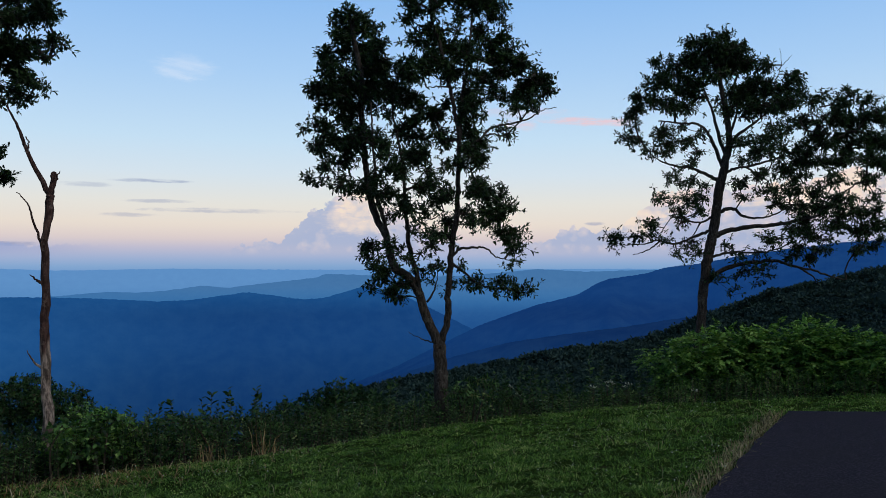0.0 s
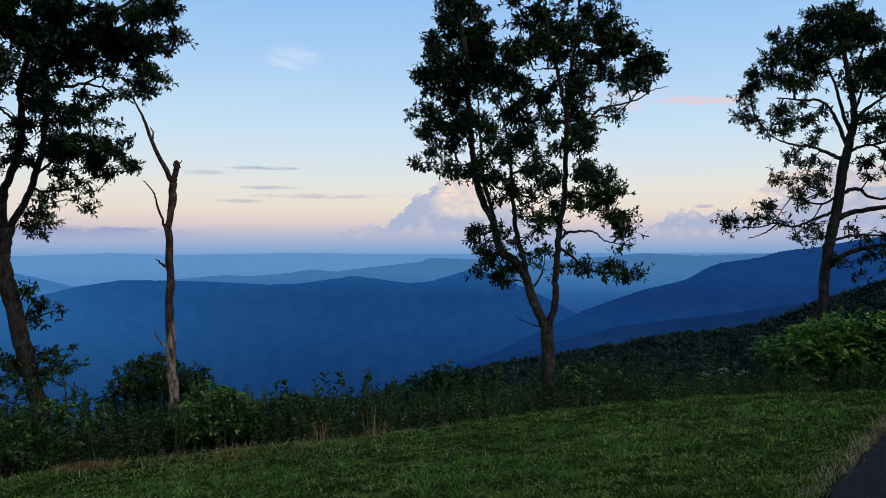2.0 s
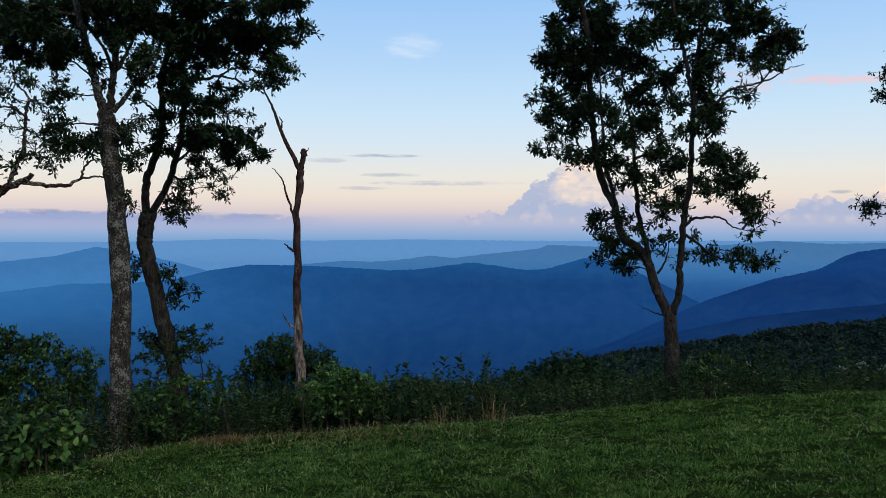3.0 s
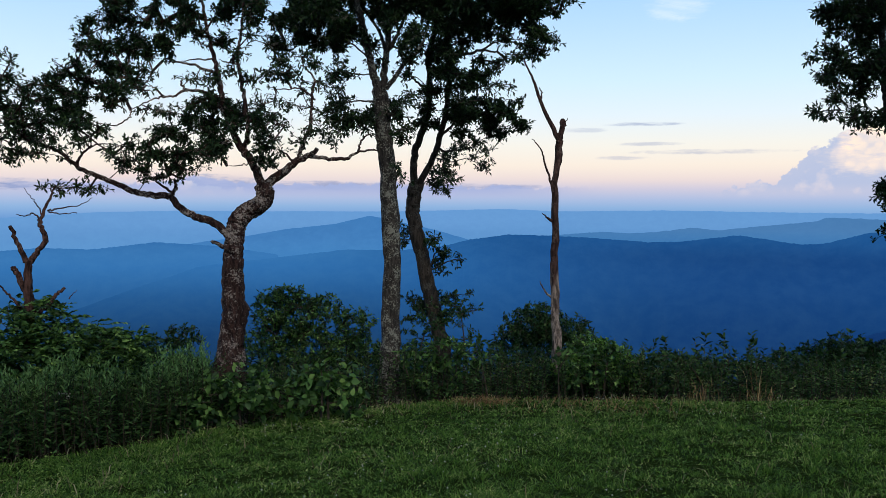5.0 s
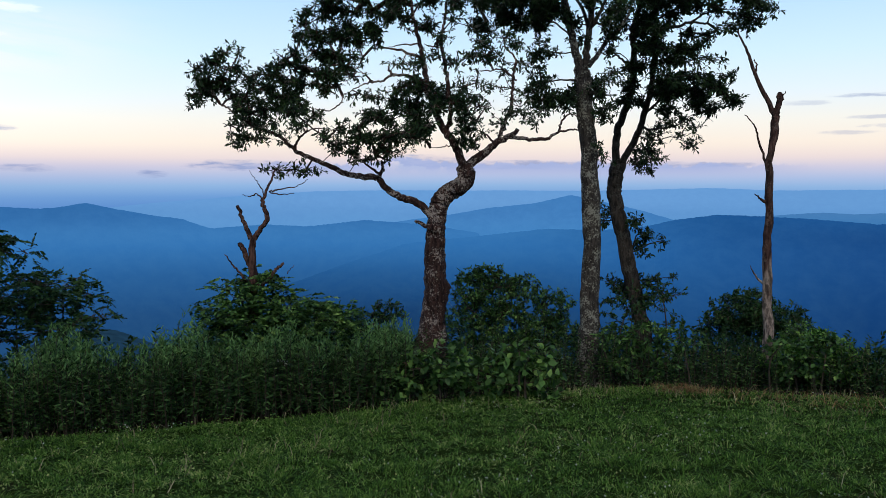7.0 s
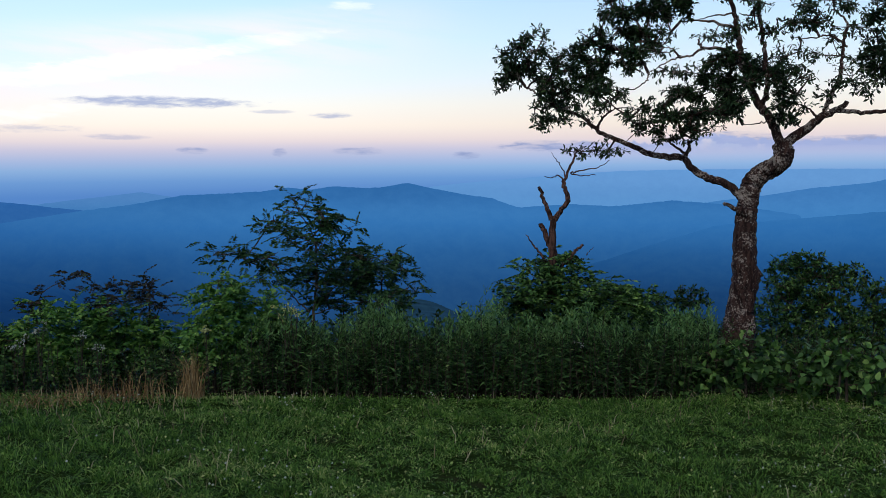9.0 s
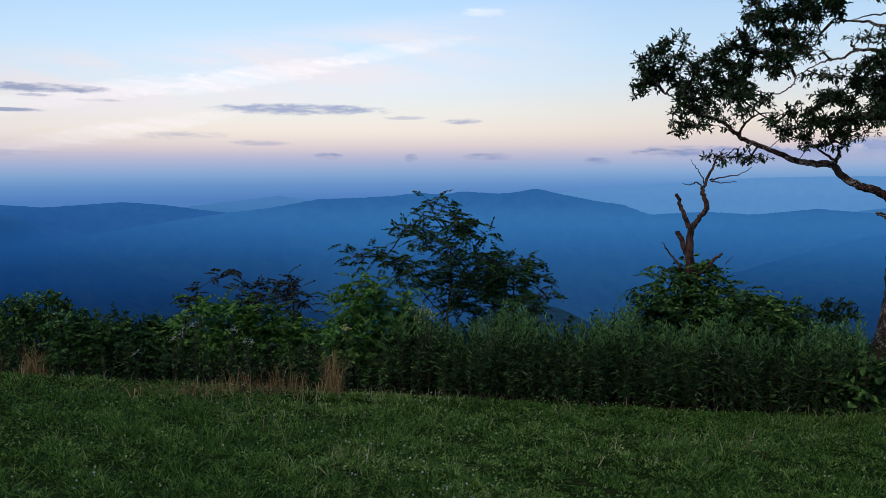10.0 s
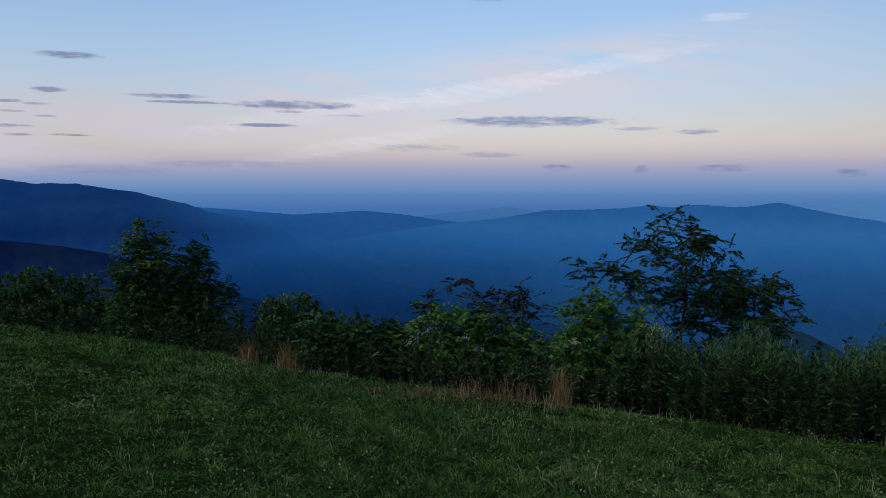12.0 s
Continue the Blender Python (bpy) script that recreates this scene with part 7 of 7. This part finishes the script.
# straw: cut dry blades along the rim and the asphalt
sx, sy, sa, sr = lawn_points(rng, 60000, 2.6, 0.3)
gap = lawn_edge(sa) - sr
slab_gap = np.minimum.reduce([np.hypot(sx - a, sy - b) for a, b in zip(np.linspace(2.05, 4.45, 14), np.linspace(6.5, 10.75, 14))])
chance = np.exp(-np.maximum(gap, 0) / 0.5) * np.interp(sa, [-36, 5, 12, 40, 50, 60, 85, 105, 127], [0.1, 0.1, 0.4, 0.35, 0.2, 0.05, 0.3, 0.3, 0.1]) + 0.55 * np.exp(-slab_gap / 0.2) + 0.06 * (noise_field(sx, sy, 1.6, 9) > 0.7) + 0.008
pick = rng.uniform(0, 1, len(sx)) < chance * 0.8
sx, sy = sx[pick], sy[pick]
along = rng.uniform(0, 1, 900)
sx = np.concatenate([sx, 2.0 + 2.35 * along - np.abs(rng.normal(0, 0.11, 900))])
sy = np.concatenate([sy, 6.45 + 4.25 * along + rng.normal(0, 0.08, 900)])
tagged(repeat_object("straw", blade_blocks(sx, sy, rng.uniform(0.04, 0.15, len(sx)), np.full(len(sx), 0.004), rng, 0.7), [(0, 1, 2, 4), (4, 2, 3)], STRAW), "dry tan straw at the rim of lawn", "straw", kind="stuff")


def tan_tuft(az, r, wide, tall, n, seed, label):
    """A tuft of dead upright grass."""
    gen = np.random.default_rng(seed)
    c = spot(az, r)
    px, py = gen.normal(0, 0.5, n), gen.normal(0, 0.5, n)
    x, y = c.x + px * wide, c.y + py * wide
    ob = repeat_object("grass_tuft", blade_blocks(x, y, gen.uniform(0.35, 1.1, n) * tall * np.exp(-0.5 * (px ** 2 + py ** 2)), np.full(n, 0.003), gen, 0.3), [(0, 1, 2, 4), (4, 2, 3)], DRY)
    return tagged(ob, label, "grass tuft", kind="stuff")


tan_tuft(84.3, 7.95, 0.11, 0.50, 240, 1, "upright tan dead grass tuft among weeds")
tan_tuft(87.5, 8.1, 0.34, 0.36, 120, 2, "thin tan grass among low weeds")
tan_tuft(90.5, 8.15, 0.25, 0.30, 80, 3, "sparse brown grass under shrub")
tan_tuft(103.0, 9.4, 0.15, 0.40, 220, 4, "tan dead grass tuft before green shrub")
tan_tuft(105.6, 9.7, 0.14, 0.36, 200, 5, "small tan dead grass tuft on the rim")
tan_tuft(12.3, 10.4, 0.2, 0.45, 40, 6, "pale dry stalks standing in green weeds")
tan_tuft(15.5, 10.3, 0.25, 0.38, 40, 7, "brown dry stalks at the lawn's rim")


def straw_pile(az, r, wide, n, seed):
    """A flat heap of raked dry cuttings."""
    gen = np.random.default_rng(seed)
    c = spot(az, r)
    px, py = gen.normal(0, wide, n), gen.normal(0, wide * 0.35, n)
    a = radians(az)
    x, y = c.x + px * math.cos(a) - py * math.sin(a), c.y + px * math.sin(a) + py * math.cos(a)
    ob = repeat_object("straw_pile", blade_blocks(x, y, gen.uniform(0.05, 0.13, n), np.full(n, 0.004), gen, 1.6), [(0, 1, 2, 4), (4, 2, 3)], DRY)
    return tagged(ob, "flat heap of brown cut grass at the rim", "cut grass", kind="stuff")


straw_pile(30.5, 9.75, 0.17, 330, 8)
straw_pile(22.0, 9.6, 0.8, 260, 9)
straw_pile(91.5, 8.0, 0.45, 380, 10)


def flower_stalk(az, r, tall, wide, n, mat, seed, label):
    """A leafy stalk with a loose head of small blossoms."""
    gen = np.random.default_rng(seed)
    root = new("wildflower")
    root.matrix_world = Matrix.Translation(spot(az, r)) @ pose(0, 0, 0, 0, 0, az)
    tagged(root, label, "wildflower", "wildflowers in the weeds")
    heads, v, f = [], [], []
    for k in range(5):
        top = Vector((gen.normal(0, wide * 0.6), gen.normal(0, wide * 0.6), tall * gen.uniform(0.9, 1.05)))
        line = smooth_line([Vector((0, 0, -0.03)), Vector((top.x * 0.3, top.y * 0.3, tall * 0.6)), top], 4)
        tube(v, f, line, [0.004 - 0.002 * i / (len(line) - 1) for i in range(len(line))], 4)
        heads.append(np.array(top))
    stalk = under(root, mesh_object("stalk", v, f, TWIG, True))
    c = np.array(heads)[gen.integers(0, 5, n)] + gen.normal(0, wide * 0.28, (n, 3)) * np.array([1, 1, 0.6])
    o = np.array([(1, 0, 0), (-1, 0, 0), (0, 1, 0), (0, -1, 0), (0, 0, 1), (0, 0, -1)], float)
    fc = [(0, 2, 4), (2, 1, 4), (1, 3, 4), (3, 0, 4), (2, 0, 5), (1, 2, 5), (3, 1, 5), (0, 3, 5)]
    under(stalk, tagged(repeat_object("blossom", c[:, None, :] + o[None] * gen.uniform(0.005, 0.011, n)[:, None, None], fc, mat), kind="stuff"))
    return root


FLOWERS_YELLOW = [(83.20, 8.2, 0.66, 0.05), (77.40, 8.3, 0.88, 0.09), (78.00, 8.35, 0.82, 0.08), (101.06, 9.9, 0.48, 0.06)]
FLOWERS_WHITE = [(94.24, 9.0, 0.60, 0.06), (94.77, 8.9, 0.53, 0.05), (90.93, 8.8, 0.63, 0.05), (89.88, 8.7, 0.48, 0.05), (96.97, 8.8, 0.34, 0.04), (93.27, 8.8, 0.69, 0.05), (-4.68, 12.9, 0.51, 0.05), (-11.15, 13.4, 0.44, 0.06), (-12.45, 13.5, 0.40, 0.06), (-10.21, 13.3, 0.40, 0.05), (-16.81, 13.6, 0.23, 0.05), (58.05, 8.3, 0.57, 0.05), (31.64, 10.4, 0.43, 0.05), (-5.29, 12.9, 0.37, 0.06), (-11.55, 13.4, 0.43, 0.06)]
for i, (az, r, tall, wide) in enumerate(FLOWERS_YELLOW):
    flower_stalk(az, r, tall, wide, 70, YELLOW, 300 + i, "pale yellow flower heads above green weeds")
for i, (az, r, tall, wide) in enumerate(FLOWERS_WHITE):
    flower_stalk(az, r, tall, wide, 26, PETAL, 330 + i, "small white flower heads in dark weeds")


def dots(name, x, y, h, size, mat, label, category):
    """Small clover heads: tiny octahedra standing in the grass."""
    z = ground_z(x, y) + h
    c = np.stack([x, y, z], 1)
    o = np.array([(1, 0, 0), (-1, 0, 0), (0, 1, 0), (0, -1, 0), (0, 0, 1), (0, 0, -1)], float)
    f = [(0, 2, 4), (2, 1, 4), (1, 3, 4), (3, 0, 4), (2, 0, 5), (1, 2, 5), (3, 1, 5), (0, 3, 5)]
    return tagged(repeat_object(name, c[:, None, :] + o[None] * size[:, None, None], f, mat), label, category, kind="stuff")


fx, fy, fa, fr = lawn_points(rng, 9000, 3.0, 0.0)
pick = noise_field(fx, fy, 1.4, 21) * noise_field(fx, fy, 4.0, 22) > rng.uniform(0.12, 0.95, len(fx))
fx, fy = fx[pick], fy[pick]
dots("clover_flowers", fx, fy, rng.uniform(0.05, 0.10, len(fx)), rng.uniform(0.005, 0.0095, len(fx)), PETAL, "small white clover heads in the grass", "clover")
fx, fy, fa, fr = lawn_points(rng, 260, 4.0, 0.0)
dots("yellow_flowers", fx, fy, rng.uniform(0.05, 0.10, len(fx)), rng.uniform(0.006, 0.010, len(fx)), YELLOW, "tiny pale yellow flowers in the grass", "wildflower")
